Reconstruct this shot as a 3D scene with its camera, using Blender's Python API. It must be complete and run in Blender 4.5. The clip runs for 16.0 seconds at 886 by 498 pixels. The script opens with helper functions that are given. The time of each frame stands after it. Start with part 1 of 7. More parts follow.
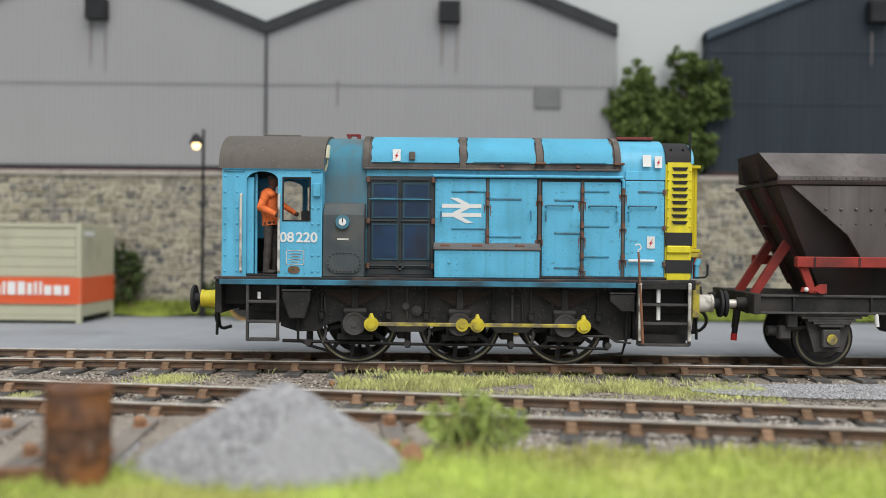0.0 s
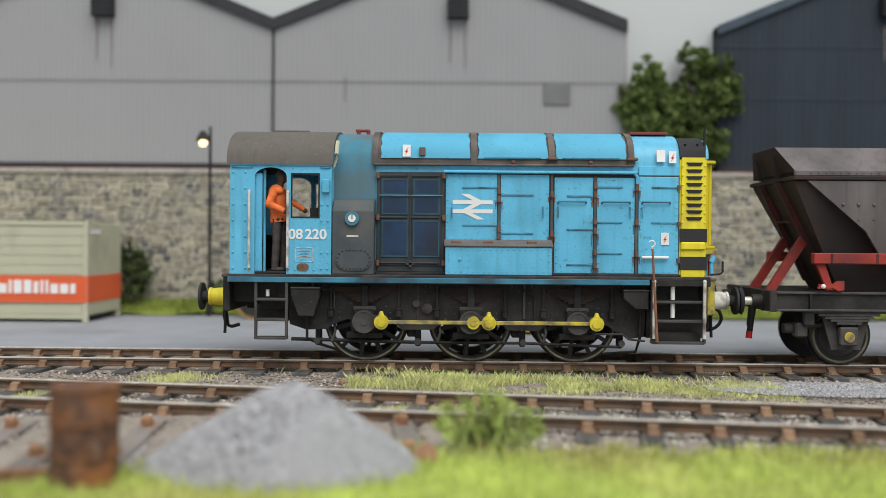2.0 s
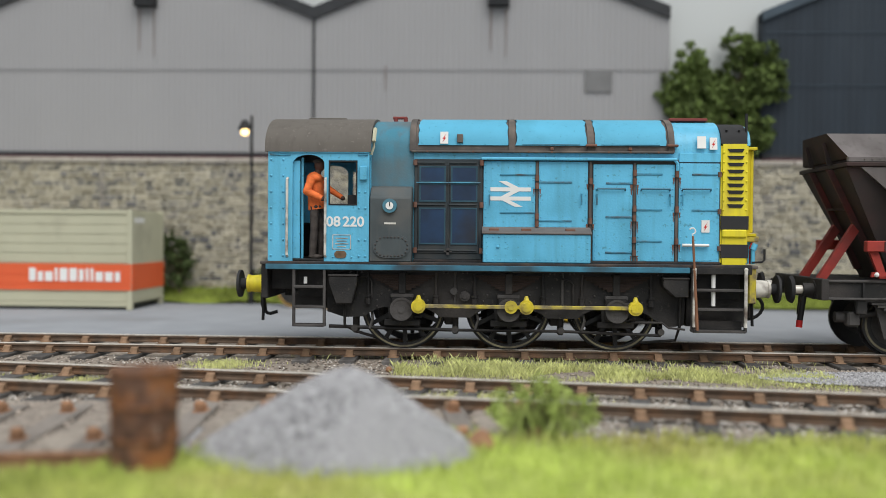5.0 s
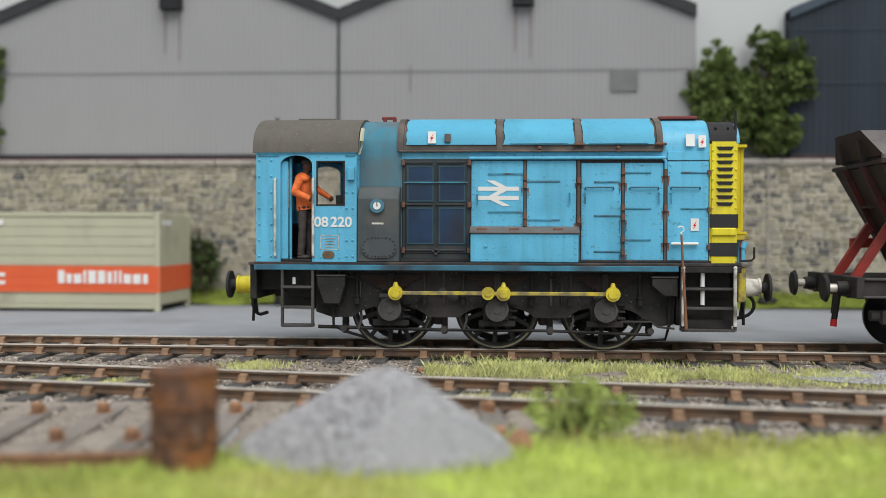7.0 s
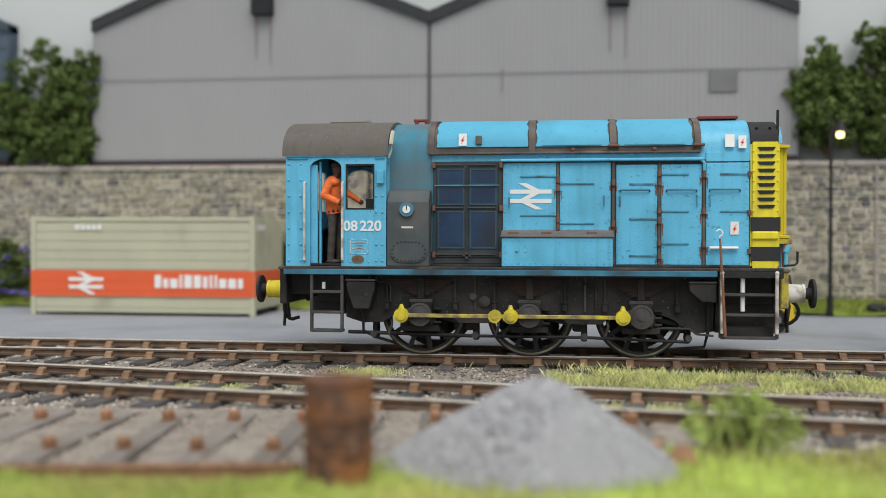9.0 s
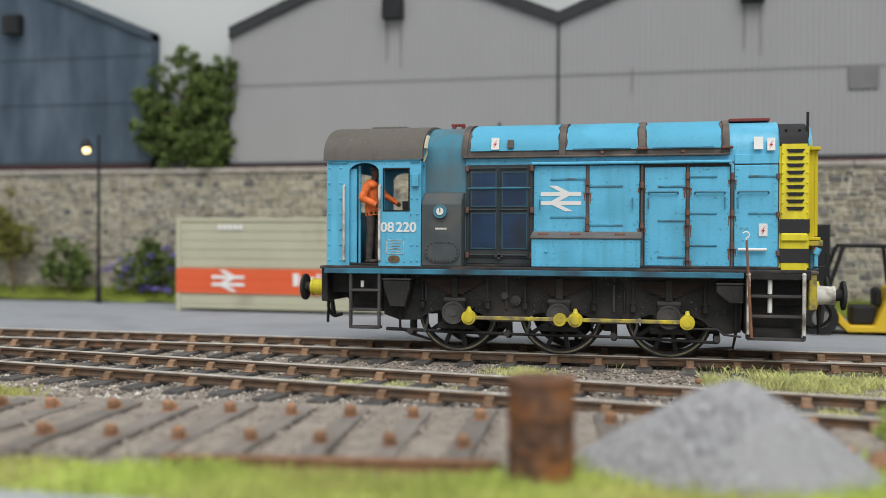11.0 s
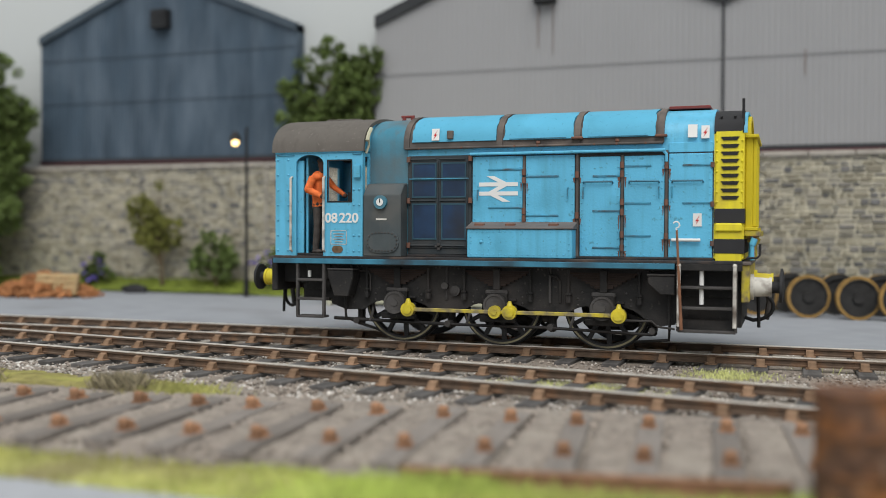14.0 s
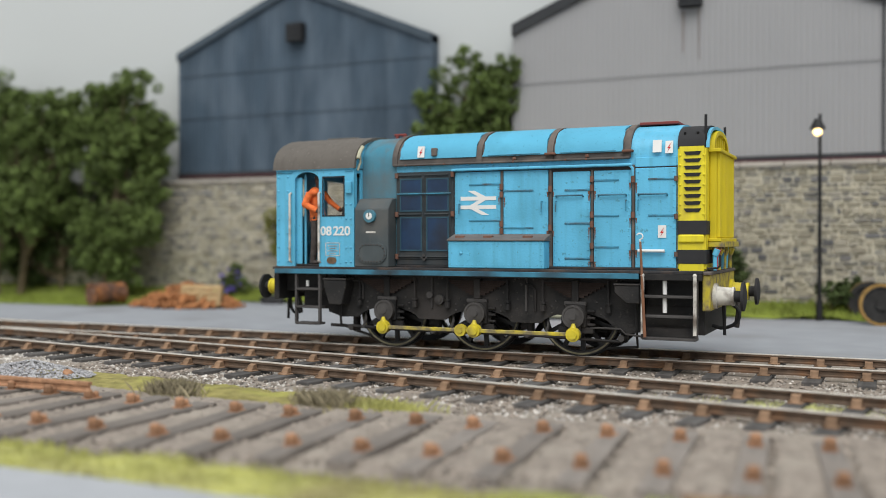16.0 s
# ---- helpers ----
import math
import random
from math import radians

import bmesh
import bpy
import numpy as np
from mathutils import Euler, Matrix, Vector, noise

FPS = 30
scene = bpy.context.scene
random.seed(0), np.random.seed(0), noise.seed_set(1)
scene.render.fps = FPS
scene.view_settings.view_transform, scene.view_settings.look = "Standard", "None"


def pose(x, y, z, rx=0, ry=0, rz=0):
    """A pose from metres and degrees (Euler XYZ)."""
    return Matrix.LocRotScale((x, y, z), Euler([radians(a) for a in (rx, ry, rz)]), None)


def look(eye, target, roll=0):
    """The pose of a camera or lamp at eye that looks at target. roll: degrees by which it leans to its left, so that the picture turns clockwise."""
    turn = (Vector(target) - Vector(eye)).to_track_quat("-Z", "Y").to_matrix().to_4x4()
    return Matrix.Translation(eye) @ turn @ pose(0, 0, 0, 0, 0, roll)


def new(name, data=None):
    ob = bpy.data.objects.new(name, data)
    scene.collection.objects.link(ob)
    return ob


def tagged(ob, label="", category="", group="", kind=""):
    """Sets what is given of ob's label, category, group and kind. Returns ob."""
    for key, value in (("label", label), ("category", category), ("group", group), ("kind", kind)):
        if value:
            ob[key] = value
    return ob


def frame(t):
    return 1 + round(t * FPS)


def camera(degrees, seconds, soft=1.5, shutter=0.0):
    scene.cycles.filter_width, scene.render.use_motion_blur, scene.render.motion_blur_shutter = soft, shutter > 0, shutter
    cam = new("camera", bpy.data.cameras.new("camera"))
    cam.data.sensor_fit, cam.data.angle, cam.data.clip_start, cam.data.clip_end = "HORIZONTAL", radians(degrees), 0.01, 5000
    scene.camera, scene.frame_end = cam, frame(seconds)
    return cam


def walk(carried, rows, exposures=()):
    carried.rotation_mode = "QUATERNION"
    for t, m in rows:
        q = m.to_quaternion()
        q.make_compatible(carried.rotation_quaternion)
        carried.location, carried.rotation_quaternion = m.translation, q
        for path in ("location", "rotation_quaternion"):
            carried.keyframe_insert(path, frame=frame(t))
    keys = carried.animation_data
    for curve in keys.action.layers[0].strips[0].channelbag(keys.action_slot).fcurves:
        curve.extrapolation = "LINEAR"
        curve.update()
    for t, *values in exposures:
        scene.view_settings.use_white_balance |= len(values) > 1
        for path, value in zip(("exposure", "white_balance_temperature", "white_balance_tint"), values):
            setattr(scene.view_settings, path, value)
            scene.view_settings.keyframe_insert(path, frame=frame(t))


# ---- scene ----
cam = camera(48.49, 16.0, soft=0.85)
S = 1 / 43.5  # a 7 mm scale layout: all sizes below are full-size metres, shrunk by S


def P(x, y, z, rx=0, ry=0, rz=0):
    return pose(x * S, y * S, z * S, rx, ry, rz)


def aim(x, y, z, yaw, pitch, roll):
    a, b = radians(yaw), radians(pitch)
    eye = Vector((x, y, z)) * S
    return look(eye, eye + Vector((-math.sin(a) * math.cos(b), math.cos(a) * math.cos(b), math.sin(b))), roll)


PATH = [
    (0.0, aim(1.903, -17.537, 2.044, 0.36, -0.37, 0.55)),
    (0.5, aim(1.823, -17.419, 2.050, 0.51, -0.41, 0.65)),
    (1.0, aim(1.798, -17.298, 2.041, 0.80, -0.46, 0.56)),
    (1.5, aim(1.835, -17.344, 2.022, 0.68, -0.47, 0.55)),
    (2.0, aim(1.820, -17.307, 2.006, 0.70, -0.43, 0.46)),
    (2.5, aim(1.812, -17.215, 1.942, 0.60, -0.61, 0.37)),
    (3.0, aim(1.698, -17.188, 1.935, 0.88, -0.83, 0.37)),
    (3.5, aim(1.711, -17.213, 1.915, 1.27, -0.95, 0.37)),
    (4.0, aim(1.693, -17.235, 1.958, 1.94, -0.97, 0.58)),
    (6.5, aim(1.488, -17.252, 1.932, 3.26, -0.98, 0.19)),
    (7.0, aim(1.432, -17.206, 1.922, 3.76, -0.89, 0.17)),
    (7.5, aim(1.164, -17.072, 1.892, 4.86, -1.11, 0.06)),
    (8.0, aim(0.879, -16.917, 1.925, 6.33, -1.11, 0.14)),
    (8.5, aim(0.726, -16.816, 1.899, 6.76, -0.70, 0.12)),
    (11.0, aim(-0.260, -17.222, 1.947, 13.12, -0.70, 0.26)),
    (11.5, aim(-0.428, -17.161, 1.955, 14.49, -0.72, 0.13)),
    (12.0, aim(-0.686, -17.081, 1.948, 15.63, -0.90, 0.22)),
    (12.5, aim(-0.925, -16.986, 1.929, 16.34, -1.00, 0.41)),
    (13.0, aim(-1.241, -16.839, 1.907, 17.22, -1.18, 0.37)),
    (13.5, aim(-1.546, -16.683, 1.876, 18.39, -1.29, 0.31)),
    (14.0, aim(-1.807, -16.577, 1.882, 19.28, -1.01, 0.26)),
    (14.5, aim(-2.139, -16.624, 1.979, 20.38, -0.67, 0.21)),
    (15.0, aim(-2.527, -16.764, 1.996, 21.72, -0.43, 0.15)),
    (15.5, aim(-2.890, -16.778, 1.960, 23.12, -0.50, -0.07)),
    (16.0, aim(-3.336, -16.789, 1.949, 24.43, -0.54, -0.00)),
]
walk(cam, PATH, [(0.0, 0.08), (4.0, 0.04), (8.0, 0.03), (11.5, 0.0), (13.0, -0.01), (14.5, -0.04), (15.0, -0.02), (15.5, 0.08), (16.0, 0.11)])
cam.data.dof.use_dof = True
cam.data.dof.focus_distance = 16.0 * S
cam.data.dof.aperture_fstop = 9.2

# ---- light: a bright room with soft light from overhead ----
world = bpy.data.worlds.new("room_light")
scene.world = world
world.use_nodes = True
bg = world.node_tree.nodes["Background"]
bg.inputs["Color"].default_value = (0.93, 0.97, 1.0, 1)
bg.inputs["Strength"].default_value = 0.65
sun = new("overhead_light", bpy.data.lights.new("overhead_light", "SUN"))
sun.data.energy = 2.58
sun.data.angle = radians(50)
sun.data.color = (1.0, 0.98, 0.95)
sun.matrix_world = look((2, -6, 9), (0, 0, 0))
scene.view_settings.exposure = 0.0

# ---- materials ----
def mat(name, col, rough=0.7, metal=0.0, var=0.2, scale=2.0, stain=None, amount=0.4, sscale=0.5, bump=0.0, bscale=30.0, rand=0.0, island=0.0, stretch=(1, 1, 1), emit=0.0, rust=None, pal=None, streak=None, speck=None):
    m = bpy.data.materials.new(name)
    m.use_nodes = True
    nt = m.node_tree
    n, l = nt.nodes, nt.links
    b = n["Principled BSDF"]
    b.inputs["Roughness"].default_value, b.inputs["Metallic"].default_value = rough, metal
    if rough >= 0.6 and metal == 0:
        b.inputs["Specular IOR Level"].default_value = 0.28
    tc, mp = n.new("ShaderNodeTexCoord"), n.new("ShaderNodeMapping")
    l.new(tc.outputs["Object"], mp.inputs["Vector"])
    mp.inputs["Scale"].default_value = [v / S for v in stretch]

    def cloud(s, detail=6.0):
        t = n.new("ShaderNodeTexNoise")
        t.inputs["Scale"].default_value, t.inputs["Detail"].default_value = s, detail
        l.new(mp.outputs[0], t.inputs["Vector"])
        return t.outputs["Fac"]

    def mix(fac, a, bcol, mode="MIX"):
        x = n.new("ShaderNodeMix")
        x.data_type, x.blend_type = "RGBA", mode
        if isinstance(fac, float):
            x.inputs[0].default_value = fac
        else:
            l.new(fac, x.inputs[0])
        for k, v in ((6, a), (7, bcol)):
            if isinstance(v, tuple):
                x.inputs[k].default_value = (*v, 1)
            else:
                l.new(v, x.inputs[k])
        return x.outputs[2]

    def ramp(fac, lo, hi):
        r = n.new("ShaderNodeMapRange")
        r.inputs[1].default_value, r.inputs[2].default_value = lo, hi
        l.new(fac, r.inputs[0])
        return r.outputs[0]

    dark, light = tuple(c * (1 - var) for c in col), tuple(min(1, c * (1 + var)) for c in col)
    c = mix(ramp(cloud(scale), 0.3, 0.7), dark, light)
    if stain:
        f = ramp(cloud(sscale, 9.0), 0.62 - amount * 0.4, 0.82 - amount * 0.3)
        c = mix(f, c, stain)
    if rust:
        f = ramp(cloud(sscale * 3.7, 9.0), 0.6, 0.68)
        c = mix(f, c, rust)
    if streak:
        mp2 = n.new("ShaderNodeMapping")
        l.new(tc.outputs["Object"], mp2.inputs["Vector"])
        mp2.inputs["Scale"].default_value = (9 / S, 9 / S, 0.55 / S)
        t2 = n.new("ShaderNodeTexNoise")
        t2.inputs["Scale"].default_value, t2.inputs["Detail"].default_value = 1.0, 8.0
        l.new(mp2.outputs[0], t2.inputs["Vector"])
        f = ramp(t2.outputs["Fac"], 0.5, 0.95)
        c = mix(f, c, streak)
    if speck:
        f = ramp(cloud(16.0, 8.0), 0.63, 0.70)
        c = mix(f, c, speck)
    if pal:
        src = n.new("ShaderNodeObjectInfo").outputs["Random"] if rand else n.new("ShaderNodeNewGeometry").outputs["Random Per Island"]
        rp = n.new("ShaderNodeValToRGB")
        rp.color_ramp.interpolation = "CONSTANT"
        for _ in range(len(pal) - 2):
            rp.color_ramp.elements.new(0.5)
        for i, pc in enumerate(pal):
            rp.color_ramp.elements[i].position = i / len(pal)
            rp.color_ramp.elements[i].color = (*pc, 1)
        l.new(src, rp.inputs[0])
        c = mix(0.78, c, rp.outputs[0])
    if rand or island:
        if rand:
            src = n.new("ShaderNodeObjectInfo").outputs["Random"]
        else:
            src = n.new("ShaderNodeNewGeometry").outputs["Random Per Island"]
        k = rand or island
        h = n.new("ShaderNodeHueSaturation")
        r = n.new("ShaderNodeMapRange")
        r.inputs[3].default_value, r.inputs[4].default_value = 1 - k, 1 + k
        l.new(src, r.inputs[0])
        l.new(r.outputs[0], h.inputs["Value"])
        l.new(c, h.inputs["Color"])
        c = h.outputs[0]
    l.new(c, b.inputs["Base Color"])
    if bump:
        bp = n.new("ShaderNodeBump")
        bp.inputs["Strength"].default_value, bp.inputs["Distance"].default_value = bump, 0.02 * S
        l.new(cloud(bscale, 4.0), bp.inputs["Height"])
        l.new(bp.outputs[0], b.inputs["Normal"])
    if emit:
        b.inputs["Emission Color"].default_value = (*col, 1)
        b.inputs["Emission Strength"].default_value = emit
    return m


M = {}
M["backdrop"] = mat("painted_board", (0.53, 0.55, 0.545), 0.9, var=0.02, scale=0.1)
M["earth"] = mat("weathered_earth", (0.26, 0.22, 0.183), 0.95, var=0.28, scale=6, stain=(0.275, 0.245, 0.21), amount=0.5, sscale=1.2, bump=1.0, bscale=24, speck=(0.11, 0.09, 0.075))
M["yard"] = mat("yard_concrete", (0.285, 0.30, 0.325), 0.9, var=0.06, scale=1.5, stain=(0.215, 0.22, 0.23), amount=0.25, sscale=0.35, bump=0.25, bscale=40)
M["road"] = mat("grey_roadway", (0.37, 0.385, 0.41), 0.9, var=0.06, scale=3, bump=0.2)
STONES = [(0.40, 0.36, 0.27), (0.14, 0.14, 0.145), (0.31, 0.28, 0.21), (0.46, 0.42, 0.32), (0.19, 0.18, 0.17), (0.35, 0.32, 0.25), (0.13, 0.13, 0.135), (0.26, 0.24, 0.20)]
M["stone"] = mat("wall_stone", (0.30, 0.275, 0.22), 0.92, var=0.25, scale=5, stain=(0.12, 0.12, 0.13), amount=0.4, sscale=0.9, bump=0.8, bscale=14, island=0.3, pal=STONES)
M["stone_one"] = mat("wall_stone_single", (0.30, 0.275, 0.22), 0.92, var=0.25, scale=5, stain=(0.12, 0.12, 0.13), amount=0.4, sscale=0.9, bump=0.8, bscale=14, rand=0.3, pal=STONES)
M["mortar"] = mat("pale_mortar", (0.56, 0.52, 0.41), 0.95, var=0.2, scale=4, bump=0.5)
M["coping"] = mat("wall_coping", (0.36, 0.33, 0.29), 0.92, var=0.15, scale=2, bump=0.5, rand=0.15)
M["clad"] = mat("grey_cladding", (0.31, 0.308, 0.312), 0.7, var=0.02, scale=1.0, stretch=(1, 1, 0.4))
M["dark_clad"] = mat("blue_black_cladding", (0.047, 0.072, 0.10), 0.6, var=0.2, scale=1.5, streak=(0.085, 0.115, 0.15), stain=(0.11, 0.145, 0.185), amount=0.38, sscale=0.8, stretch=(1, 1, 0.3))
M["roof_trim"] = mat("dark_roof_edge", (0.035, 0.037, 0.04), 0.7, var=0.15)
M["dark_trim"] = mat("slate_roof_edge", (0.055, 0.075, 0.095), 0.7, var=0.15)
M["maroon"] = mat("maroon_strip", (0.07, 0.02, 0.025), 0.8, var=0.1)
M["rust_rail"] = mat("rusty_rail", (0.112, 0.078, 0.056), 0.85, var=0.3, scale=5, stain=(0.20, 0.105, 0.055), amount=0.32, sscale=2, bump=0.3, bscale=40)
M["rail_top"] = mat("worn_rail_head", (0.64, 0.60, 0.54), 0.38, 0.25, var=0.2, scale=3, stain=(0.36, 0.29, 0.23), amount=0.25, sscale=2.5)
M["sleeper"] = mat("weathered_sleeper", (0.222, 0.198, 0.178), 0.9, var=0.22, scale=3, stretch=(3, 0.6, 1), stain=(0.19, 0.165, 0.145), amount=0.4, sscale=1.5, bump=0.6, bscale=25, rand=0.2)
M["bed"] = mat("brown_siding_soil", (0.265, 0.228, 0.195), 0.97, var=0.3, scale=7, stain=(0.34, 0.30, 0.255), amount=0.4, sscale=1.6, bump=1.0, bscale=24, speck=(0.10, 0.08, 0.065))
M["dark_sleeper"] = mat("oily_dark_sleeper", (0.105, 0.099, 0.095), 0.9, var=0.3, scale=3, stretch=(3, 0.6, 1), stain=(0.16, 0.145, 0.13), amount=0.2, sscale=1.5, bump=0.6, bscale=25, rand=0.25)
M["chair"] = mat("rusty_chair", (0.31, 0.17, 0.098), 0.9, var=0.3, scale=8, rand=0.25, bump=0.3)
M["rail_chair"] = mat("brown_rail_chair", (0.23, 0.145, 0.09), 0.9, var=0.3, scale=8, rand=0.25, bump=0.3)
M["ballast"] = mat("pale_ballast", (0.48, 0.455, 0.42), 0.95, var=0.2, scale=10, island=0.45)
M["dust"] = mat("stone_dust", (0.36, 0.358, 0.37), 0.97, var=0.06, scale=30, island=0.4, bump=0.8, bscale=55)
M["dust_base"] = mat("packed_stone_dust", (0.315, 0.313, 0.322), 0.97, var=0.2, scale=24, bump=1.0, bscale=45, speck=(0.20, 0.20, 0.21))
M["grass"] = mat("spring_grass", (0.47, 0.56, 0.14), 0.9, stain=(0.45, 0.42, 0.16), amount=0.38, sscale=0.35, var=0.25, scale=1.2, island=0.4)
M["grass_base"] = mat("grass_mat", (0.44, 0.51, 0.135), 0.95, stain=(0.42, 0.38, 0.15), amount=0.38, sscale=0.35, var=0.25, scale=2.5, bump=0.8, bscale=30)
M["pale_grass"] = mat("pale_static_grass", (0.58, 0.60, 0.25), 0.9, var=0.25, scale=2, island=0.4)
M["dead_grass"] = mat("dead_grass_stalks", (0.27, 0.235, 0.155), 0.95, var=0.3, scale=3, island=0.5)
M["dull_grass"] = mat("dull_yellow_grass", (0.42, 0.42, 0.14), 0.9, var=0.3, scale=2.0, stain=(0.26, 0.225, 0.12), amount=0.35, sscale=0.9, island=0.3)
M["verge"] = mat("verge_grass", (0.19, 0.235, 0.04), 0.95, var=0.3, scale=2, island=0.35, bump=0.6)
M["dry_grass"] = mat("dry_grass", (0.27, 0.245, 0.12), 0.95, var=0.3, scale=2, island=0.4)
M["leaf"] = mat("tree_foliage", (0.115, 0.16, 0.044), 0.8, var=0.45, scale=1.6, island=0.55)
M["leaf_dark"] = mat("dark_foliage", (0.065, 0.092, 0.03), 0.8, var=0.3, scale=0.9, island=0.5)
M["leaf_yellow"] = mat("sapling_foliage", (0.20, 0.205, 0.05), 0.8, var=0.3, scale=1, island=0.5)
M["flower"] = mat("purple_blossom", (0.17, 0.13, 0.42), 0.8, var=0.2, island=0.3)
M["bark"] = mat("tree_bark", (0.13, 0.10, 0.06), 0.95, var=0.3, scale=5, bump=0.5)
M["cream"] = mat("container_cream", (0.47, 0.46, 0.335), 0.6, var=0.05, scale=1, stain=(0.34, 0.32, 0.24), amount=0.12, sscale=0.8)
M["orange"] = mat("container_red", (0.72, 0.115, 0.035), 0.55, var=0.05, scale=1)
M["white"] = mat("white_lettering", (0.78, 0.78, 0.76), 0.6, var=0.03)
M["black"] = mat("black_metal", (0.018, 0.018, 0.019), 0.6, var=0.2)
M["lamp_glow"] = mat("lit_bulb", (1.0, 0.68, 0.28), 0.5, emit=4.0, var=0.0)
M["drum"] = mat("rusty_drum", (0.115, 0.062, 0.042), 0.9, var=0.45, scale=7, stain=(0.33, 0.125, 0.035), amount=0.42, sscale=3.2, rust=(0.19, 0.13, 0.10), bump=0.4, bscale=20)
M["brick"] = mat("orange_brick", (0.33, 0.145, 0.06), 0.95, var=0.2, scale=8, rand=0.4, island=0)
M["pallet"] = mat("pallet_timber", (0.38, 0.27, 0.14), 0.85, var=0.2, scale=4, rand=0.15)
M["wheel_rust"] = mat("rusty_wheel_rim", (0.29, 0.175, 0.055), 0.8, var=0.3, scale=6)
M["wheel_dark"] = mat("dark_wheel", (0.03, 0.029, 0.028), 0.8, var=0.3, scale=5)
M["fork_yellow"] = mat("forklift_yellow", (0.70, 0.46, 0.02), 0.5, var=0.05)
M["tyre"] = mat("tyre_rubber", (0.02, 0.02, 0.02), 0.85, var=0.2)
M["earth_chip"] = mat("earth_chippings", (0.265, 0.228, 0.195), 0.95, var=0.2, scale=10, island=0.5)
M["dry_moss"] = mat("olive_moss", (0.27, 0.24, 0.085), 0.97, var=0.35, scale=5, bump=1.0, bscale=22, stain=(0.36, 0.36, 0.09), amount=0.3, sscale=1.2)
M["weed"] = mat("weed_leaves", (0.37, 0.45, 0.13), 0.8, var=0.3, scale=4, island=0.4)
M["dark_clad_b"] = mat("black_blue_cladding", (0.022, 0.031, 0.042), 0.6, var=0.15, scale=1.5, stain=(0.034, 0.045, 0.058), amount=0.2, sscale=0.8, stretch=(1, 1, 0.15))
M["lap_grey"] = mat("lap_shadow_grey", (0.23, 0.23, 0.232), 0.8, var=0.1)
M["vent"] = mat("vent_grille", (0.17, 0.17, 0.17), 0.7, var=0.1)

# ---- mesh helpers, in full-size metres ----
def box(bm, x0, x1, y0, y1, z0, z1, bevel=0.0, m=None):
    r = bmesh.ops.create_cube(bm, size=1, matrix=Matrix.Translation(((x0 + x1) / 2, (y0 + y1) / 2, (z0 + z1) / 2)) @ Matrix.Diagonal((x1 - x0, y1 - y0, z1 - z0, 1)))
    vs = r["verts"]
    if bevel:
        es = list({e for v in vs for e in v.link_edges})
        q = bmesh.ops.bevel(bm, geom=es, offset=bevel, segments=1, affect="EDGES")
        vs = list({v for f in q["faces"] for v in f.verts})
    if m:
        bmesh.ops.transform(bm, matrix=m, verts=vs)
    return vs


def cyl(bm, p, q, r, r2=None, n=16):
    p, q = Vector(p), Vector(q)
    d = q - p
    m = Matrix.Translation((p + q) / 2) @ d.to_track_quat("Z", "Y").to_matrix().to_4x4()
    return bmesh.ops.create_cone(bm, cap_ends=True, segments=n, radius1=r, radius2=r if r2 is None else r2, depth=d.length, matrix=m)["verts"]


def ball(bm, c, r, u=10, v=6, sx=1, sy=1, sz=1):
    return bmesh.ops.create_uvsphere(bm, u_segments=u, v_segments=v, radius=1, matrix=Matrix.Translation(c) @ Matrix.Diagonal((r * sx, r * sy, r * sz, 1)))["verts"]


def prism(bm, pts, axis, a, b):
    """A polygon swept along an axis from a to b; pts are the two other coordinates, in xyz order."""
    def at(p, v):
        p = list(p)
        p.insert("xyz".index(axis), v)
        return bm.verts.new(p)
    lo, hi = [at(p, a) for p in pts], [at(p, b) for p in pts]
    k = len(pts)
    faces = [bm.faces.new(lo), bm.faces.new(hi)]
    for i in range(k):
        faces.append(bm.faces.new((lo[i], lo[(i + 1) % k], hi[(i + 1) % k], hi[i])))
    bmesh.ops.recalc_face_normals(bm, faces=faces)
    return lo + hi


def tube(bm, pts, r, n=8):
    pts = [Vector(p) for p in pts]
    tan = [(pts[min(i + 1, len(pts) - 1)] - pts[max(i - 1, 0)]).normalized() for i in range(len(pts))]
    side = tan[0].orthogonal().normalized()
    rings = []
    for p, t in zip(pts, tan):
        side = (side - t * side.dot(t)).normalized()
        up = t.cross(side)
        rings.append([bm.verts.new(p + (side * math.cos(2 * math.pi * k / n) + up * math.sin(2 * math.pi * k / n)) * r) for k in range(n)])
    fs = [bm.faces.new(rings[0]), bm.faces.new(rings[-1])]
    for a, b in zip(rings, rings[1:]):
        for k in range(n):
            fs.append(bm.faces.new((a[k], a[(k + 1) % n], b[(k + 1) % n], b[k])))
    bmesh.ops.recalc_face_normals(bm, faces=fs)


def ring(bm, c, r0, r1, y0, y1, n=32, spin=0.0):
    """A flat hoop about an axis along y."""
    vs = []
    for i in range(n):
        a = 2 * math.pi * i / n + spin
        for r, y in ((r0, y0), (r1, y0), (r1, y1), (r0, y1)):
            vs.append(bm.verts.new((c[0] + r * math.cos(a), c[1] + y, c[2] + r * math.sin(a))))
    fs = []
    for i in range(n):
        j = (i + 1) % n
        for k in range(4):
            fs.append(bm.faces.new((vs[i * 4 + k], vs[i * 4 + (k + 1) % 4], vs[j * 4 + (k + 1) % 4], vs[j * 4 + k])))
    bmesh.ops.recalc_face_normals(bm, faces=fs)


def shaded(me, smooth):
    if smooth:
        me.polygons.foreach_set("use_smooth", [True] * len(me.polygons))
        me.set_sharp_from_angle(angle=radians(smooth))


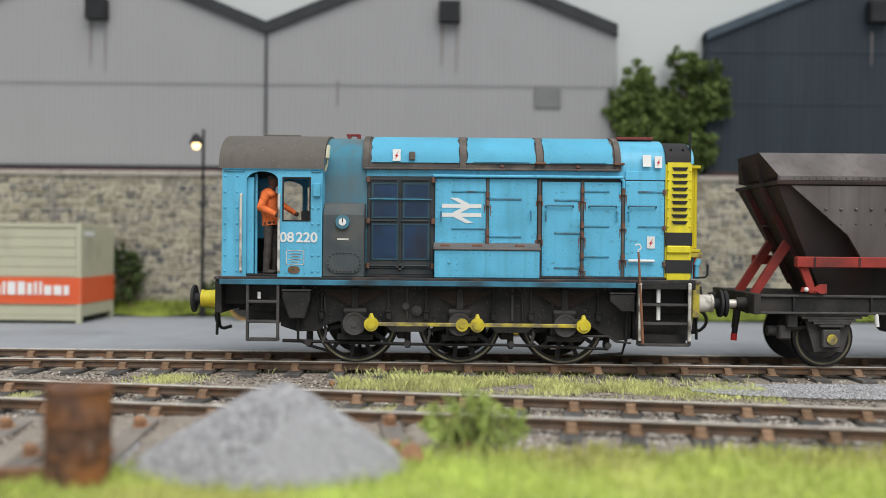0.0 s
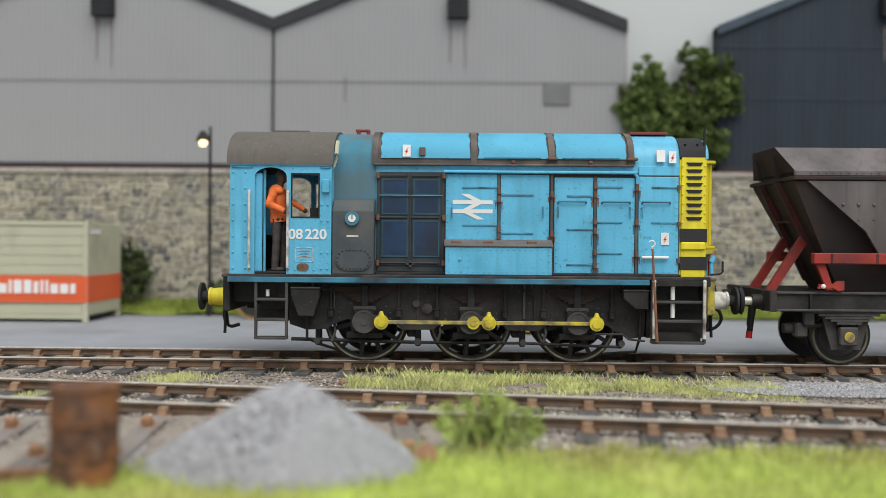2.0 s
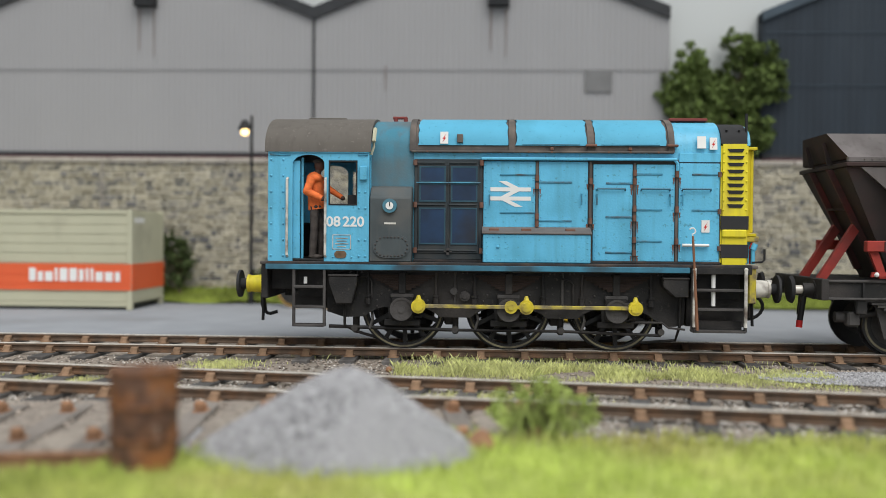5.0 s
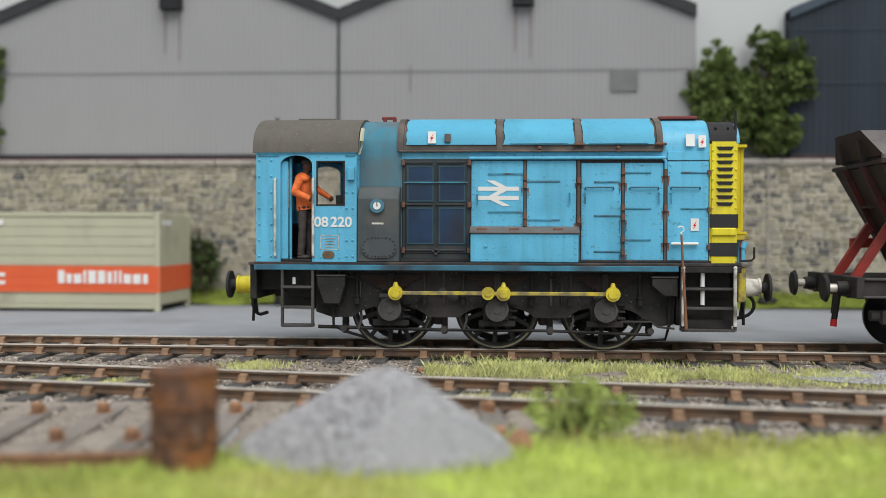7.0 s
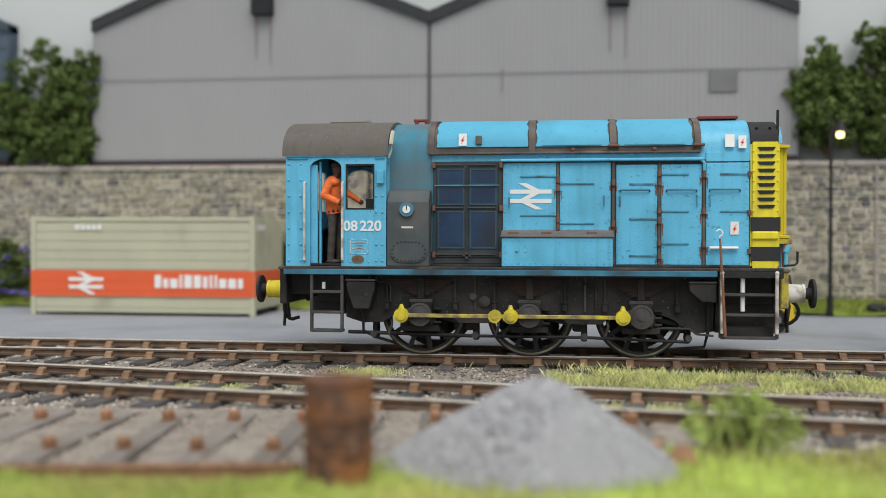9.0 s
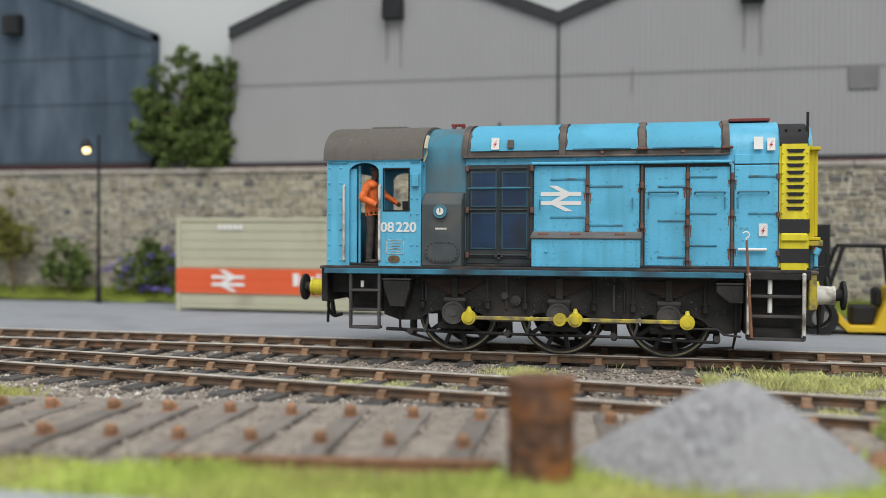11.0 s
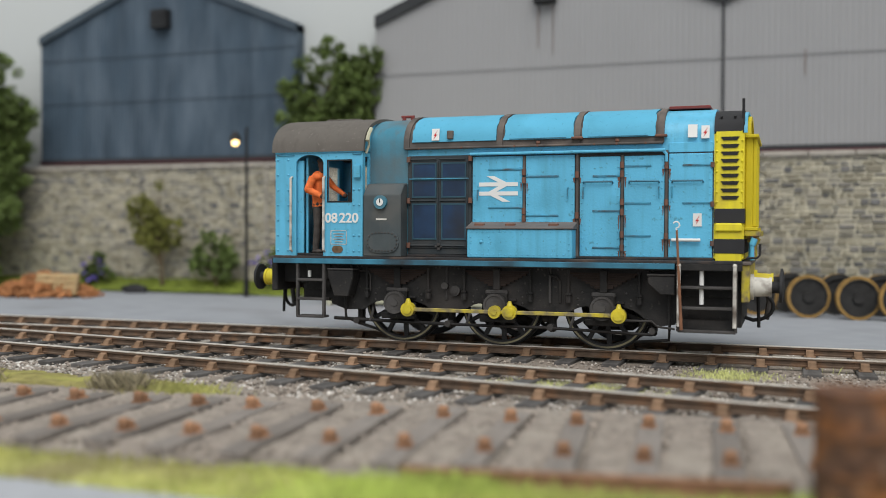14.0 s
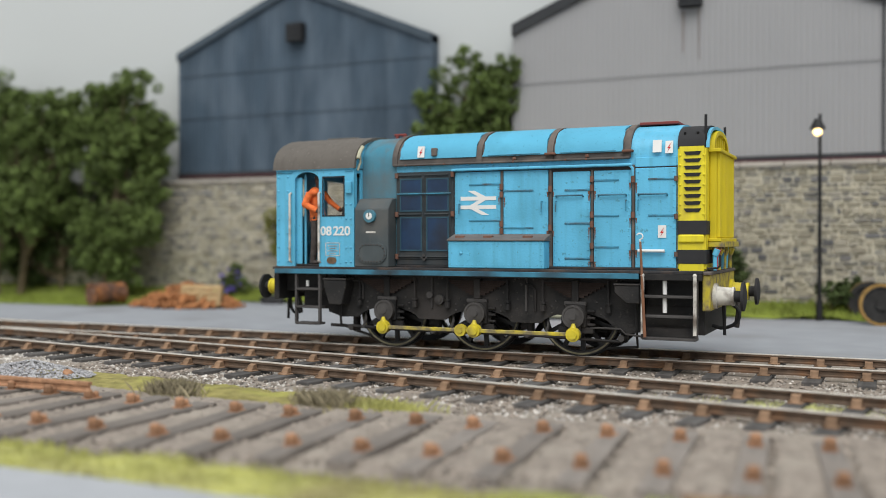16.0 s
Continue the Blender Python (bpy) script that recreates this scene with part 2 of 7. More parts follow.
def part(name, bm, material, parent=None, label="", smooth=0, m=None):
    bmesh.ops.scale(bm, vec=(S, S, S), verts=bm.verts)
    me = bpy.data.meshes.new(name)
    bm.to_mesh(me)
    bm.free()
    shaded(me, smooth)
    for k in material if isinstance(material, list) else [material]:
        me.materials.append(M[k])
    ob = new(name, me)
    if parent:
        ob.parent = parent
    if m is not None:
        ob.matrix_basis = m
    return tagged(ob, label) if label else ob


def thing(name, label, category, m=None, group="", kind=""):
    ob = new(name)
    ob.empty_display_size = 0.01
    if m is not None:
        ob.matrix_basis = m
    return tagged(ob, label, category, group, kind)


def raw(name, verts, faces, material, parent=None, label="", smooth=0):
    me = bpy.data.meshes.new(name)
    me.from_pydata([(x * S, y * S, z * S) for x, y, z in verts], [], faces)
    shaded(me, smooth)
    me.materials.append(M[material])
    ob = new(name, me)
    if parent:
        ob.parent = parent
    return tagged(ob, label) if label else ob


def words(text, name, size, material, parent, m, depth=0.006, label="", width=0.0):
    cu = bpy.data.curves.new(name, "FONT")
    cu.body, cu.size, cu.extrude, cu.align_x, cu.align_y = text, size * S, depth * S, "CENTER", "CENTER"
    cu.offset = size * 0.022 * S
    cu.space_word = 0.45
    tmp = bpy.data.objects.new(name, cu)
    scene.collection.objects.link(tmp)
    me = bpy.data.meshes.new_from_object(tmp.evaluated_get(bpy.context.evaluated_depsgraph_get()))
    bpy.data.objects.remove(tmp)
    if width:
        xs = [v.co.x for v in me.vertices]
        k = width * S / (max(xs) - min(xs))
        for v in me.vertices:
            v.co.x *= k
    me.materials.clear()
    me.materials.append(M[material])
    ob = new(name, me)
    ob.parent, ob.matrix_basis = parent, m
    return tagged(ob, label) if label else ob


rng = random.Random(4)
# ---- the setting ----
bm = bmesh.new()
bmesh.ops.create_grid(bm, x_segments=240, y_segments=120, size=1, matrix=Matrix.Translation((-10, -15, -0.215)) @ Matrix.Diagonal((60, 30, 1, 1)))
for v in bm.verts:
    v.co.z += 0.018 * noise.noise(v.co * 1.7)
tagged(part("ground", bm, "earth", smooth=60), "brown weathered earth of the railway yard", "ground", kind="structure")

bm = bmesh.new()
box(bm, -70, 50, 1.5, 10.9, -0.4, -0.1)
tagged(part("pavement", bm, "yard"), "smooth grey concrete yard behind the track", "pavement", kind="structure")
bm = bmesh.new()
box(bm, -70, 50, -45, -10.24, -0.4, -0.12)
tagged(part("road", bm, "road"), "pale grey roadway in front of the grass", "road", kind="structure")

bm = bmesh.new()
box(bm, -75, 55, 11.75, 12.2, -0.5, 34)
tagged(part("backdrop", bm, "backdrop"), "plain off-white board behind the buildings", "backdrop", kind="structure")


def verge_z(y):
    return -0.1 + 0.36 * max(0, min(1, (y - 9.75) / 1.1)) ** 0.7


def verge_front(x):
    u = max(0, min(1, (-23.4 - x) / 2.2))
    return 9.8 - 3.6 * u * u * (3 - 2 * u)


bm = bmesh.new()
prev = None
for i in range(221):
    x = -60 + i * 0.5
    w = 0.25 * noise.noise(Vector((x * 0.7, 3, 0)))
    f = verge_front(x) + w
    row = [bm.verts.new((x, f + (10.92 - f) * k / 6, verge_z(f + (10.92 - f) * k / 6) + 0.02)) for k in range(7)]
    if prev:
        for k in range(6):
            bm.faces.new((prev[k], row[k], row[k + 1], prev[k + 1]))
    prev = row
tagged(part("grass_verge", bm, "verge", smooth=60), "short green grass bank at the wall foot", "grass", kind="structure")

# stone wall: mortar core, coping, stones proud of it
WALL_Y = 10.9
wall = thing("wall_north", "coursed grey and buff stone boundary wall", "wall", kind="structure")
bm = bmesh.new()
box(bm, -60, 40, WALL_Y, WALL_Y + 0.28, -0.3, 3.9)
part("core", bm, "mortar", wall)


def wall_stones():
    out = []
    z, r = 0.0, random.Random(11)
    while z < 3.86:
        h = r.choice((0.09, 0.11, 0.13, 0.16, 0.2))
        h = min(h, 3.88 - z)
        x = -45 - r.random()
        while x < 24:
            w = r.uniform(0.13, 0.42)
            out.append((x, x + w, z, z + h, r.uniform(0.02, 0.06)))
            if h > 0.15 and r.random() < 0.35:
                out[-1] = (x, x + w, z, z + h * 0.48, r.uniform(0.02, 0.06))
                out.append((x, x + w, z + h * 0.52, z + h, r.uniform(0.02, 0.06)))
            x += w
        z += h
    return out


def stone_mesh(x0, x1, z0, z1, d, r):
    g = 0.014
    x0, x1, z0, z1 = x0 + g, x1 - g, z0 + g, z1 - g
    y = WALL_Y
    j = [r.uniform(-0.012, 0.012) for _ in range(8)]
    b = [(x0 + j[0], y + 0.01, z0), (x1 + j[1], y + 0.01, z0), (x1 + j[2], y + 0.01, z1), (x0 + j[3], y + 0.01, z1)]
    e = 0.022
    f = [(x0 + e, y - d + j[4] * 0.7, z0 + e), (x1 - e, y - d + j[5] * 0.7, z0 + e), (x1 - e, y - d + j[6] * 0.7, z1 - e), (x0 + e, y - d + j[7] * 0.7, z1 - e)]
    return b + f, [(4, 5, 6, 7), (0, 1, 5, 4), (1, 2, 6, 5), (2, 3, 7, 6), (3, 0, 4, 7)]


singles, rest_v, rest_f = [], [], []
r9 = random.Random(12)
for s in wall_stones():
    v, f = stone_mesh(*s, r9)
    if -5.6 < s[0] < 4.0 and 2.3 < s[2] and len(singles) < 300 and s[3] - s[2] > 0.07:
        singles.append((v, f))
    else:
        k = len(rest_v)
        rest_v += v
        rest_f += [tuple(i + k for i in q) for q in f]
tagged(raw("stonework", rest_v, rest_f, "stone", wall), kind="stuff")
bm = bmesh.new()
for i in range(60):
    box(bm, -45 + i * 1.15, -45 + i * 1.15 + 1.13, WALL_Y - 0.07, WALL_Y + 0.3, 3.9, 4.04, 0.02)
part("coping", bm, "coping", wall)
for x in (-17.3, -9.6, 8.7, 14.2):
    bm = bmesh.new()
    box(bm, x - 0.03, x + 0.03, WALL_Y - 0.075, WALL_Y, 0.1, 3.9, 0.01)
    part("joint_strip", bm, "coping", wall)

# corrugated sheds
def shed(name, label, x0, x1, gables, clad, trim, base, pitch, y, trim_w=0.3):
    """gables: (x, z) roof line points from x0 to x1."""
    b = thing(name, label, "shed", P(0, 0, 0))

    def top(x):
        for (xa, za), (xb, zb) in zip(gables, gables[1:]):
            if xa <= x <= xb:
                return za + (zb - za) * (x - xa) / (xb - xa)
        return gables[-1][1]
    n = int((x1 - x0) / pitch)
    verts, faces = [], []
    prof = ((0, 0), (0.3, 0), (0.42, -0.011), (0.85, -0.011), (0.97, 0))
    for i in range(n):
        for u, d in prof:
            x = x0 + (i + u) * (x1 - x0) / n
            verts += [(x, y + d, base), (x, y + d, top(x))]
    verts += [(x1, y, base), (x1, y, top(x1))]
    for i in range(len(verts) // 2 - 1):
        faces.append((2 * i, 2 * i + 2, 2 * i + 3, 2 * i + 1))
    k = len(verts)
    raw("cladding", verts, faces, clad, b)
    bm = bmesh.new()
    prism(bm, [(x0, base)] + [(x, z - 0.02) for x, z in gables] + [(x1, base)], "y", y + 0.03, y + 0.5)
    part("body", bm, clad, b)
    for (xa, za), (xb, zb) in zip(gables, gables[1:]):
        bm = bmesh.new()
        prism(bm, [(xa, za - trim_w), (xb, zb - trim_w), (xb, zb + 0.05), (xa, za + 0.05)], "y", y - 0.12, y + 0.55)
        part("barge_board", bm, trim, b)
    bm = bmesh.new()
    box(bm, x0, x1, y - 0.07, y + 0.1, base - 0.03, base + 0.08)
    part("sill_flashing", bm, "roof_trim", b)
    bm = bmesh.new()
    box(bm, x0, x1, y - 0.09, y + 0.05, base - 0.1, base - 0.03)
    part("sill_board", bm, "maroon", b)
    return b


def louvre(b, x, z, w, h, y):
    bm = bmesh.new()
    box(bm, x - w / 2, x + w / 2, y - 0.3, y, z - h / 2, z + h / 2, 0.015)
    v = part("vent", bm, "black", b, "dark louvred ventilator box")
    for i in range(5):
        bm = bmesh.new()
        zz = z - h / 2 + h * (i + 0.5) / 5
        box(bm, x - w * 0.42, x + w * 0.42, y - 0.33, y - 0.3, zz - h * 0.05, zz + h * 0.05)
        part("slat", bm, "roof_trim", v)


def streak(b, x, z0, z1, w, y, mt="rust_streak"):
    bm = bmesh.new()
    prism(bm, [(x - w / 2, z1), (x + w / 2, z1), (x + w * 0.2, z0), (x - w * 0.25, z0)], "y", y - 0.034, y - 0.031)
    part("rust_stain", bm, mt, b)


M["rust_streak"] = mat("rust_streak", (0.22, 0.185, 0.175), 0.9, var=0.15, scale=3)
SY = 11.25
EAVE, PEAK = 8.40, 10.48
grey = shed("corrugated_shed", "grey corrugated twin-gable industrial shed with black roof edge", -13.75, 6.75,
            [(-13.75, EAVE), (-8.6, PEAK), (-3.5, EAVE), (1.6, PEAK), (6.75, EAVE)], "clad", "roof_trim", 4.15, 0.16, SY)
bm = bmesh.new()
box(bm, -3.53, -3.47, SY - 0.06, SY, 4.2, EAVE - 0.3)
part("downpipe", bm, "roof_trim", grey)
for x in (-8.43, 1.85):
    louvre(grey, x, 8.75, 0.62, 0.62, SY)
    streak(grey, x - 0.22, 7.2, 8.4, 0.06, SY)
    streak(grey, x + 0.22, 7.0, 8.4, 0.05, SY)
bm = bmesh.new()
box(bm, 4.35, 5.12, SY - 0.05, SY - 0.01, 6.0, 6.64)
sq = part("wall_vent", bm, "vent", grey, "square mid-grey vent panel")
streak(grey, -1.4, 6.05, 6.75, 0.05, SY)
for x0, x1 in ((-13.7, -3.55), (-3.45, 6.7)):
    bm = bmesh.new()
    box(bm, x0, x1, SY - 0.04, SY - 0.028, 6.62, 6.64)
    part("sheet_lap", bm, "lap_grey", grey)

d1 = shed("corrugated_shed", "blue-black corrugated gabled shed with slate-blue roof edge", -26.4, -16.45,
          [(-26.4, 8.5), (-21.5, 10.5), (-16.45, 8.4)], "dark_clad", "dark_trim", 4.22, 0.16, SY, 0.22)
louvre(d1, -21.4, 8.85, 0.62, 0.62, SY)
d2 = shed("corrugated_shed", "blue-black corrugated gabled shed with slate-blue roof edge", 9.35, 20.4,
          [(9.35, 8.25), (14.6, 10.4), (20.4, 8.25)], "dark_clad_b", "dark_trim", 4.15, 0.2, SY, 0.22)
louvre(d2, 14.3, 8.85, 0.62, 0.62, SY)
streak(d2, 14.15, 7.3, 8.3, 0.05, SY)
for b, x0, x1 in ((d1, -26.3, -16.5), (d2, 9.4, 20.3)):
    for z in (6.2, 7.7):
        bm = bmesh.new()
        box(bm, x0, x1, SY - 0.04, SY - 0.029, z, z + 0.02)
        part("sheet_lap", bm, "dark_trim", b)

# ---- tracks ----
RAIL = [(-0.033, -0.142), (0.033, -0.142), (0.036, -0.118), (0.013, -0.105), (0.013, -0.05), (0.038, -0.045), (0.038, -0.015), (0.038, -0.004), (0.03, 0), (-0.03, 0), (-0.038, -0.004), (-0.038, -0.015), (-0.038, -0.045), (-0.013, -0.05), (-0.013, -0.105), (-0.036, -0.118)]


def rail_mesh(length):
    bm = bmesh.new()
    prism(bm, RAIL, "x", -length / 2, length / 2)
    bm.normal_update()
    for f in bm.faces:
        f.material_index = 1 if abs(f.normal.x) < 0.5 and f.calc_center_median().z > -0.013 else 0
    return bm


def chair_mesh(name="chair"):
    bm = bmesh.new()
    box(bm, -0.095, 0.095, -0.19, 0.19, -0.16, -0.135, 0.012)
    for s in (-1, 1):
        prism(bm, [(s * 0.025, -0.14), (s * 0.15, -0.14), (s * 0.10, -0.062), (s * 0.045, -0.042)], "x", -0.06, 0.06)
    box(bm, -0.045, 0.045, 0.036, 0.075, -0.11, -0.038, 0.01)
    for sx, sy in ((-1, -1), (1, 1)):
        cyl(bm, (sx * 0.055, sy * 0.165, -0.14), (sx * 0.055, sy * 0.165, -0.115), 0.022, n=6)
    bmesh.ops.scale(bm, vec=(S, S, S), verts=bm.verts)
    me = bpy.data.meshes.new(name)
    bm.to_mesh(me)
    me.materials.append(M["rail_chair"])
    bm.free()
    return me


def sleeper_mesh(length=2.6, top=-0.155):
    bm = bmesh.new()
    box(bm, -0.13, 0.13, -length / 2, length / 2, top - 0.13, top, 0.012)
    bmesh.ops.scale(bm, vec=(S, S, S), verts=bm.verts)
    me = bpy.data.meshes.new("sleeper")
    bm.to_mesh(me)
    me.materials.append(M["sleeper"])
    bm.free()
    return me


def tall_chair():
    bm = bmesh.new()
    box(bm, -0.075, 0.075, -0.1, 0.13, -0.165, -0.14, 0.01)
    box(bm, -0.06, 0.06, -0.08, 0.01, -0.15, -0.03, 0.025)
    box(bm, -0.045, 0.045, 0.05, 0.11, -0.15, -0.07, 0.02)
    bmesh.ops.scale(bm, vec=(S, S, S), verts=bm.verts)
    me = bpy.data.meshes.new("chair")
    bm.to_mesh(me)
    me.materials.append(M["chair"])
    bm.free()
    return me


TALL = tall_chair()
CHAIR, SLEEPER, DARK = chair_mesh(), sleeper_mesh(), sleeper_mesh(2.7)
DARK.materials[0] = M["dark_sleeper"]


def track(label, origin, turn, x0, x1, step, skip=lambda x: False, seed=1):
    t = thing("railway_track", label, "track", P(*origin, 0, 0, turn), kind="structure")
    for s in (-0.752, 0.752):
        part("rail", rail_mesh(x1 - x0), ["rust_rail", "rail_top"], t, m=P((x0 + x1) / 2, s, 0))
    r = random.Random(seed)
    x = x0 + 0.2
    while x < x1:
        if not skip(x):
            ob = new("sleeper", DARK)
            ob.parent, ob.matrix_basis = t, P(x, r.uniform(-0.06, 0.06), 0, 0, 0, r.uniform(-1.2, 1.2))
            for s in (-0.752, 0.752):
                c = new("chair", CHAIR)
                c.parent, c.matrix_basis = t, P(x, s, 0)
        x += step
    return t


track("rusty bullhead railway track on dark sleepers in ballast", (0, 0, 0), 0, -45, 26, 0.735, seed=2)
TB = math.degrees(math.atan(-0.147))
guard = thing("railway_track", "short rusty check rails at the turnout", "track", P(0, 0, 0), kind="structure")
for xa, ya, xb, yb in ((-26.5, 0.55, -20.5, 0.55), (-24.5, -0.6, -19.0, -1.22), (-26.0, -1.95, -19.5, -2.72)):
    dd = math.hypot(xb - xa, yb - ya)
    part("check_rail", rail_mesh(dd), ["rust_rail", "rail_top"], guard, m=P((xa + xb) / 2, (ya + yb) / 2, -0.003, 0, 0, math.degrees(math.atan2(yb - ya, xb - xa))))
track("rusty diverging siding track on dark sleepers", (0, -4.72, 0), TB, -30.5, 24, 0.735, skip=lambda x: x < -20, seed=3)


# ---- lifted siding: bare sleepers on a gentle curve ----
def siding(x):
    """Centre line of the lifted siding, and its slope."""
    u = min(0, x + 9.5)
    return -7.43 + 0.1 * (x + 6.5) + 0.025 * u * u, 0.1 + 0.05 * u


def on_siding(x, v):
    """The place v to the far side of the centre line at x."""
    y, k = siding(x)
    n = math.hypot(1, k)
    return x - v * k / n, y + v / n


tc = thing("railway_track", "lifted siding of bare sleepers with rusty chairs", "track", P(0, 0, 0), kind="structure")
STEP = 0.727
rs = random.Random(4)
TIES = [-2.32 - STEP * k - 0.075 * max(0, k - 9) for k in range(-6, 23)]
for xc in TIES:
    turn = math.degrees(math.atan(siding(xc)[1])) + rs.uniform(-1.5, 1.5)
    xa, ya = on_siding(xc, rs.uniform(-0.1, 0.04))
    ob = new("sleeper", SLEEPER)
    ob.parent, ob.matrix_basis = tc, P(xa, ya, 0.04, rs.uniform(-0.5, 0.5), rs.uniform(-1.5, 1.5), turn)
    for v in (-0.76, 0.74):
        xa, ya = on_siding(xc + rs.uniform(-0.03, 0.03), v)
        c = new("chair", TALL)
        c.parent, c.matrix_basis = tc, P(xa, ya, 0.04, 0, 0, turn + rs.uniform(-10, 10))
# soil packed round the bare sleepers, sunk along one edge of each
NB, NW = 560, 72
verts, faces = [], []
for i in range(NB + 1):
    for k in range(NW + 1):
        x, v = -20.0 + 22.5 * i / NB, -1.9 + 3.8 * k / NW
        c = min((x - q for q in TIES), key=abs)
        n = noise.noise(Vector((x * 1.3, v * 1.3, 5)))
        z = -0.138 + 0.022 * noise.noise(Vector((x * 9, v * 9, 0))) + 0.012 * noise.noise(Vector((x * 22, v * 22, 3)))
        if abs(v) < 1.42:
            z -= max(0, 0.05 + 0.09 * n) * math.exp(-((c - 0.165) / 0.045) ** 2) + 0.02 * math.exp(-(c / 0.15) ** 4)
        z -= 0.07 * max(0, min(1, (-1.0 - v) / 0.3))
        e = min(1, (1.9 - abs(v)) / 0.45, (x + 20.0) / 0.5, (2.5 - x) / 0.5)
        verts.append((*on_siding(x, v), z - 0.09 * (1 - e) ** 2))
for i in range(NB):
    for k in range(NW):
        a = i * (NW + 1) + k
        faces.append((a, a + NW + 1, a + NW + 2, a + 1))
raw("soil_bed", verts, faces, "bed", tc, "brown soil packed between sleepers", 50)
# ---- the locomotive ----
M["blue"] = mat("faded_rail_blue", (0.11, 0.46, 0.685), 0.45, var=0.09, scale=1.1, stain=(0.065, 0.31, 0.455), amount=0.3, sscale=0.9, streak=(0.075, 0.31, 0.44), speck=(0.075, 0.30, 0.42), bump=0.2, bscale=25)
M["blue_grimy"] = mat("grimy_rail_blue", (0.055, 0.235, 0.33), 0.65, streak=(0.10, 0.135, 0.15), var=0.2, scale=1.2, stain=(0.11, 0.14, 0.15), amount=0.36, sscale=0.9, bump=0.15, bscale=25)
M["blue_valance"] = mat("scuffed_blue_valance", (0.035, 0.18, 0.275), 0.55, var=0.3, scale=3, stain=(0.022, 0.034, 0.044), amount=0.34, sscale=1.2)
M["strap"] = mat("shaded_blue_strap", (0.045, 0.25, 0.38), 0.55, var=0.2, scale=6, stain=(0.06, 0.08, 0.09), amount=0.35, sscale=5)
M["sill"] = mat("oily_dark_sill", (0.03, 0.03, 0.032), 0.7, var=0.3, scale=4, stain=(0.10, 0.07, 0.055), amount=0.35, sscale=2.5)
# body blue darkened to offset the overhead light on the roof panels
M["roof_blue"] = mat("toned_down_roof_blue", (0.09, 0.375, 0.55), 0.65, var=0.08, scale=1.5, stain=(0.065, 0.29, 0.41), amount=0.25, sscale=1.3, speck=(0.06, 0.28, 0.41), bump=0.15, bscale=25)
M["grime"] = mat("brown_grey_grime", (0.092, 0.082, 0.076), 0.85, var=0.15, scale=4, stain=(0.17, 0.14, 0.12), amount=0.4, sscale=2, bump=0.2)
M["lid_grey"] = mat("dusty_lid_grey", (0.15, 0.14, 0.135), 0.85, var=0.2, scale=5, stain=(0.10, 0.085, 0.08), amount=0.4, sscale=2.5)
M["grille_frame"] = mat("dark_grille_frame", (0.036, 0.045, 0.05), 0.6, var=0.2, scale=3, stain=(0.06, 0.058, 0.056), amount=0.3, sscale=2)
M["seam"] = mat("shadow_gap_seam", (0.05, 0.045, 0.043), 0.8, var=0.2)
M["cab_roof"] = mat("dusty_roof_grey", (0.125, 0.113, 0.10), 0.85, streak=(0.09, 0.08, 0.07), speck=(0.16, 0.145, 0.13), var=0.08, scale=2, stain=(0.11, 0.095, 0.08), amount=0.3, sscale=1, stretch=(1, 1, 1))
M["panel_grey"] = mat("weathered_dark_grey", (0.068, 0.082, 0.087), 0.6, streak=(0.10, 0.10, 0.095), var=0.18, scale=2, stain=(0.115, 0.112, 0.104), amount=0.36, sscale=1.5)
M["mesh_navy"] = mat("dark_navy_mesh", (0.005, 0.026, 0.07), 0.4, var=0.4, scale=2.5, stain=(0.018, 0.018, 0.02), amount=0.25, sscale=1)
M["grille_edge"] = mat("slate_blue_edge", (0.03, 0.075, 0.105), 0.6, var=0.2)
M["frame_grey"] = mat("oily_underframe", (0.02, 0.0195, 0.0195), 0.62, var=0.25, scale=3, stain=(0.05, 0.044, 0.041), amount=0.35, sscale=1.5, bump=0.3, speck=(0.05, 0.044, 0.04))
M["axle_grey"] = mat("dusty_axlebox", (0.072, 0.068, 0.066), 0.7, var=0.2, scale=4, stain=(0.04, 0.036, 0.034), amount=0.35, sscale=3, bump=0.3)
M["spring"] = mat("rusty_spring", (0.036, 0.025, 0.021), 0.85, var=0.25, scale=6)
M["rust_hinge"] = mat("rusty_hinge", (0.17, 0.085, 0.06), 0.85, var=0.2, scale=8, stain=(0.12, 0.09, 0.08), amount=0.4)
M["yellow"] = mat("warning_yellow", (0.74, 0.63, 0.02), 0.5, streak=(0.50, 0.40, 0.04), var=0.08, scale=2, stain=(0.42, 0.30, 0.05), amount=0.12, sscale=1.6)
M["yellow_old"] = mat("chipped_yellow", (0.60, 0.49, 0.03), 0.55, var=0.25, scale=7, stain=(0.17, 0.135, 0.075), amount=0.6, sscale=7, bump=0.4)
M["yellow_boss"] = mat("oily_yellow", (0.62, 0.51, 0.03), 0.45, var=0.25, scale=8, stain=(0.2, 0.15, 0.06), amount=0.42, sscale=4, bump=0.4)
M["yellow_dirty"] = mat("dirty_yellow", (0.62, 0.50, 0.02), 0.6, var=0.12, scale=2, stain=(0.30, 0.22, 0.03), amount=0.25, sscale=1.4, stretch=(1, 1, 0.3))
M["stripe"] = mat("matt_black_stripe", (0.03, 0.03, 0.032), 0.8, var=0.2)
M["bright_white"] = mat("white_paint", (0.75, 0.75, 0.73), 0.6, var=0.05)
M["worn_white"] = mat("worn_white_paint", (0.62, 0.60, 0.55), 0.7, var=0.1, scale=6, stain=(0.16, 0.13, 0.11), amount=0.45, sscale=5)
M["red"] = mat("signal_red", (0.55, 0.03, 0.03), 0.6, var=0.05)
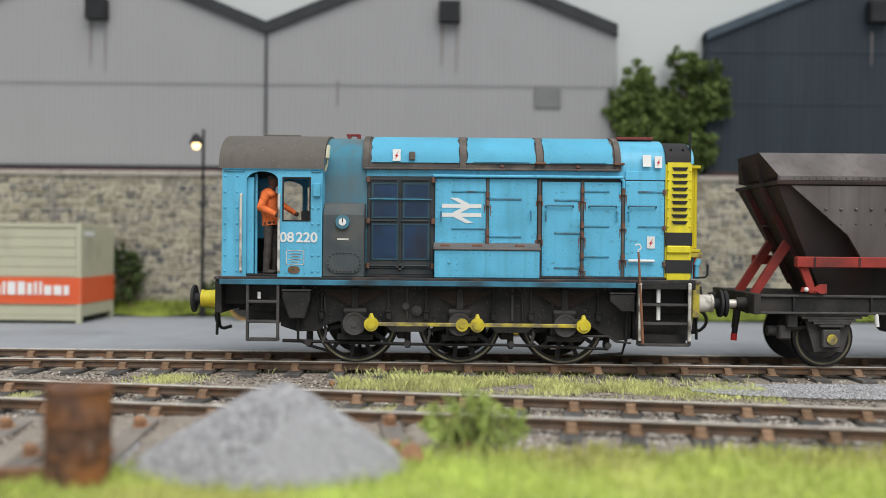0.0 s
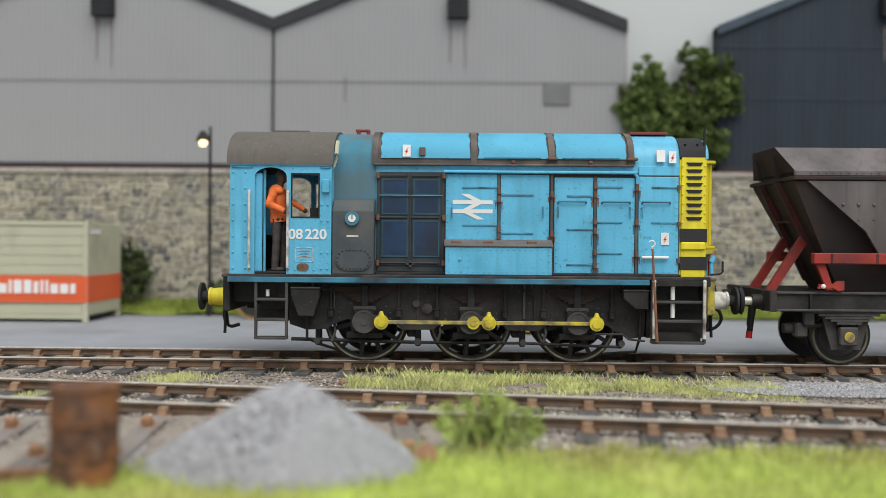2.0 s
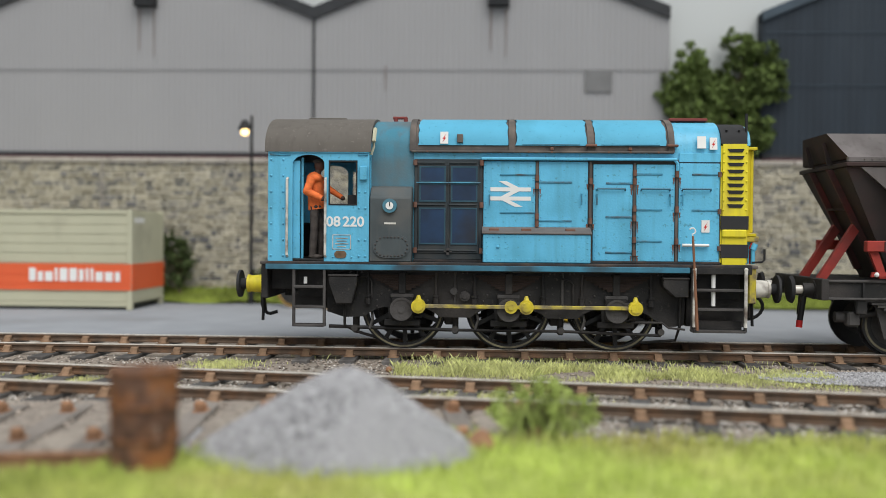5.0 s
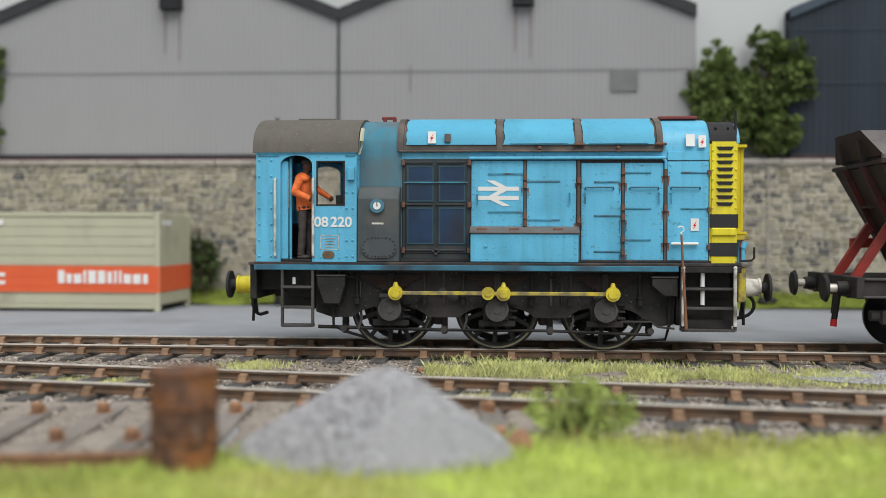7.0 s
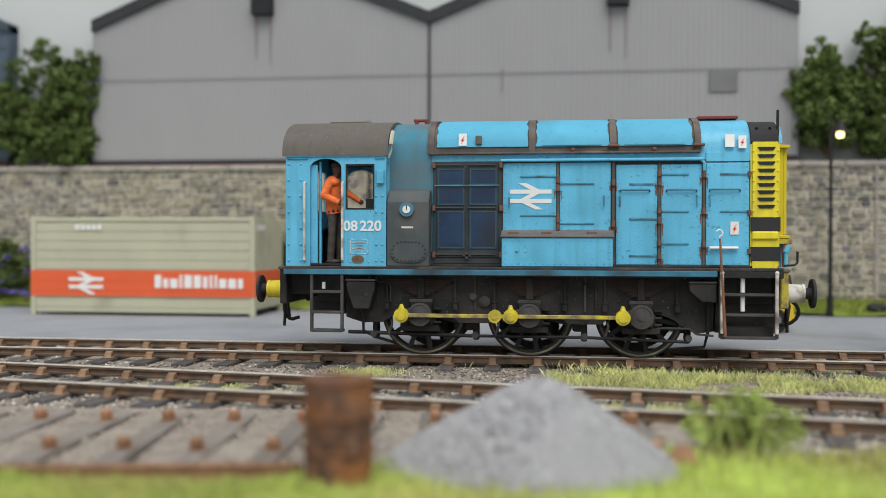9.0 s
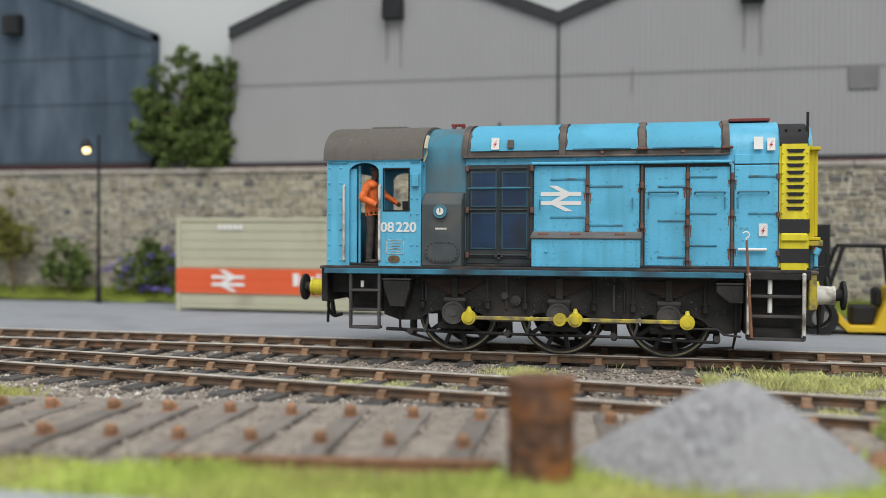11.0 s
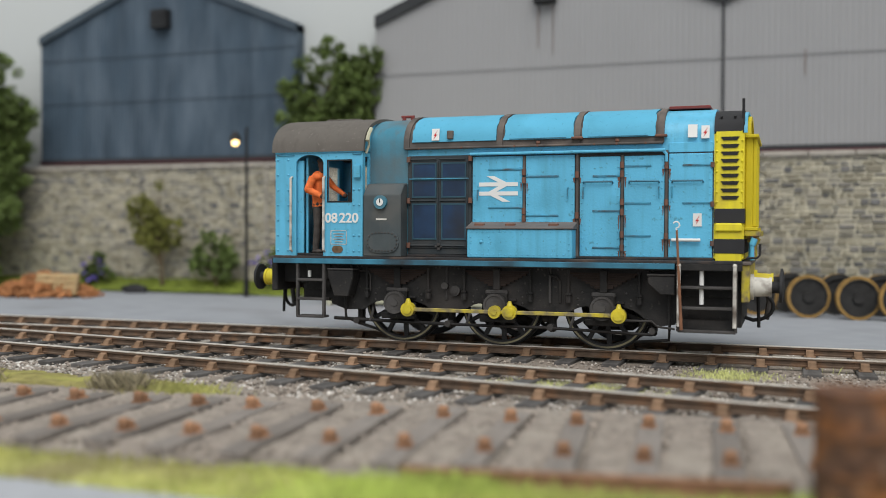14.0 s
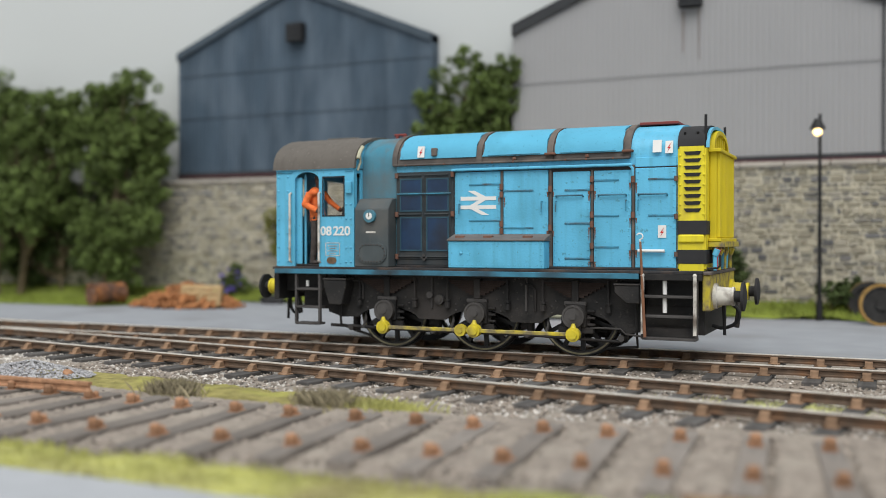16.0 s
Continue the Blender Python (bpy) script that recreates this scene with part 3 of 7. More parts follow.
M["dull_red"] = mat("dull_red_roof", (0.20, 0.045, 0.04), 0.8, var=0.15)
M["rod_paint"] = mat("worn_rod_paint", (0.21, 0.175, 0.095), 0.55, var=0.25, scale=7, stain=(0.60, 0.48, 0.03), amount=0.52, sscale=4.5, bump=0.4, speck=(0.07, 0.06, 0.05))
M["steel"] = mat("dark_wheel_steel", (0.009, 0.009, 0.01), 0.42, 0.1, var=0.2)
M["tyre_edge"] = mat("worn_cream_tyre_edge", (0.22, 0.20, 0.125), 0.6, var=0.2, scale=5, stain=(0.07, 0.06, 0.05), amount=0.45, sscale=2)
M["wood_pole"] = mat("worn_pole_wood", (0.22, 0.105, 0.06), 0.8, var=0.2, scale=5)
M["cab_dark"] = mat("cab_interior", (0.08, 0.12, 0.15), 0.8, var=0.2)
M["bronze"] = mat("bronze_plate", (0.16, 0.10, 0.055), 0.6, 0.3, var=0.3, scale=10)
M["jacket"] = mat("orange_jacket", (0.76, 0.17, 0.045), 0.8, var=0.25, scale=9, bump=1.0, bscale=9)
M["trousers"] = mat("dark_trousers", (0.06, 0.05, 0.045), 0.75, var=0.5, scale=9, bump=1.0, bscale=9)
M["head"] = mat("brown_figure_head", (0.085, 0.045, 0.033), 0.8, var=0.1)


def glass(name, tint, rough=0.05):
    m = bpy.data.materials.new(name)
    m.use_nodes = True
    b = m.node_tree.nodes["Principled BSDF"]
    b.inputs["Base Color"].default_value = (*tint, 1)
    b.inputs["Roughness"].default_value = rough
    b.inputs["Transmission Weight"].default_value = 1.0
    b.inputs["IOR"].default_value = 1.1
    return m


M["glass"] = glass("cab_glass", (0.75, 0.78, 0.78))

loco = thing("locomotive", "weathered blue six-wheel diesel shunting locomotive with yellow radiator end", "locomotive", P(2.09, 0, 0))
N = -1  # the near side


def panel(bm, xs, zs, holes, y0, y1):
    """A sheet in the xz plane on a grid of lines, with cells left open, as thick as y0 to y1."""
    V = {}

    def v(i, k):
        if (i, k) not in V:
            V[i, k] = bm.verts.new((xs[i], y0, zs[k]))
        return V[i, k]
    fs = []
    for i in range(len(xs) - 1):
        for k in range(len(zs) - 1):
            cx, cz = (xs[i] + xs[i + 1]) / 2, (zs[k] + zs[k + 1]) / 2
            if not any(a < cx < b and c < cz < d for a, b, c, d in holes):
                fs.append(bm.faces.new((v(i, k), v(i + 1, k), v(i + 1, k + 1), v(i, k + 1))))
    r = bmesh.ops.extrude_face_region(bm, geom=fs)
    bmesh.ops.translate(bm, vec=(0, y1 - y0, 0), verts=[g for g in r["geom"] if isinstance(g, bmesh.types.BMVert)])
    bmesh.ops.recalc_face_normals(bm, faces=bm.faces)


def one(name, parent, material, *dims, bevel=0.01, label=""):
    bm = bmesh.new()
    box(bm, *dims, bevel)
    return part(name, bm, material, parent, label)


def rod_part(name, parent, material, p, q, r, n=10, label=""):
    bm = bmesh.new()
    cyl(bm, p, q, r, n=n)
    return part(name, bm, material, parent, label, smooth=40)


def roof_arc(w, z0, z1, n=12, full=2.4):
    """Points over an arched roof, from the near eave to the far one."""
    out = []
    for i in range(n + 1):
        a = math.pi * (1 - i / n)
        c, s = math.cos(a), math.sin(a)
        out.append((w * math.copysign(abs(c) ** (2 / full), c), z0 + (z1 - z0) * abs(s) ** (2 / full)))
    return out


# footplate and valances
fp = one("footplate", loco, "sill", -3.96, 3.86, -1.4, 1.4, 1.41, 1.46)
for s in (-1, 1):
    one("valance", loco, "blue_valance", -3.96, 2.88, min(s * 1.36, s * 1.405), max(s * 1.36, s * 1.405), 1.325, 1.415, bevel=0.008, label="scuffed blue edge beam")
    one("step_beam", loco, "frame_grey", 2.9, 3.86, min(s * 1.34, s * 1.4), max(s * 1.34, s * 1.4), 1.31, 1.415)

# cab
CX0, CX1 = -3.93, -2.28
for s in (-1, 1):
    bm = bmesh.new()
    xs = [CX0, -3.53, -3.01, -2.92, -2.49, CX1]
    zs = [1.46, 2.39, 3.08, 3.19, 3.25]
    panel(bm, xs, zs, [(-3.53, -3.01, 1.4, 3.19), (-2.92, -2.49, 2.39, 3.08)], s * 1.37, s * 1.33)
    side = part("cab_side", bm, "blue", loco)
    for k in (-1, 1):
        bm = bmesh.new()
        pts = [(-3.27 + k * 0.26, 3.19)] + [(-3.27 + k * 0.26 * math.cos(radians(a)), 3.04 + 0.15 * math.sin(radians(a))) for a in range(0, 91, 10)]
        prism(bm, pts, "y", min(s * 1.368, s * 1.332), max(s * 1.368, s * 1.332))
        part("door_arch", bm, "blue", side)
    for x in (-3.61, -2.985):
        bm = bmesh.new()
        y = s * 1.42
        tube(bm, [(x, s * 1.37, 2.81), (x, y, 2.79), (x, y, 1.56), (x, s * 1.37, 1.54)], 0.022)
        part("handrail", bm, "worn_white", side, "worn white handrail", smooth=40)
    bm = bmesh.new()
    panel(bm, [-2.94, -2.915, -2.495, -2.47], [2.37, 2.395, 3.075, 3.1], [(-2.915, -2.495, 2.395, 3.075)], s * 1.375, s * 1.365)
    part("window_frame", bm, "black", side)
    one("latch_box", side, "blue", -2.43, -2.31, min(s * 1.37, s * 1.43), max(s * 1.37, s * 1.43), 2.78, 3.0)
    one("gutter", side, "blue", CX0, CX1, min(s * 1.37, s * 1.4), max(s * 1.37, s * 1.4), 3.215, 3.25)
    bm = bmesh.new()
    for z in [1.55 + 0.26 * k for k in range(7)]:
        for x in (-3.88, -3.68, -2.34, -2.44):
            if not (x > -2.5 and (z > 2.7 or 1.95 < z < 2.25)):
                ball(bm, (x, s * 1.37, z), 0.022, 6, 4)
    for x in (-2.86, -2.7, -2.56):
        ball(bm, (x, s * 1.37, 1.53), 0.016, 6, 4)
    tagged(part("rivets", bm, "blue", side), kind="stuff")
bm = bmesh.new()
panel(bm, [-1.33, -1.12, -0.4, 0.4, 1.12, 1.33], [1.46, 2.4, 3.12, 3.24], [(-1.12, -0.4, 2.4, 3.12), (0.4, 1.12, 2.4, 3.12)], 0, 0.04)
part("cab_back", bm, "blue", loco, m=P(CX0, 0, 0, 0, 0, 90) @ Matrix.Diagonal((1, -1, 1, 1)))
bm = bmesh.new()
prism(bm, roof_arc(1.33, 3.24, 3.84, 16), "x", CX0, CX0 + 0.04)
part("cab_gable", bm, "blue", loco)
bm = bmesh.new()
zz = [1.46, 2.4, 3.15, 3.24]
yy = [-1.33, -1.26, -1.1, 1.1, 1.26, 1.33]
panel(bm, yy, zz, [(-1.26, -1.1, 2.4, 3.15), (1.1, 1.26, 2.4, 3.15)], 0, 0.04)
front = part("cab_front", bm, "blue", loco, m=P(CX1 - 0.04, 0, 0, 0, 0, 90) @ Matrix.Diagonal((1, -1, 1, 1)))
bm = bmesh.new()
prism(bm, roof_arc(1.33, 3.22, 3.84, 16), "x", CX1 - 0.04, CX1)
part("cab_gable", bm, "blue", loco)
bm = bmesh.new()
out, inn = roof_arc(1.41, 3.235, 3.885, 20), roof_arc(1.34, 3.235, 3.83, 20)
prism(bm, out + inn[::-1], "x", CX0 - 0.05, CX1 + 0.03)
roof = part("cab_roof", bm, "cab_roof", loco, "dusty brown-grey arched cab roof", smooth=50)
bm = bmesh.new()
box(bm, -3.45, -2.8, -0.35, 0.35, 3.86, 3.905, 0.01)
part("roof_hatch", bm, "cab_roof", roof)
bm = bmesh.new()
pts = [(-2.21, y, z + 0.01) for y, z in roof_arc(1.36, 3.24, 3.86, 16)[1:4]]
tube(bm, pts, 0.035, 6)
part("horn_pipe", bm, "cream", loco, smooth=40)
one("cab_floor", loco, "frame_grey", CX0, CX1, -1.33, 1.33, 1.46, 1.5)
one("control_desk", loco, "cab_dark", -2.75, -2.36, -0.55, 0.7, 1.5, 2.5, bevel=0.03)
one("driver_seat", loco, "black", -3.75, -3.3, 0.3, 0.8, 1.5, 2.1, bevel=0.04)
one("door_leaf", loco, "blue", -3.85, -3.42, -1.3, -1.26, 1.5, 3.1, label="slid-open blue cab door")
rod_part("door_post", loco, "blue", (-3.4, -1.2, 1.5), (-3.4, -1.2, 3.15), 0.025)
one("brake_column", loco, "black", -2.66, -2.52, -1.15, -0.95, 1.5, 2.55)

# hood: grimy first bay, then body, roof bands and raised roof panels
HW = 1.05


def hood(name, x0, x1, material, w=HW, z0=1.46, top=3.86, label="", shrink=0.0):
    bm = bmesh.new()
    prism(bm, [(-w, z0)] + roof_arc(w, 3.28, top, 18, 2.5) + [(w, z0)], "x", x0, x1)
    return part(name, bm, material, loco, label, smooth=40)


hood("hood_rear_bay", -2.28, -1.58, "blue_grimy", label="soot-stained blue bay behind the cab")
body = hood("hood", -1.58, 3.42, "blue")


def roof_skin(x0, x1, za, lift, material, name, label="", rough=0.0):
    """A curved sheet lying on the hood roof between x0 and x1, from height za up."""
    bm = bmesh.new()
    o = [p for p in roof_arc(HW + lift, 3.28, 3.86 + lift, 30, 2.5) if p[1] >= za]
    i = [p for p in roof_arc(HW - 0.02, 3.28, 3.84, 30, 2.5) if p[1] >= za - 0.02]
    prism(bm, o + i[::-1], "x", x0, x1)
    for v in bm.verts:
        v.co.x += rough * noise.noise(v.co * 7)
    return part(name, bm, material, loco, label, smooth=40)


roof_skin(-1.62, 2.66, 3.275, 0.012, "grime", "roof_band", "grey-brown grimy roof band")
for x0, x1 in ((-1.5, -0.04), (0.1, 1.24), (1.38, 2.53)):
    roof_skin(x0, x1, 3.37, 0.035, "roof_blue", "roof_panel", "bright blue curved roof panel", 0.035)
for x in (-1.6, 0.03, 1.31, 2.62):
    roof_skin(x - 0.05, x + 0.05, 3.275, 0.043, "grime", "roof_strap")
for x in (1.31, 2.62):
    one("roof_catch", loco, "rust_hinge", x - 0.08, x + 0.1, -1.16, -1.06, 3.36, 3.4)
for x in (0.68, 1.95):
    one("roof_latch", loco, "rust_hinge", x - 0.03, x + 0.03, -1.12, -1.07, 3.3, 3.35)
one("roof_lip", loco, "grime", -1.62, 2.66, -1.14, -1.06, 3.255, 3.29)
one("roof_plate", loco, "dull_red", 2.68, 3.32, -0.5, 0.5, 3.85, 3.9, label="dull red raised roof plate")
for x, y in ((-1.95, -0.3), (-1.78, -0.32)):
    rod_part("exhaust_stub", loco, "dull_red", (x, y, 3.8), (x, y, 3.91), 0.035)
rod_part("exhaust_pipe", loco, "dull_red", (-2.0, -0.3, 3.91), (-1.76, -0.3, 3.91), 0.025)

# tool box with dial and oval cover
bm = bmesh.new()
prism(bm, [(-1.37, 1.46), (-1.04, 1.46), (-1.04, 2.7), (-1.2, 2.68), (-1.37, 2.5)], "x", -2.27, -1.59)
bmesh.ops.bevel(bm, geom=bm.edges[:], offset=0.015, segments=1, affect="EDGES")
tool = part("equipment_box", bm, "panel_grey", loco, "dark grey equipment box with a dial")
bm = bmesh.new()
cyl(bm, (-1.94, -1.37, 2.37), (-1.94, -1.43, 2.37), 0.115, n=20)
dial = part("dial_rim", bm, "blue_grimy", tool, smooth=40)
bm = bmesh.new()
cyl(bm, (-1.94, -1.42, 2.37), (-1.94, -1.44, 2.37), 0.062, n=20)
part("dial_face", bm, "bright_white", dial, "white dial face", smooth=40)
bm = bmesh.new()
box(bm, -1.945, -1.93, -1.446, -1.44, 2.36, 2.43)
part("needle", bm, "black", dial)
one("caption_bar", tool, "worn_white", -2.03, -1.84, -1.378, -1.372, 2.07, 2.1, bevel=0.0)


def stadium(cx, cz, w, h, n=8):
    r = h / 2
    pts = []
    for sx, a0 in ((1, -90), (-1, 90)):
        for i in range(n + 1):
            a = radians(a0 + 180 * i / n)
            pts.append((cx + sx * (w / 2 - r) + r * math.cos(a), cz + r * math.sin(a)))
    return pts


bm = bmesh.new()
prism(bm, stadium(-1.91, 1.71, 0.6, 0.37), "y", -1.395, -1.37)
cover = part("oval_cover", bm, "panel_grey", tool)
bm = bmesh.new()
pts = stadium(-1.91, 1.71, 0.53, 0.3, 7)
for p, q in zip(pts, pts[1:] + pts[:1]):
    k = max(1, round(math.dist(p, q) / 0.055))
    for i in range(k):
        ball(bm, (p[0] + (q[0] - p[0]) * i / k, -1.4, p[1] + (q[1] - p[1]) * i / k), 0.017, 6, 4)
tagged(part("bolts", bm, "axle_grey", cover), kind="stuff")

# grille doors
y = -HW
one("grille_frame", loco, "grille_frame", -1.57, -0.45, y - 0.035, y - 0.004, 1.5, 3.15)
for x0, x1 in ((-1.47, -1.06), (-0.95, -0.54)):
    leaf = one("grille_door", loco, "grille_frame", x0 - 0.04, x1 + 0.04, y - 0.055, y - 0.032, 1.6, 3.06, label="dark grey grille door")
    for z0, z1 in ((2.78, 3.02), (2.46, 2.74), (1.76, 2.34)):
        one("grille", leaf, "mesh_navy", x0, x1, y - 0.065, y - 0.05, z0, z1, bevel=0.004)
        bm = bmesh.new()
        panel(bm, [x0 - 0.012, x0 + 0.012, x1 - 0.012, x1 + 0.012], [z0 - 0.012, z0 + 0.012, z1 - 0.012, z1 + 0.012], [(x0, x1, z0, z1)], y - 0.072, y - 0.05)
        part("grille_surround", bm, "grille_edge", leaf)
    rod_part("grille_rail", leaf, "strap", (x0 - 0.06, y - 0.09, 2.76), (x1 + 0.06, y - 0.09, 2.76), 0.011)
    for z in (3.09, 2.4, 1.65):
        one("hinge_strap", leaf, "grille_frame", x0 - 0.05, x1, y - 0.08, y - 0.055, z - 0.015, z + 0.015)
for z in (3.09, 2.4, 1.65):
    for x in (-1.55, -0.46):
        rod_part("hinge", loco, "rust_hinge", (x, y - 0.06, z - 0.045), (x, y - 0.06, z + 0.045), 0.035)
bm = bmesh.new()
box(bm, -1.07, -0.94, y - 0.08, y - 0.05, 1.62, 1.65)
box(bm, -1.03, -0.98, y - 0.08, y - 0.05, 1.58, 1.69)
part("door_catch", bm, "axle_grey", loco)

# side doors: raised sheets, straps, handles, hinges, rivets
def door(x0, x1, z0, z1, straps, handle, ledge=None, strap_right=True):
    d = one("side_door", loco, "blue", x0, x1, y - 0.03, y - 0.002, z0, z1, bevel=0.008)
    for z in straps:
        a, b = (x0 + (x1 - x0) * 0.32, x1) if strap_right else (x0, x0 + (x1 - x0) * 0.68)
        one("strap", d, "strap", a, b, y - 0.045, y - 0.028, z - 0.016, z + 0.016, bevel=0.006)
    if handle:
        hx, hz = handle
        bm = bmesh.new()
        tube(bm, [(hx, y - 0.03, hz + 0.09), (hx, y - 0.08, hz + 0.09), (hx, y - 0.08, hz - 0.09)], 0.012, 6)
        part("handle", bm, "strap", d)
    if ledge:
        lx0, lx1, lz = ledge
        bm = bmesh.new()
        tube(bm, [(lx0, y - 0.03, lz - 0.02), (lx0, y - 0.08, lz), (lx1, y - 0.08, lz), (lx1, y - 0.03, lz - 0.02)], 0.016, 6)
        part("grab_rail", bm, "blue_valance", d)
    bm = bmesh.new()
    k = int((z1 - z0) / 0.11)
    for i in range(k):
        for x in (x0 + 0.035, x1 - 0.035):
            ball(bm, (x, y - 0.03, z0 + 0.06 + i * (z1 - z0 - 0.12) / (k - 1)), 0.013, 6, 4)
    k = int((x1 - x0) / 0.1)
    for i in range(1, k):
        for z in (z0 + 0.035, z1 - 0.035):
            ball(bm, (x0 + 0.035 + i * (x1 - x0 - 0.07) / k, y - 0.03, z), 0.01, 6, 4)
    tagged(part("rivets", bm, "blue", d), kind="stuff")
    return d


# dark sheet behind the doors: its colour gives the shadow gaps round them
one("door_backing", loco, "seam", -0.45, 3.415, y - 0.009, y + 0.01, 1.5, 3.135, bevel=0)
d1_ = door(-0.43, 0.42, 2.03, 3.12, (2.9, 2.28), (-0.33, 2.48))
door(0.475, 1.275, 2.03, 3.12, (2.78, 2.15), (1.17, 2.5), strap_right=False)
door(1.36, 2.0, 1.5, 3.08, (2.77, 2.22, 1.64), (1.42, 2.5), (1.42, 1.88, 2.68))
door(2.06, 2.68, 1.5, 3.08, (2.92, 2.34, 1.83), (2.6, 2.5), (2.14, 2.6, 2.68), strap_right=False)
door(2.745, 3.4, 1.5, 3.1, (2.92, 2.34), (2.8, 2.5), (2.8, 3.26, 2.68))
one("upper_panel", loco, "blue", 2.745, 3.4, y - 0.025, y - 0.002, 3.12, 3.27, bevel=0.006)
for x, z0, z1, hs in ((0.447, 2.03, 3.12, (2.85, 2.72, 2.22, 2.1)), (1.317, 1.5, 3.12, (2.8, 2.15)), (2.03, 1.5, 3.1, (2.94, 2.8, 2.36, 2.2, 1.85, 1.64)), (2.712, 1.5, 3.16, (2.92, 2.35, 1.83))):
    one("door_post", loco, "grime", x - 0.021, x + 0.021, y - 0.036, y - 0.002, z0, z1, bevel=0.005)
    for z in hs:
        rod_part("hinge", loco, "rust_hinge", (x, y - 0.05, z - 0.05), (x, y - 0.05, z + 0.05), 0.032)
for z in (2.92, 2.32, 1.72):
    rod_part("hinge", loco, "rust_hinge", (3.4, y - 0.04, z - 0.04), (3.4, y - 0.04, z + 0.04), 0.03)
one("door_ledge", loco, "blue", -0.47, 2.7, y - 0.11, y - 0.002, 3.135, 3.18, bevel=0.012, label="projecting blue ledge over the doors")
bm = bmesh.new()
tube(bm, [(2.66, y - 0.08, 3.15), (2.71, y - 0.07, 3.1), (2.712, y - 0.06, 2.98)], 0.025, 6)
part("ledge_end", bm, "blue", loco, smooth=40)
one("sill_strip", loco, "sill", -1.58, 3.42, y - 0.05, y - 0.002, 1.462, 1.5, bevel=0.006)

# battery box
bat = one("battery_box", loco, "blue", -0.43, 1.3, -1.37, -1.04, 1.465, 1.93, bevel=0.015, label="blue riveted battery box on the footplate")
bm = bmesh.new()
prism(bm, [(-1.395, 1.925), (-1.395, 1.955), (-1.03, 2.06), (-1.03, 1.925)], "x", -0.45, 1.32)
bmesh.ops.bevel(bm, geom=bm.edges[:], offset=0.01, segments=1, affect="EDGES")
part("lid", bm, "lid_grey", bat, "dusty grey-brown sloping lid")
for x in (-0.25, 0.27, 0.98):
    one("lid_catch", bat, "rust_hinge", x - 0.08, x + 0.08, -1.3, -1.2, 1.97, 2.02)
bm = bmesh.new()
for i in range(18):
    for z in (1.52, 1.88):
        ball(bm, (-0.36 + i * 0.095, -1.37, z), 0.014, 5, 3)
for z in (1.6, 1.7, 1.8):
    for x in (-0.37, -0.06, 1.25):
        ball(bm, (x, -1.37, z), 0.014, 5, 3)
ball(bm, (-0.19, -1.37, 1.72), 0.03, 6, 4)
tagged(part("rivets", bm, "blue", bat), kind="stuff")

# emblem: two bars and two slanted strokes
bm = bmesh.new()
c, z = 0.015, 2.585
def stroke(a, b, h=0.055):
    prism(bm, [(a[0], a[1] - h / 2), (b[0], b[1] - h / 2), (b[0], b[1] + h / 2), (a[0], a[1] + h / 2)], "y", y - 0.036, y - 0.031)
def slant(p):
    prism(bm, p, "y", y - 0.037, y - 0.0305)
stroke((c - 0.33, z + 0.075), (c + 0.33, z + 0.075), 0.065)
stroke((c - 0.33, z - 0.075), (c + 0.33, z - 0.075), 0.065)
slant([(c - 0.2, z + 0.21), (c - 0.07, z + 0.21), (c + 0.2, z + 0.075), (c - 0.09, z - 0.075), (c - 0.22, z - 0.075), (c + 0.06, z + 0.075)])
slant([(c + 0.2, z - 0.21), (c + 0.07, z - 0.21), (c - 0.2, z - 0.075), (c - 0.07, z - 0.075)])
tagged(part("emblem", bm, "bright_white", d1_, "white painted double-stroke emblem"), kind="")

# running number and notices
words("08 220", "running_number", 0.225, "bright_white", loco, P(-2.665, -1.374, 2.1, 90, 0, 0), label="white running number", width=0.62)
for a, b, c, e in ((-2.87, -2.57, 1.885, 1.897), (-2.87, -2.57, 1.655, 1.667), (-2.87, -2.858, 1.655, 1.897), (-2.582, -2.57, 1.655, 1.897)):
    one("data_frame", loco, "worn_white", a, b, -1.376, -1.371, c, e, bevel=0)
for i, w in enumerate((0.2, 0.16, 0.22, 0.14)):
    one("data_bar", loco, "worn_white", -2.72 - w / 2, -2.72 + w / 2, -1.376, -1.371, 1.83 - i * 0.045, 1.845 - i * 0.045, bevel=0)
bm = bmesh.new()
prism(bm, stadium(-2.74, 1.575, 0.2, 0.12, 6), "y", -1.385, -1.37)
part("builder_plate", bm, "bronze", loco, "small bronze oval plate")
for x, z, yy_, w, h in ((-1.08, 3.5, -1.075, 0.13, 0.2), (3.1, 3.44, -1.085, 0.14, 0.2), (3.29, 3.42, -1.085, 0.12, 0.2), (3.18, 2.08, -1.082, 0.13, 0.2)):
    tilt = 0 if z < 3 else -9
    bm = bmesh.new()
    box(bm, -w / 2, w / 2, -0.012, 0.012, -h / 2, h / 2)
    lab = part("notice", bm, "bright_white", loco, "small white warning notice", m=P(x, yy_, z, tilt, 0, 0))
    if x != 3.1:
        bm = bmesh.new()
        prism(bm, [(-0.03, -0.02), (0.035, 0.07), (0.0, 0.0), (0.03, 0.0), (-0.03, -0.08), (0.0, -0.02)], "y", -0.018, -0.0125)
        part("red_flash", bm, "red", lab)
one("filler_cap", loco, "grime", -0.87, -0.77, -1.12, -1.04, 3.42, 3.56)

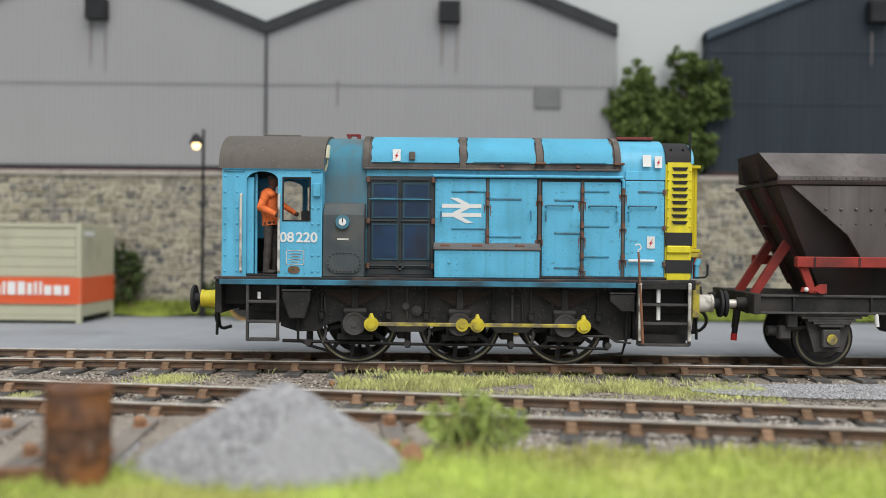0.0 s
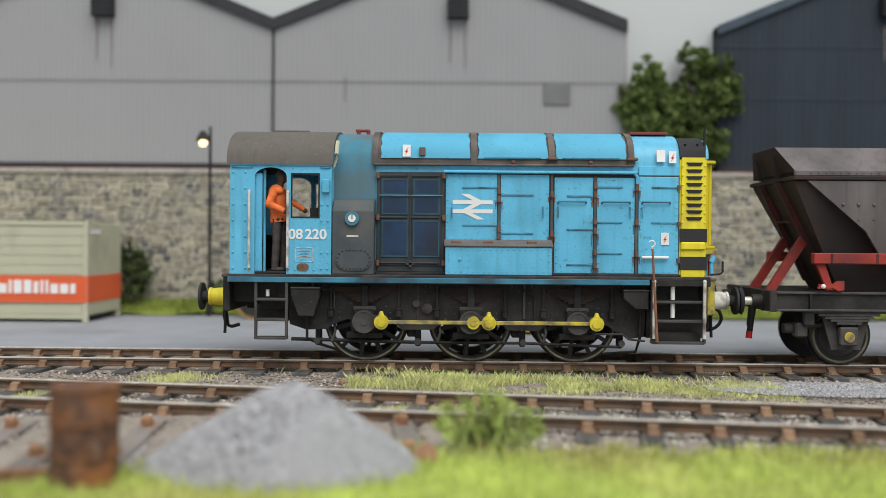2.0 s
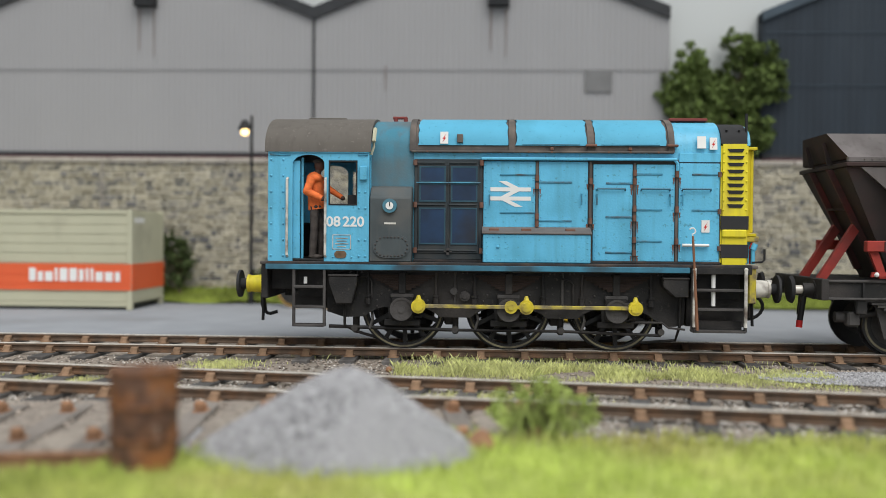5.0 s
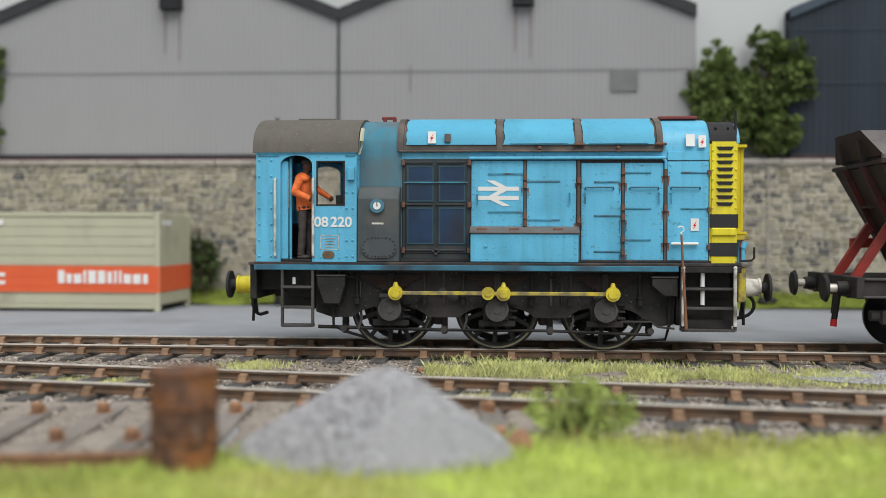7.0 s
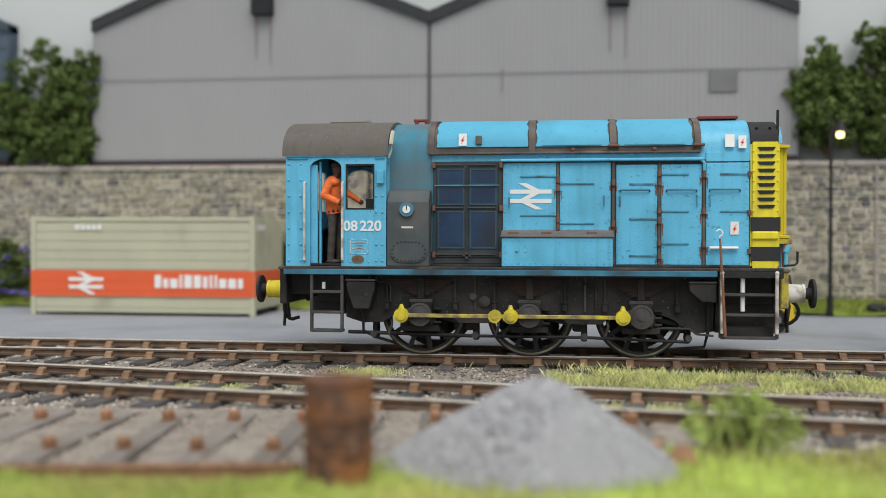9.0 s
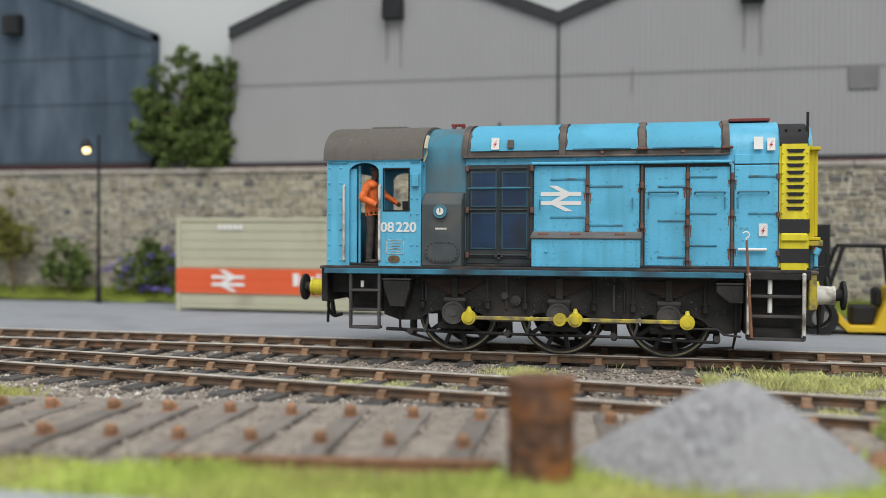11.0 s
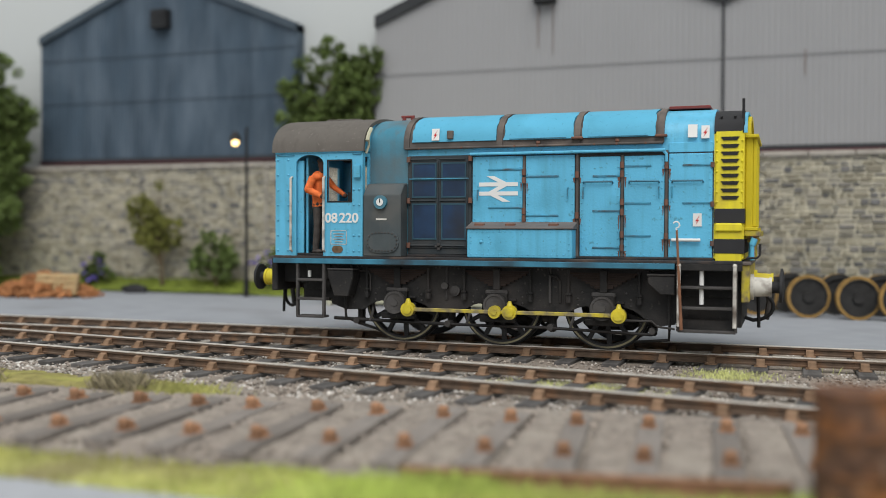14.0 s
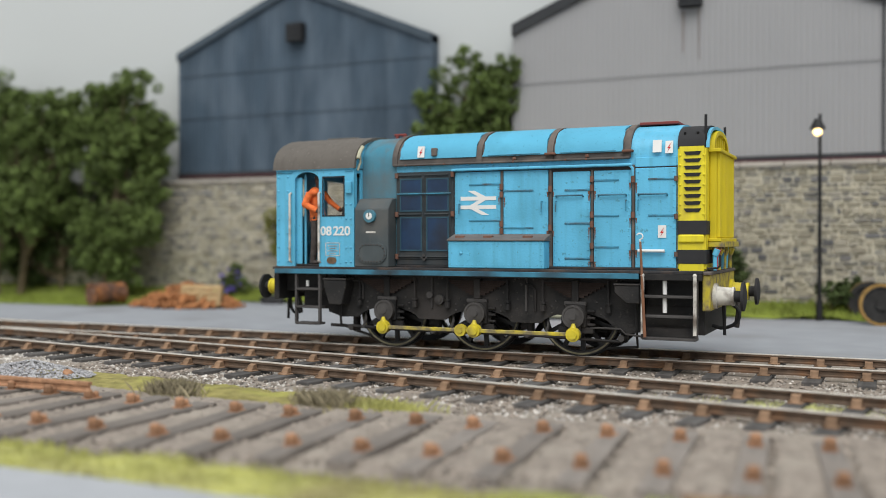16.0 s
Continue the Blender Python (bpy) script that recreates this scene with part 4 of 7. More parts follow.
# radiator end
bm = bmesh.new()
prism(bm, [(-1.085, 1.46), (-1.085, 3.42), (1.085, 3.42), (1.085, 1.46)], "x", 3.42, 3.86)
bmesh.ops.bevel(bm, geom=[e for e in bm.edges if abs(e.verts[0].co.x - e.verts[1].co.x) < 0.01], offset=0.03, segments=2, affect="EDGES")
rad = part("radiator_housing", bm, "yellow", loco, "bright yellow radiator housing")
bm = bmesh.new()
prism(bm, roof_arc(1.075, 3.42, 3.82, 18, 2.5), "x", 3.42, 3.84)
part("radiator_cap", bm, "stripe", loco, "matt black curved nose top", smooth=50)
for z0, z1 in ((2.03, 2.25), (1.57, 1.79)):
    one("black_stripe", rad, "stripe", 3.425, 3.87, -1.094, 1.094, z0, z1, bevel=0.004)
one("housing_step", rad, "yellow", 3.44, 3.84, -1.13, -1.08, 1.9, 2.03, bevel=0.02)
for i in range(9):
    z = 3.31 - i * 0.112
    bm = bmesh.new()
    prism(bm, [(3.52, z + 0.028), (3.79, z + 0.028), (3.755, z - 0.028), (3.555, z - 0.028)], "y", -1.1, -1.08)
    part("louvre_slot", bm, "black", rad)
bm = bmesh.new()
for z in [2.35 + 0.155 * k for k in range(7)]:
    for x in (3.46, 3.83):
        ball(bm, (x, -1.086, z), 0.02, 6, 4)
tagged(part("rivets", bm, "yellow", rad), kind="stuff")
bm = bmesh.new()
box(bm, 3.86, 3.975, -0.78, 0.78, 1.95, 3.36, 0.02)
grl = part("radiator_shutter", bm, "yellow_dirty", loco, "ribbed yellow radiator shutter")
for i in range(13):
    yv = -0.72 + i * 0.12
    one("shutter_rib", grl, "yellow_dirty", 3.974, 4.03, yv - 0.026, yv + 0.026, 1.98, 3.34)
bm = bmesh.new()
prism(bm, [(yv * 0.7, zv) for yv, zv in roof_arc(1.05, 3.36, 3.68, 14, 2.2)], "x", 3.84, 3.88)
part("fan_opening", bm, "black", grl, "dark arched opening", smooth=40)
bm = bmesh.new()
o_, i_ = roof_arc(0.78, 3.36, 3.74, 16, 2.2), roof_arc(0.7, 3.36, 3.67, 16, 2.2)
prism(bm, o_ + i_[::-1], "x", 3.85, 3.94)
for k in (-0.42, -0.2, 0.0, 0.2, 0.42):
    box(bm, 3.87, 3.92, k - 0.02, k + 0.02, 3.36, 3.66 if abs(k) > 0.3 else 3.7)
part("shutter_hood", bm, "yellow_dirty", grl, smooth=40)
for z0, z1 in ((3.34, 3.39), (1.92, 1.97)):
    one("shutter_flange", grl, "yellow_dirty", 3.86, 4.06, -0.86, 0.86, z0, z1, bevel=0.008)
bm = bmesh.new()
out, inn = roof_arc(1.02, 3.4, 3.8, 18, 2.4), roof_arc(0.97, 3.4, 3.75, 18, 2.4)
prism(bm, out + inn[::-1], "x", 3.85, 3.9)
part("nose_arch", bm, "blue", loco, smooth=40)
for yv in (-0.98, 0.98):
    rod_part("lamp_iron", loco, "black", (3.84, yv, 3.4), (3.84, yv, 3.92), 0.022)
for x in (3.52, 3.72):
    rod_part("lifting_eye", loco, "black", (x, -0.95, 3.55), (x, -1.0, 3.66), 0.02)
for i, (yv, zv, mt) in enumerate(((-0.7, 1.75, "blue"), (-0.45, 1.72, "red"), (-0.15, 1.75, "blue_grimy"), (0.3, 1.72, "blue"))):
    rod_part("brake_pipe", loco, mt, (3.95, yv, 1.47), (3.97, yv, zv + 0.1), 0.04)
one("pipe_shelf", loco, "yellow_old", 3.86, 4.1, -0.85, 0.85, 1.83, 1.92)
bm = bmesh.new()
tube(bm, [(3.9, -1.2, 1.5), (4.06, -1.2, 1.51), (4.1, -1.2, 1.55), (4.1, -1.2, 1.72)], 0.018, 6)
part("lamp_bracket", bm, "black", loco)

# buffer beams, buffers, hoses
for sx, x0, x1, mt in ((1, 3.84, 3.96, "yellow_old"), (-1, -4.06, -3.95, "frame_grey")):
    one("buffer_beam", loco, mt, x0, x1, -1.27, 1.27, 0.84, 1.41, bevel=0.015)
    one("end_plate", loco, "grime", x0 - (0 if sx > 0 else 0.02), x1 + (0.02 if sx > 0 else 0), -1.3, 1.3, 1.4, 1.45)
    for s in (-1, 1):
        yv = s * 0.87
        bx = x1 if sx > 0 else x0
        hous = "worn_white" if (sx > 0 and s < 0) else "yellow"
        bm = bmesh.new()
        cyl(bm, (bx, yv, 1.06), (bx + sx * 0.05, yv, 1.06), 0.2, n=20)
        cyl(bm, (bx + sx * 0.03, yv, 1.06), (bx + sx * 0.3, yv, 1.06), 0.155, 0.135, n=20)
        cyl(bm, (bx + sx * 0.27, yv, 1.06), (bx + sx * 0.31, yv, 1.06), 0.15, n=20)
        buf = part("buffer", bm, hous, loco, "dirty white buffer housing" if hous == "worn_white" else "yellow buffer housing", smooth=40)
        bm = bmesh.new()
        cyl(bm, (bx + sx * 0.3, yv, 1.06), (bx + sx * 0.44, yv, 1.06), 0.09, n=16)
        cyl(bm, (bx + sx * 0.42, yv, 1.06), (bx + sx * 0.46, yv, 1.06), 0.23, n=24)
        cyl(bm, (bx + sx * 0.46, yv, 1.06), (bx + sx * 0.485, yv, 1.06), 0.23, 0.12, n=24)
        part("buffer_head", bm, "stripe", buf, smooth=35)
    bx = x1 if sx > 0 else x0
    bm = bmesh.new()
    k = 0.3 if sx > 0 else 0.14
    pts = [(bx, -0.45, 1.0)] + [(bx + sx * (0.03 + k * math.sin(radians(a))), -0.45, 0.74 + 0.22 * math.cos(radians(a))) for a in range(20, 200, 20)] + [(bx - sx * 0.1, -0.45, 0.56)]
    tube(bm, pts, 0.03, 8)
    part("brake_hose", bm, "black", loco, smooth=40)
    bm = bmesh.new()
    tube(bm, [(bx, 0, 1.0), (bx + sx * 0.22, 0, 0.98), (bx + sx * 0.26, 0, 0.8), (bx + sx * 0.22, 0, 0.5)], 0.045, 8)
    part("coupling", bm, "frame_grey", loco, smooth=40)
    rod_part("hanging_hose", loco, "black", (bx + sx * 0.1, -0.6, 1.0), (bx + sx * 0.12, -0.6, 0.42), 0.026)

# frames
def frame_profile():
    pts = [(-3.05, 1.33), (-3.0, 0.62), (-2.72, 0.53)]
    for ax in (-1.753, 0, 1.753):
        for a in range(160, 100, -15):
            pts.append((ax + 0.66 * math.cos(radians(a)), 0.44 + 0.3 * math.sin(radians(a))))
        pts += [(ax - 0.24, 0.7), (ax - 0.22, 0.44), (ax + 0.22, 0.44), (ax + 0.24, 0.7)]
        for a in range(80, 15, -15):
            pts.append((ax + 0.66 * math.cos(radians(a)), 0.44 + 0.3 * math.sin(radians(a))))
    return pts + [(2.5, 0.5), (2.62, 0.42), (2.86, 0.46), (2.9, 1.33)]


for s in (-1, 1):
    a, b = sorted((s * 1.0, s * 1.04))
    bm = bmesh.new()
    prism(bm, frame_profile(), "y", a, b)
    part("frame_plate", bm, "frame_grey", loco)
one("frame_stay", loco, "frame_grey", -3.8, 3.8, -0.62, 0.62, 0.85, 1.32)
# added block that keeps the gap behind the third wheel dark
one("sand_gear_box", loco, "frame_grey", 2.15, 2.88, -0.6, 0.6, 0.44, 0.9, bevel=0.04)
# boxes added at each axle to stop light coming through the spokes
for ax in (-1.753, 0, 1.753):
    one("gear_case", loco, "frame_grey", ax - 0.46, ax + 0.46, -0.5, 0.5, 0.28, 0.82, bevel=0.1)
one("drag_box", loco, "frame_grey", 2.9, 3.84, -1.0, 1.2, 0.44, 1.32)
one("rear_drag_box", loco, "frame_grey", -3.95, -3.05, -1.0, 1.2, 0.98, 1.32)
one("rear_cross_tank", loco, "frame_grey", -3.62, -3.0, -0.95, 0.95, 0.66, 1.0, bevel=0.05)
for s in (-1, 1):
    for ax in (-1.753, 0, 1.753):
        a, b = sorted((s * 1.04, s * 1.13))
        one("axlebox", loco, "frame_grey", ax - 0.18, ax + 0.18, a, b, 0.5, 0.9, bevel=0.02)
        one("axlebox_cap", loco, "axle_grey", ax - 0.19, ax + 0.19, a, b + 0.01 * (s > 0), 0.86, 0.93, bevel=0.015)
        if s < 0:
            bm = bmesh.new()
            for k in range(7):
                w = 0.56 - 0.068 * k
                box(bm, ax - w, ax + w, -1.1, -1.0, 1.245 - 0.036 * (k + 1), 1.245 - 0.036 * k - 0.003)
            part("leaf_spring", bm, "spring", loco, "rusty leaf spring")
            one("spring_buckle", loco, "frame_grey", ax - 0.06, ax + 0.06, -1.12, -0.99, 0.93, 1.28)
            one("horn_guide", loco, "frame_grey", ax - 0.3, ax + 0.3, -1.08, -1.0, 0.4, 0.5)
            for k in (-0.56, 0.56):
                bm = bmesh.new()
                cyl(bm, (ax + k, -1.1, 0.8), (ax + k, -1.1, 1.27), 0.022, n=8)
                cyl(bm, (ax + k, -1.1, 0.76), (ax + k, -1.1, 0.86), 0.05, n=8)
                cyl(bm, (ax + k, -1.1, 0.88), (ax + k, -1.1, 0.91), 0.055, n=8)
                part("spring_hanger", bm, "frame_grey", loco, smooth=40)
            for z in (0.55, 0.66, 0.77):
                one("horn_lug", loco, "frame_grey", ax + 0.2, ax + 0.33, -1.1, -1.03, z - 0.02, z + 0.02)
bm = bmesh.new()
cyl(bm, (-0.9, -1.04, 0.98), (-0.9, -1.12, 0.98), 0.06, n=12)
part("oil_filler", bm, "axle_grey", loco)
bm = bmesh.new()
tube(bm, [(0.85, -1.06, 1.3), (0.87, -1.07, 1.2), (1.0, -1.07, 1.16), (1.05, -1.07, 1.1), (1.05, -1.07, 0.75)], 0.02, 6)
part("pipe", bm, "frame_grey", loco)

# bolt heads, ribs and pipe runs on the frame plates
for s in (-1, 1):
    bm = bmesh.new()
    for ax in (-1.753, 0.0, 1.753):
        for dx, z in ((-0.75, 1.28), (-0.68, 1.28), (0.68, 1.28), (0.75, 1.28), (-0.42, 0.72), (0.42, 0.72), (-0.42, 0.82), (0.42, 0.82), (-0.35, 0.92), (0.35, 0.92)):
            ball(bm, (ax + dx, s * 1.042, z), 0.02, 6, 4)
    tagged(part("frame_bolts", bm, "axle_grey", loco), kind="stuff")
    for x in (-2.62, -0.88, 0.88):
        one("frame_rib", loco, "axle_grey", x - 0.02, x + 0.02, *sorted((s * 1.035, s * 1.07)), 0.74, 1.31, bevel=0.006)
    for z in (1.3,):
        one("frame_angle", loco, "axle_grey", -3.0, 2.88, *sorted((s * 1.035, s * 1.1)), z, z + 0.03, bevel=0.006)
bm = bmesh.new()
tube(bm, [(-2.95, -1.07, 1.2), (-2.3, -1.07, 1.2), (-2.26, -1.07, 1.12), (-2.26, -1.07, 0.86)], 0.014, 6)
part("pipe", bm, "axle_grey", loco)
bm = bmesh.new()
cyl(bm, (-0.72, -1.04, 0.9), (-0.72, -1.11, 0.9), 0.085, n=14)
cyl(bm, (-0.72, -1.11, 0.9), (-0.72, -1.13, 0.9), 0.05, n=6)
part("frame_plug", bm, "axle_grey", loco, smooth=35)

# sand boxes
for x0, x1, q0, q1, zb in ((-2.94, -2.47, -2.82, -2.56, 0.77), (2.47, 2.88, 2.66, 2.88, 0.93)):
    bm = bmesh.new()
    prism(bm, [(x0, 1.22), (x0, 1.1), (q0, zb), (q1, zb), (x1, 1.1), (x1, 1.22)], "y", -1.34, -1.03)
    bmesh.ops.bevel(bm, geom=bm.edges[:], offset=0.015, segments=1, affect="EDGES")
    sb = part("sandbox", bm, "frame_grey", loco)
    one("sandbox_lid", sb, "axle_grey", x0 - 0.01, x1 + 0.01, -1.355, -1.04, 1.22, 1.25)
bm = bmesh.new()
tube(bm, [(-2.7, -1.15, 0.77), (-2.7, -1.1, 0.4), (-2.55, -0.85, 0.28), (-2.1, -0.76, 0.14)], 0.025, 6)
part("sand_pipe", bm, "frame_grey", loco)
bm = bmesh.new()
tube(bm, [(2.78, -1.15, 0.93), (2.78, -1.1, 0.45), (2.75, -0.9, 0.2), (2.2, -0.78, 0.14)], 0.025, 6)
part("sand_pipe", bm, "frame_grey", loco)

# brake rigging
rod_part("brake_rod", loco, "frame_grey", (-2.98, -0.98, 0.37), (-0.9, -0.98, 0.33), 0.03)
rod_part("brake_rod", loco, "frame_grey", (-0.9, -0.98, 0.33), (0.85, -0.98, 0.33), 0.025)
rod_part("brake_rod", loco, "frame_grey", (0.85, -0.98, 0.33), (2.5, -0.98, 0.28), 0.025)
for x in (-2.55, -0.88, 0.87, 2.5):
    one("brake_hanger", loco, "frame_grey", x - 0.05, x + 0.05, -0.85, -0.7, 0.25, 0.95, bevel=0.02)
    rod_part("brake_pin", loco, "axle_grey", (x, -1.02, 0.34), (x, -0.7, 0.34), 0.055)
for x in (-0.95, 0.8, 2.42):
    one("brake_shoe", loco, "frame_grey", x - 0.12, x + 0.06, -0.8, -0.7, 0.4, 0.8, bevel=0.03)

# cab steps
def steps(x0, x1, z0, z1, treads, rail, y0=-1.38):
    st = one("step_back", loco, "frame_grey", x0 + 0.02, x1 - 0.02, y0 + 0.3, y0 + 0.33, (z0 + z1) / 2, z1)
    for x in (x0, x1):
        one("step_upright", st, "axle_grey", x - 0.022, x + 0.022, y0 - 0.01, y0 + 0.06, z0, z1, bevel=0.006)
    for z in treads:
        one("tread", st, "axle_grey", x0, x1, y0 - 0.02, y0 + 0.22, z - 0.025, z + 0.015, bevel=0.006)
    return st


steps(-3.5, -3.0, 0.4, 1.33, (1.05, 0.72, 0.42), False)
st = steps(2.93, 3.77, 0.39, 1.4, (1.06, 0.75, 0.4), True)
one("kick_plate", st, "frame_grey", 2.95, 3.75, -1.22, -1.19, 0.41, 0.56)
for x in (2.945, 3.755):
    bm = bmesh.new()
    tube(bm, [(x, -1.43, 0.47), (x, -1.43, 1.38)], 0.028, 8)
    ball(bm, (x, -1.43, 1.39), 0.034, 8, 6)
    part("step_handrail", bm, "worn_white", st, "chipped white step handrail", smooth=40)
for z0, z1 in ((1.09, 1.33), (0.8, 1.03)):
    rod_part("white_bracket", loco, "bright_white", (3.27, -1.3, z0), (3.27, -1.3, z1), 0.035)
for z0, z1 in ((1.09, 1.2),):
    rod_part("white_bracket", loco, "bright_white", (-3.33, -1.25, z0), (-3.33, -1.25, z1), 0.03)
bm = bmesh.new()
cyl(bm, (2.99, -1.46, 0.42), (2.91, -1.43, 1.92), 0.026, 0.018, n=8)
pole = part("shunting_pole", bm, "wood_pole", loco, "worn brown shunting pole")
bm = bmesh.new()
tube(bm, [(2.91, -1.43, 1.9)] + [(2.90 + 0.05 * math.sin(radians(a)), -1.43, 2.0 - 0.05 * math.cos(radians(a))) for a in range(0, 260, 40)], 0.012, 6)
part("pole_hook", bm, "bright_white", pole)
rod_part("pole_rail", loco, "bright_white", (2.8, -1.13, 1.77), (3.23, -1.13, 1.77), 0.025)

# wheelsets with cranks, and the coupling rods
R = 0.686
CR = 0.29
wheelsets = []
for ax in (-1.753, 0.0, 1.753):
    bm = bmesh.new()
    cyl(bm, (0, -1.2, 0), (0, 1.2, 0), 0.085, n=16)
    ws = part("wheelset", bm, "steel", loco, "black spoked driving wheels with worn pale rims", smooth=40, m=P(ax, 0, R))
    for s in (-1, 1):
        yc = s * 0.755
        bm = bmesh.new()
        ring(bm, (0, yc, 0), R - 0.085, R, -0.065, 0.065, 48)
        ring(bm, (0, yc - s * 0.075, 0), R - 0.085, R + 0.028, -0.018, 0.018, 48)
        part("tyre", bm, "steel", ws, smooth=30)
        bm = bmesh.new()
        ring(bm, (0, yc + s * 0.067, 0), R - 0.05, R - 0.02, -0.004, 0.004, 48)
        part("tyre_edge", bm, "tyre_edge", ws, smooth=30)
        bm = bmesh.new()
        for k in range(11):
            a = 2 * math.pi * k / 11
            box(bm, 0.1, R - 0.08, -0.035, 0.035, -0.035, 0.035, 0.0, Matrix.Translation((0, yc, 0)) @ Matrix.Rotation(a, 4, "Y"))
        part("spokes", bm, "steel", ws)
        bm = bmesh.new()
        cyl(bm, (0, yc - 0.08, 0), (0, yc + 0.08, 0), 0.17, n=20)
        part("hub", bm, "steel", ws, smooth=40)
        if s < 0:
            bm = bmesh.new()
            cyl(bm, (0, -1.14, 0), (0, -1.235, 0), 0.185, n=28)
            ring(bm, (0, -1.235, 0), 0.155, 0.19, -0.012, 0.012, 28)
            cyl(bm, (0, -1.235, 0), (0, -1.25, 0), 0.06, n=14)
            cyl(bm, (CR, -1.14, 0), (CR, -1.22, 0), 0.1, n=16)
            prism(bm, [(0, -0.14), (CR, -0.08), (CR, 0.08), (0, 0.14)], "y", -1.2, -1.15)
            part("crank", bm, "axle_grey", ws, smooth=35)
    wheelsets.append((ws, ax))

rods = thing("coupling_rods", "chipped yellow coupling rods", "", P(CR, 0, R))
rods.parent = loco
bm = bmesh.new()
for a, b in ((-1.753, -0.25), (-0.25, 1.753)):
    box(bm, a, b, -1.31, -1.26, -0.031, 0.031, 0.008)
bar = part("rod_bar", bm, "rod_paint", rods, "grey rod with chipped yellow paint")
for x in (-1.753, 0.0, 1.753):
    bm = bmesh.new()
    cyl(bm, (x, -1.335, 0), (x, -1.23, 0), 0.118, n=20)
    cyl(bm, (x, -1.36, 0), (x, -1.33, 0), 0.08, n=8)
    cyl(bm, (x, -1.285, 0.1), (x, -1.285, 0.18), 0.055, 0.025, n=10)
    part("rod_boss", bm, "yellow_boss", rods, smooth=40)
bm = bmesh.new()
cyl(bm, (-0.25, -1.33, 0), (-0.25, -1.24, 0), 0.105, n=16)
cyl(bm, (-0.25, -1.35, 0), (-0.25, -1.33, 0), 0.05, n=8)
part("knuckle", bm, "yellow_boss", rods, smooth=40)

# the figurine in the cab doorway: one plain moulded shape
bm = bmesh.new()
def limb(p, q, r0, r1, mi):
    before = set(bm.faces)
    cyl(bm, p, q, r0, r1, n=10)
    ball(bm, q, r1, 8, 6)
    for f in bm.faces:
        if f not in before:
            f.material_index = mi
def blob(c, r, mi, **k):
    before = set(bm.faces)
    ball(bm, c, r, 12, 8, **k)
    for f in bm.faces:
        if f not in before:
            f.material_index = mi
limb((-0.05, -0.04, 0.06), (-0.03, -0.02, 0.46), 0.062, 0.07, 1)
limb((-0.03, -0.02, 0.46), (-0.02, 0.0, 0.88), 0.066, 0.098, 1)
limb((0.07, 0.12, 0.06), (0.06, 0.11, 0.46), 0.062, 0.07, 1)
limb((0.06, 0.11, 0.46), (0.04, 0.1, 0.88), 0.066, 0.098, 1)
blob((0.0, -0.05, 0.035), 0.085, 1, sx=1.5, sy=0.7, sz=0.5)
blob((0.12, 0.12, 0.035), 0.085, 1, sx=1.5, sy=0.7, sz=0.5)
blob((0.01, 0.05, 0.88), 0.14, 1, sx=1.0, sy=1.15, sz=0.6)
limb((0.01, 0.05, 0.84), (-0.02, 0.05, 1.12), 0.158, 0.142, 0)
limb((-0.02, 0.05, 1.12), (-0.04, 0.05, 1.34), 0.142, 0.15, 0)
blob((-0.03, 0.05, 1.36), 0.165, 0, sx=0.85, sy=1.3, sz=0.6)
limb((-0.05, -0.15, 1.36), (-0.13, -0.2, 1.14), 0.075, 0.066, 0)
limb((-0.13, -0.2, 1.14), (0.11, -0.19, 1.03), 0.066, 0.052, 0)
limb((0.03, 0.22, 1.36), (0.18, 0.22, 1.2), 0.07, 0.056, 0)
limb((0.18, 0.22, 1.2), (0.4, 0.18, 1.06), 0.054, 0.044, 0)
blob((0.14, -0.19, 1.02), 0.045, 2)
blob((0.43, 0.17, 1.04), 0.043, 2)
limb((0.0, 0.05, 1.42), (0.03, 0.05, 1.52), 0.055, 0.055, 2)
blob((0.05, 0.05, 1.6), 0.092, 2, sx=1.05, sy=0.85, sz=1.2)
blob((0.04, 0.05, 1.665), 0.1, 1, sx=1.05, sy=0.9, sz=0.55)
bmesh.ops.scale(bm, vec=(0.96, 0.96, 0.96), verts=bm.verts)
fig = part("figurine", bm, ["jacket", "trousers", "head"], smooth=60, m=P(2.09 - 3.17, -1.2, 1.5))
tagged(fig, "moulded figurine in orange jacket standing in the cab doorway", "figurine")

# rust runs below the hinges
rr = random.Random(7)
for x, hs in ((0.447, (2.72, 2.1)), (1.317, (2.8, 2.15)), (2.03, (2.8, 2.2, 1.64)), (2.712, (2.92, 2.35, 1.83))):
    for z in hs:
        for k in (-0.05, 0.05):
            h, w = rr.uniform(0.08, 0.22), rr.uniform(0.012, 0.025)
            bm = bmesh.new()
            prism(bm, [(x + k - w, z - 0.05), (x + k + w, z - 0.05), (x + k + w * 0.3, z - 0.05 - h), (x + k - w * 0.3, z - 0.05 - h)], "y", -HW - 0.0335, -HW - 0.0305)
            part("rust_run", bm, "rust_hinge", loco)
# ---- small fittings ----
for x0, x1, z in ((-3.9, -3.56, 3.19), (-2.46, -2.3, 3.19)):
    one("rain_strip", loco, "strap", x0, x1, -1.392, -1.368, z - 0.012, z + 0.012, bevel=0.004)
bm = bmesh.new()
tube(bm, [(-2.3, -1.2, 3.52), (-2.24, -1.22, 3.5), (-2.22, -1.24, 3.34), (-2.26, -1.27, 3.2)], 0.022, 6)
part("drain_pipe", bm, "cream", loco, "cream drain pipe at the cab corner", smooth=40)
for x in (-1.35, -0.6, 0.3, 0.68, 1.6, 1.95, 2.4):
    bm = bmesh.new()
    cyl(bm, (x, -1.145, 3.27), (x, -1.165, 3.27), 0.018, n=6)
    part("band_bolt", bm, "rust_hinge", loco)
